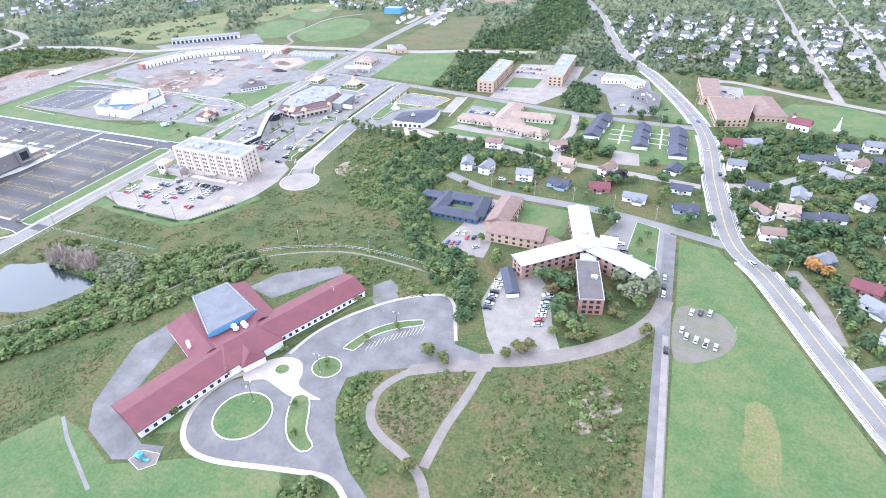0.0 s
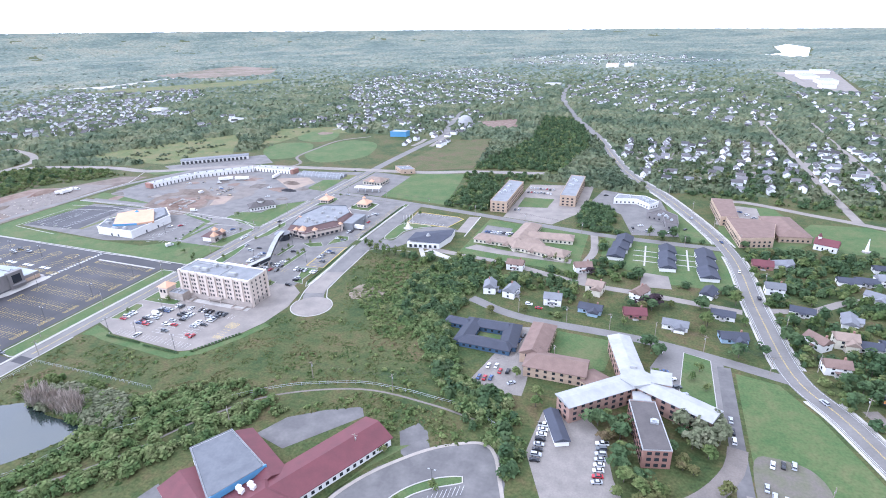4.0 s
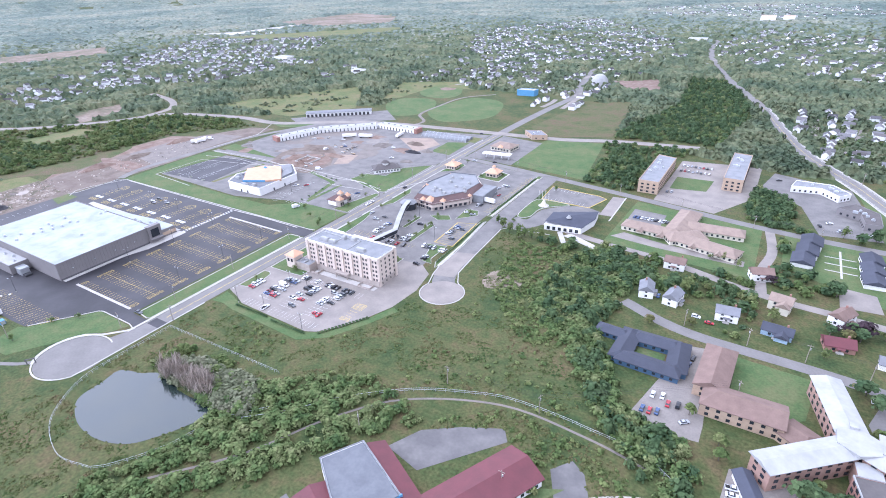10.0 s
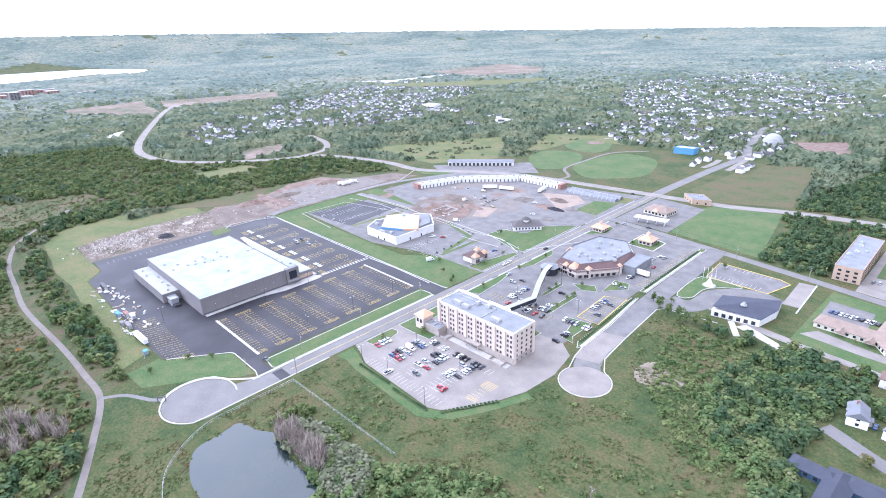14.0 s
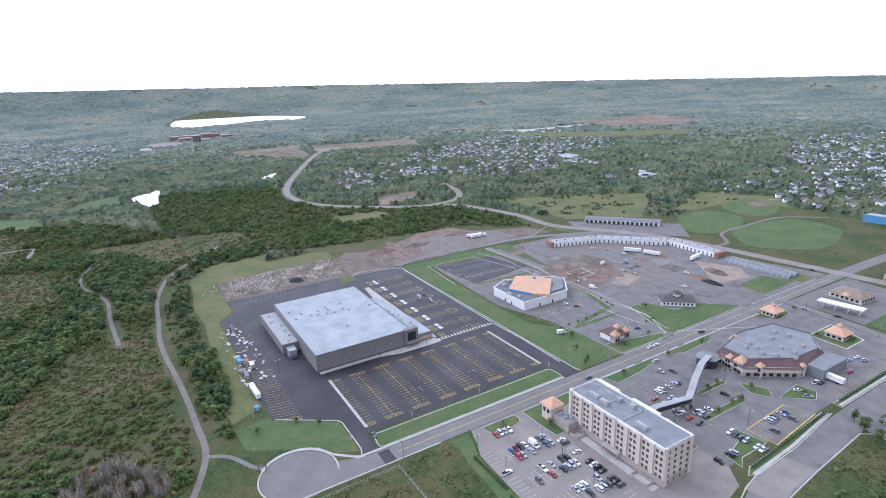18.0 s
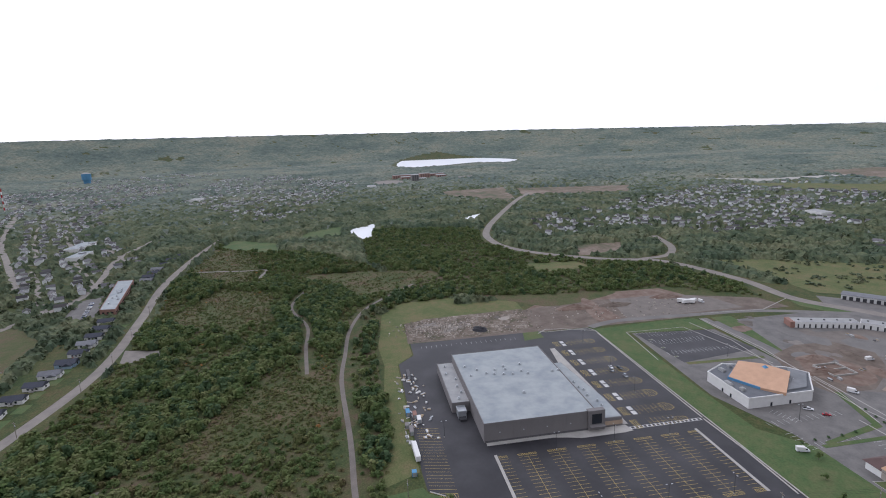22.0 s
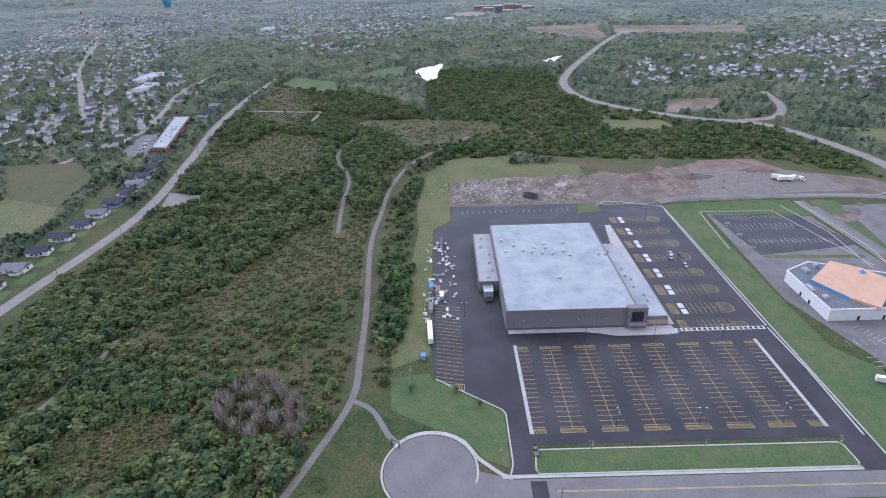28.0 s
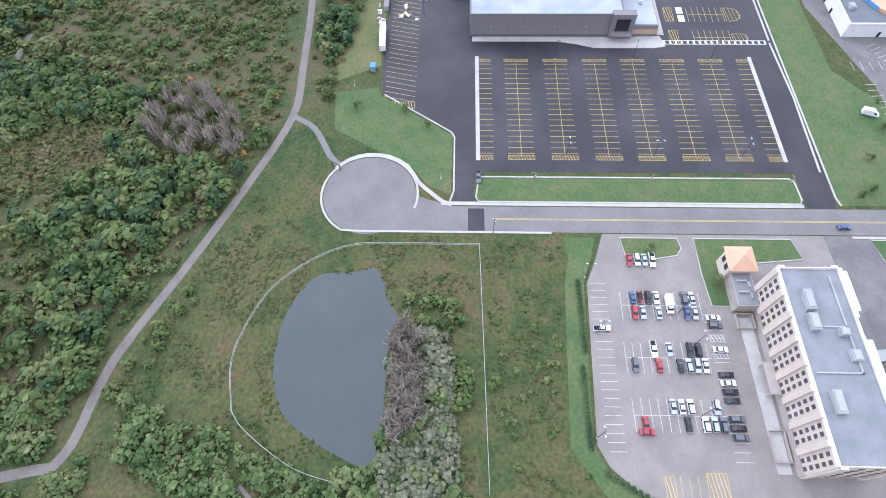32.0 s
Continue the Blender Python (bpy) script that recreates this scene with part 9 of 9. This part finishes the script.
brush = bx[inside(bx, [(-504, -130), (-508, -80), (-496, -28), (-488, 20), (-455, 26), (-438, -2), (-408, -43), (-411, -74), (-450, -96)])]
scatter("heath_brush", LOW, np.concatenate([spread(h_, 2600) for h_ in HEATHS] + [brush]), (0.5, 1.2), "weed", "low brush on the heath", "scrub")
scatter("heath_bushes", BUSH, np.concatenate([spread(h_, 800) for h_ in HEATHS] + [brush[::9]]), (0.8, 1.9), "leaf_scrub", "small bushes scattered over the heath", "scrub")
scatter("belt_woods", TREES, np.concatenate([spread(W_D, 3400), spread(W_E, 2100), spread(W_F, 1900), spread(W_G, 180), spread(W_H, 400), spread(W_I, 220)]), (1.4, 3.4), "leaf_bright", "dense green tree belt", "woods")
scatter("belt_woods", TREES, np.concatenate([spread(W_F, 1700), spread(W_G, 150), spread(W_D, 700)]), (1.8, 3.8), "leaf_dark", "darker trees of the tree belts", "woods", (1.1, 1.8))
scatter("pond_willows", TREES, spread([(60, -30), (64, -10), (108, -8), (120, -24), (106, -30), (84, -27)], 420), (1.6, 3.2), "leaf_grey", "grey-green willows beside the pond", "woods", (1.0, 1.5))
scatter("bank_trees", TREES, np.concatenate([spread([(47, -25), (52, -6), (67, -2), (88, -5), (88, -22), (67, -20)], 110), spread([(54, -110), (44, -98), (56, -96), (75, -105), (89, -115), (87, -120), (73, -113)], 60)]), (1.1, 2.6), "leaf", "green trees and bushes on the pond bank", "woods", (0.8, 1.3))
scatter("bare_thicket", TWIGS, np.concatenate([spread(bare, 80), spread([(58, -30), (62, -20), (90, -18), (98, -28), (75, -27)], 150)]), (2.2, 3.6), "twig_grey", "bare grey leafless thicket", "thicket", (1.0, 1.4))
scatter("loop_bushes", BUSH, np.concatenate([spread([(268, -40), (266, -50), (270, -60), (275, -56), (274, -46)], 26), spread([(274, -70), (286, -84), (300, -82), (292, -73), (281, -66)], 30), spread([(302, -77), (303, -73), (306, -74), (305, -77)], 6), spread([(242, -104), (270, -96), (278, -98), (262, -113), (243, -112)], 70), spread([(324, -36), (331, -40), (338, -32), (331, -28)], 12), spread([(350, -40), (356, -14), (366, -10), (372, -26), (368, -42)], 42), spread([(280, -20), (292, -13), (298, -18), (286, -22)], 22)]), (0.8, 2.2), "leaf", "wild bushes round the gravel loop", "scrub", (0.8, 1.3))
scatter("autumn_bushes", BUSH, np.concatenate([spread([(-52, -132), (-50, -96), (-26, -88), (-2, -90), (0, -126), (-30, -142)], 50), spread(W_A, 130)]), (0.9, 2.0), "leaf_autumn", "reddish autumn bushes", "scrub")
MEADOW = [(26, 2), (30, 28), (98, 24), (128, 56), (128, 86), (150, 86), (160, 110), (132, 170), (132, 200), (160, 190), (190, 112), (222, 90), (262, 50), (262, 30), (215, 42), (174, 26), (150, 6), (112, 4)]
scatter("meadow_weeds", LOW, np.concatenate([spread(MEADOW, 20000, (12, 5, -0.02)), spread([(25, -2), (25, -62), (8, -84), (60, -116), (100, -120), (118, -84), (150, -50), (112, -2)], 11000, (10, 6, -0.02)), spread([(330, -80), (320, -24), (350, -2), (380, 30), (382, -90)], 2600), spread([(280, -62), (278, -46), (298, -26), (312, -26), (309, -60), (300, -70)], 1100), spread([(150, -126), (110, -120), (150, -55), (163, -100)], 1400), spread([(190, 8), (215, 36), (262, 30), (285, 12), (262, 10), (226, 20)], 1800)]), (0.35, 0.85), "weed", "tufts of weeds and tall grass", "meadow plants")
scatter("meadow_bushes", BUSH, np.concatenate([spread([(152, 188), (198, 188), (192, 165), (187, 140), (194, 112), (222, 90), (200, 82), (168, 118), (156, 150)], 1500), spread([(272, -70), (281, -64), (276, -50), (283, -38), (272, -40), (265, -48), (266, -58)], 160), spread([(238, -104), (262, -98), (278, -98), (266, -118), (240, -114)], 150), spread(MEADOW, 900, (40, 3, 0.0)), spread([(330, -80), (340, -24), (378, 10), (382, -90)], 160), spread([(262, -36), (282, -34), (300, -18), (320, -20), (312, -30), (284, -62), (268, -70)], 120), spread([(190, 14), (215, 36), (262, 32), (285, 14)], 160)]), (0.7, 1.8), "leaf", "green bushes on the meadow", "scrub")


# the woods all round as one uneven canopy, open at fields, streets and houses
WATERS = [[(-2780, 250), (-2790, 420), (-2960, 680), (-2840, 800), (-3130, 990), (-3600, 850), (-3920, 560), (-3840, 380), (-3713, 260), (-3500, 210), (-3265, 170), (-2980, 150)], [(722, 2600), (834, 2736), (870, 3251), (994, 3563), (1046, 3130), (904, 2487), (825, 2415)], [(650, 1780), (839, 1940), (780, 1300), (660, 1350)]]
CORE = [[(-338, -30), (-338, 345), (-200, 500), (-210, 640), (60, 660), (160, 460), (310, 420), (420, 440), (620, 420), (620, 60), (600, -150), (128, -225), (60, -300), (-330, -340), (-200, -240)], W_A, W_B, W_C, W_F, W_G]
na = 900
az_ = np.linspace(0.72, 4.4, na)
rr_ = [400.0]
while rr_[-1] < 4742:
    rr_.append(rr_[-1] * 1.0086)
rr_ = np.array(rr_[:-1] + [4745.0])
nr = len(rr_)
cell = rr_ * (az_[1] - az_[0])
jit = np.minimum(cell, 9.0)[:, None] * 0.38
gx = 240 + rr_[:, None] * np.cos(az_)[None] + rng.normal(0, 1, (nr, na)) * jit
gy = -90 + rr_[:, None] * np.sin(az_)[None] + rng.normal(0, 1, (nr, na)) * jit
flat_ = np.stack([gx.ravel(), gy.ravel()], 1)
mask_ = GRID["mask"]
free(flat_[:1])
gi, gj = ((flat_[:, 0] - GX) / GC).astype(int), ((flat_[:, 1] - GY) / GC).astype(int)
within = (gi >= 0) & (gi < NX) & (gj >= 0) & (gj < NY)
open_ = within & mask_[np.clip(gi, 0, NX - 1), np.clip(gj, 0, NY - 1)]
for c in CORE + WATERS:
    open_ |= inside(flat_, c)
taken = np.zeros((900, 900), bool)      # 8 m cells round houses and streets


def mark(spots, reach):
    for x, y in spots:
        i, j = int((x + 3700) / 8), int((y + 2300) / 8)
        taken[max(0, i - reach):i + reach + 1, max(0, j - reach):j + reach + 1] = True


mark(FAR_SPOTS, 0)
mark([(x - 6, y) for x, y in FAR_SPOTS], 0)
mark([(x + 4, y - 5) for x, y in FAR_SPOTS], 0)
mark(STREET_SPOTS, 0)
ti, tj = np.clip(((flat_[:, 0] + 3700) / 8).astype(int), 0, 899), np.clip(((flat_[:, 1] + 2300) / 8).astype(int), 0, 899)
open_ |= taken[ti, tj]
town = np.zeros(len(flat_), bool)
for poly, *_ in SUBURBS:
    here = inside(flat_, poly)
    town |= here
    open_ |= here & (rng.random(len(flat_)) < (0.5 if poly[0][0] < -350 else 0.16))
open_ |= rng.random(len(flat_)) < 0.02
stand = np.array([noise.noise((x / 210, y / 210, 4)) + 0.6 * noise.noise((x / 55, y / 55, 7)) for x, y in flat_])
open_ |= (stand < -0.62) & ~town
hill = np.array([far_rise(x, y) for x, y in flat_])
tall = 2.6 + 6.5 * rng.random(len(flat_)) ** 1.3 + 4.5 * np.clip(stand, 0, 1)
reach = np.repeat(rr_, na)
tall = np.where(town, tall * 0.72, tall) * np.interp(reach, [400, 750, 900, 3000, 4700], [0.45, 0.55, 1.0, 1.0, 0.5])
gz = np.where(open_, -0.6, tall) + hill
idx = np.arange(nr * na).reshape(nr, na)
quads = np.stack([idx[:-1, :-1], idx[:-1, 1:], idx[1:, 1:], idx[1:, :-1]], -1).reshape(-1, 4)
quads = quads[(~open_)[quads].sum(1) >= 1]
canopy = tagged(raw("far_woods", np.stack([gx.ravel(), gy.ravel(), gz], 1).tolist(), quads.tolist(), "leaf_far_haze"), "wide mixed woods reaching to the far hills", "woods", kind="stuff")
canopy.data.materials.append(M["far_wood_haze"])
# faces past roughly 1750 m take the hazier of the two colours
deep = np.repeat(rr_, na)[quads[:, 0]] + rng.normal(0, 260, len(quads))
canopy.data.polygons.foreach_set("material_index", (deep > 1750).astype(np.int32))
canopy.data.update()
# loose crowns over the nearer part of that canopy
near_crowns = flat_[(~open_) & (reach < 1050) & (rng.random(len(flat_)) < np.interp(reach, [400, 750, 1050], [0.34, 0.26, 0.1]))]
scatter("crowns", BUSH, near_crowns, (2.4, 4.4), "leaf_far_haze", "round crowns of distant trees", "woods", (1.5, 2.3))

garden = [(238, 146), (300, 186), (300, 205), (250, 205), (205, 205), (160, 196), (240, 168)]
east = [(286, 128), (286, 200), (400, 200), (410, 120), (440, 70), (470, -20), (620, -20), (640, 300), (560, 300), (470, 290), (420, 285), (400, 290), (330, 290), (300, 300), (300, 140)]
pts = np.concatenate([spread(garden, 480), spread(east, 5600), spread([(395, 405), (420, 420), (500, 400), (640, 340), (640, 560), (330, 560), (330, 500)], 1100)])
half = rng.random(len(pts)) < 0.5
scatter("garden_trees", TREES, pts[half], (1.6, 4.2), "leaf_dark", "dark leafy garden trees between the houses", "trees", (0.9, 1.5))
scatter("garden_trees", TREES, pts[~half], (1.4, 3.6), "leaf", "green leafy garden trees between the houses", "trees", (0.9, 1.4))
scatter("field_bushes", BUSH, np.concatenate([spread([(-440, 335), (-300, 385), (-230, 480), (-200, 640), (-330, 620), (-480, 560), (-520, 420)], 1500, (40, 8, 0.08), True), spread([(60, 455), (60, 640), (140, 660), (150, 560), (130, 470)], 200), spread([(-180, -360), (-340, -400), (-420, -520), (-200, -520)], 260, (50, 9, 0.0)), spread([(-300, -330), (-390, -335), (-330, -400), (-200, -350)], 240)]), (1.2, 3.2), "leaf_far_haze", "scattered bushes on open fields", "scrub")
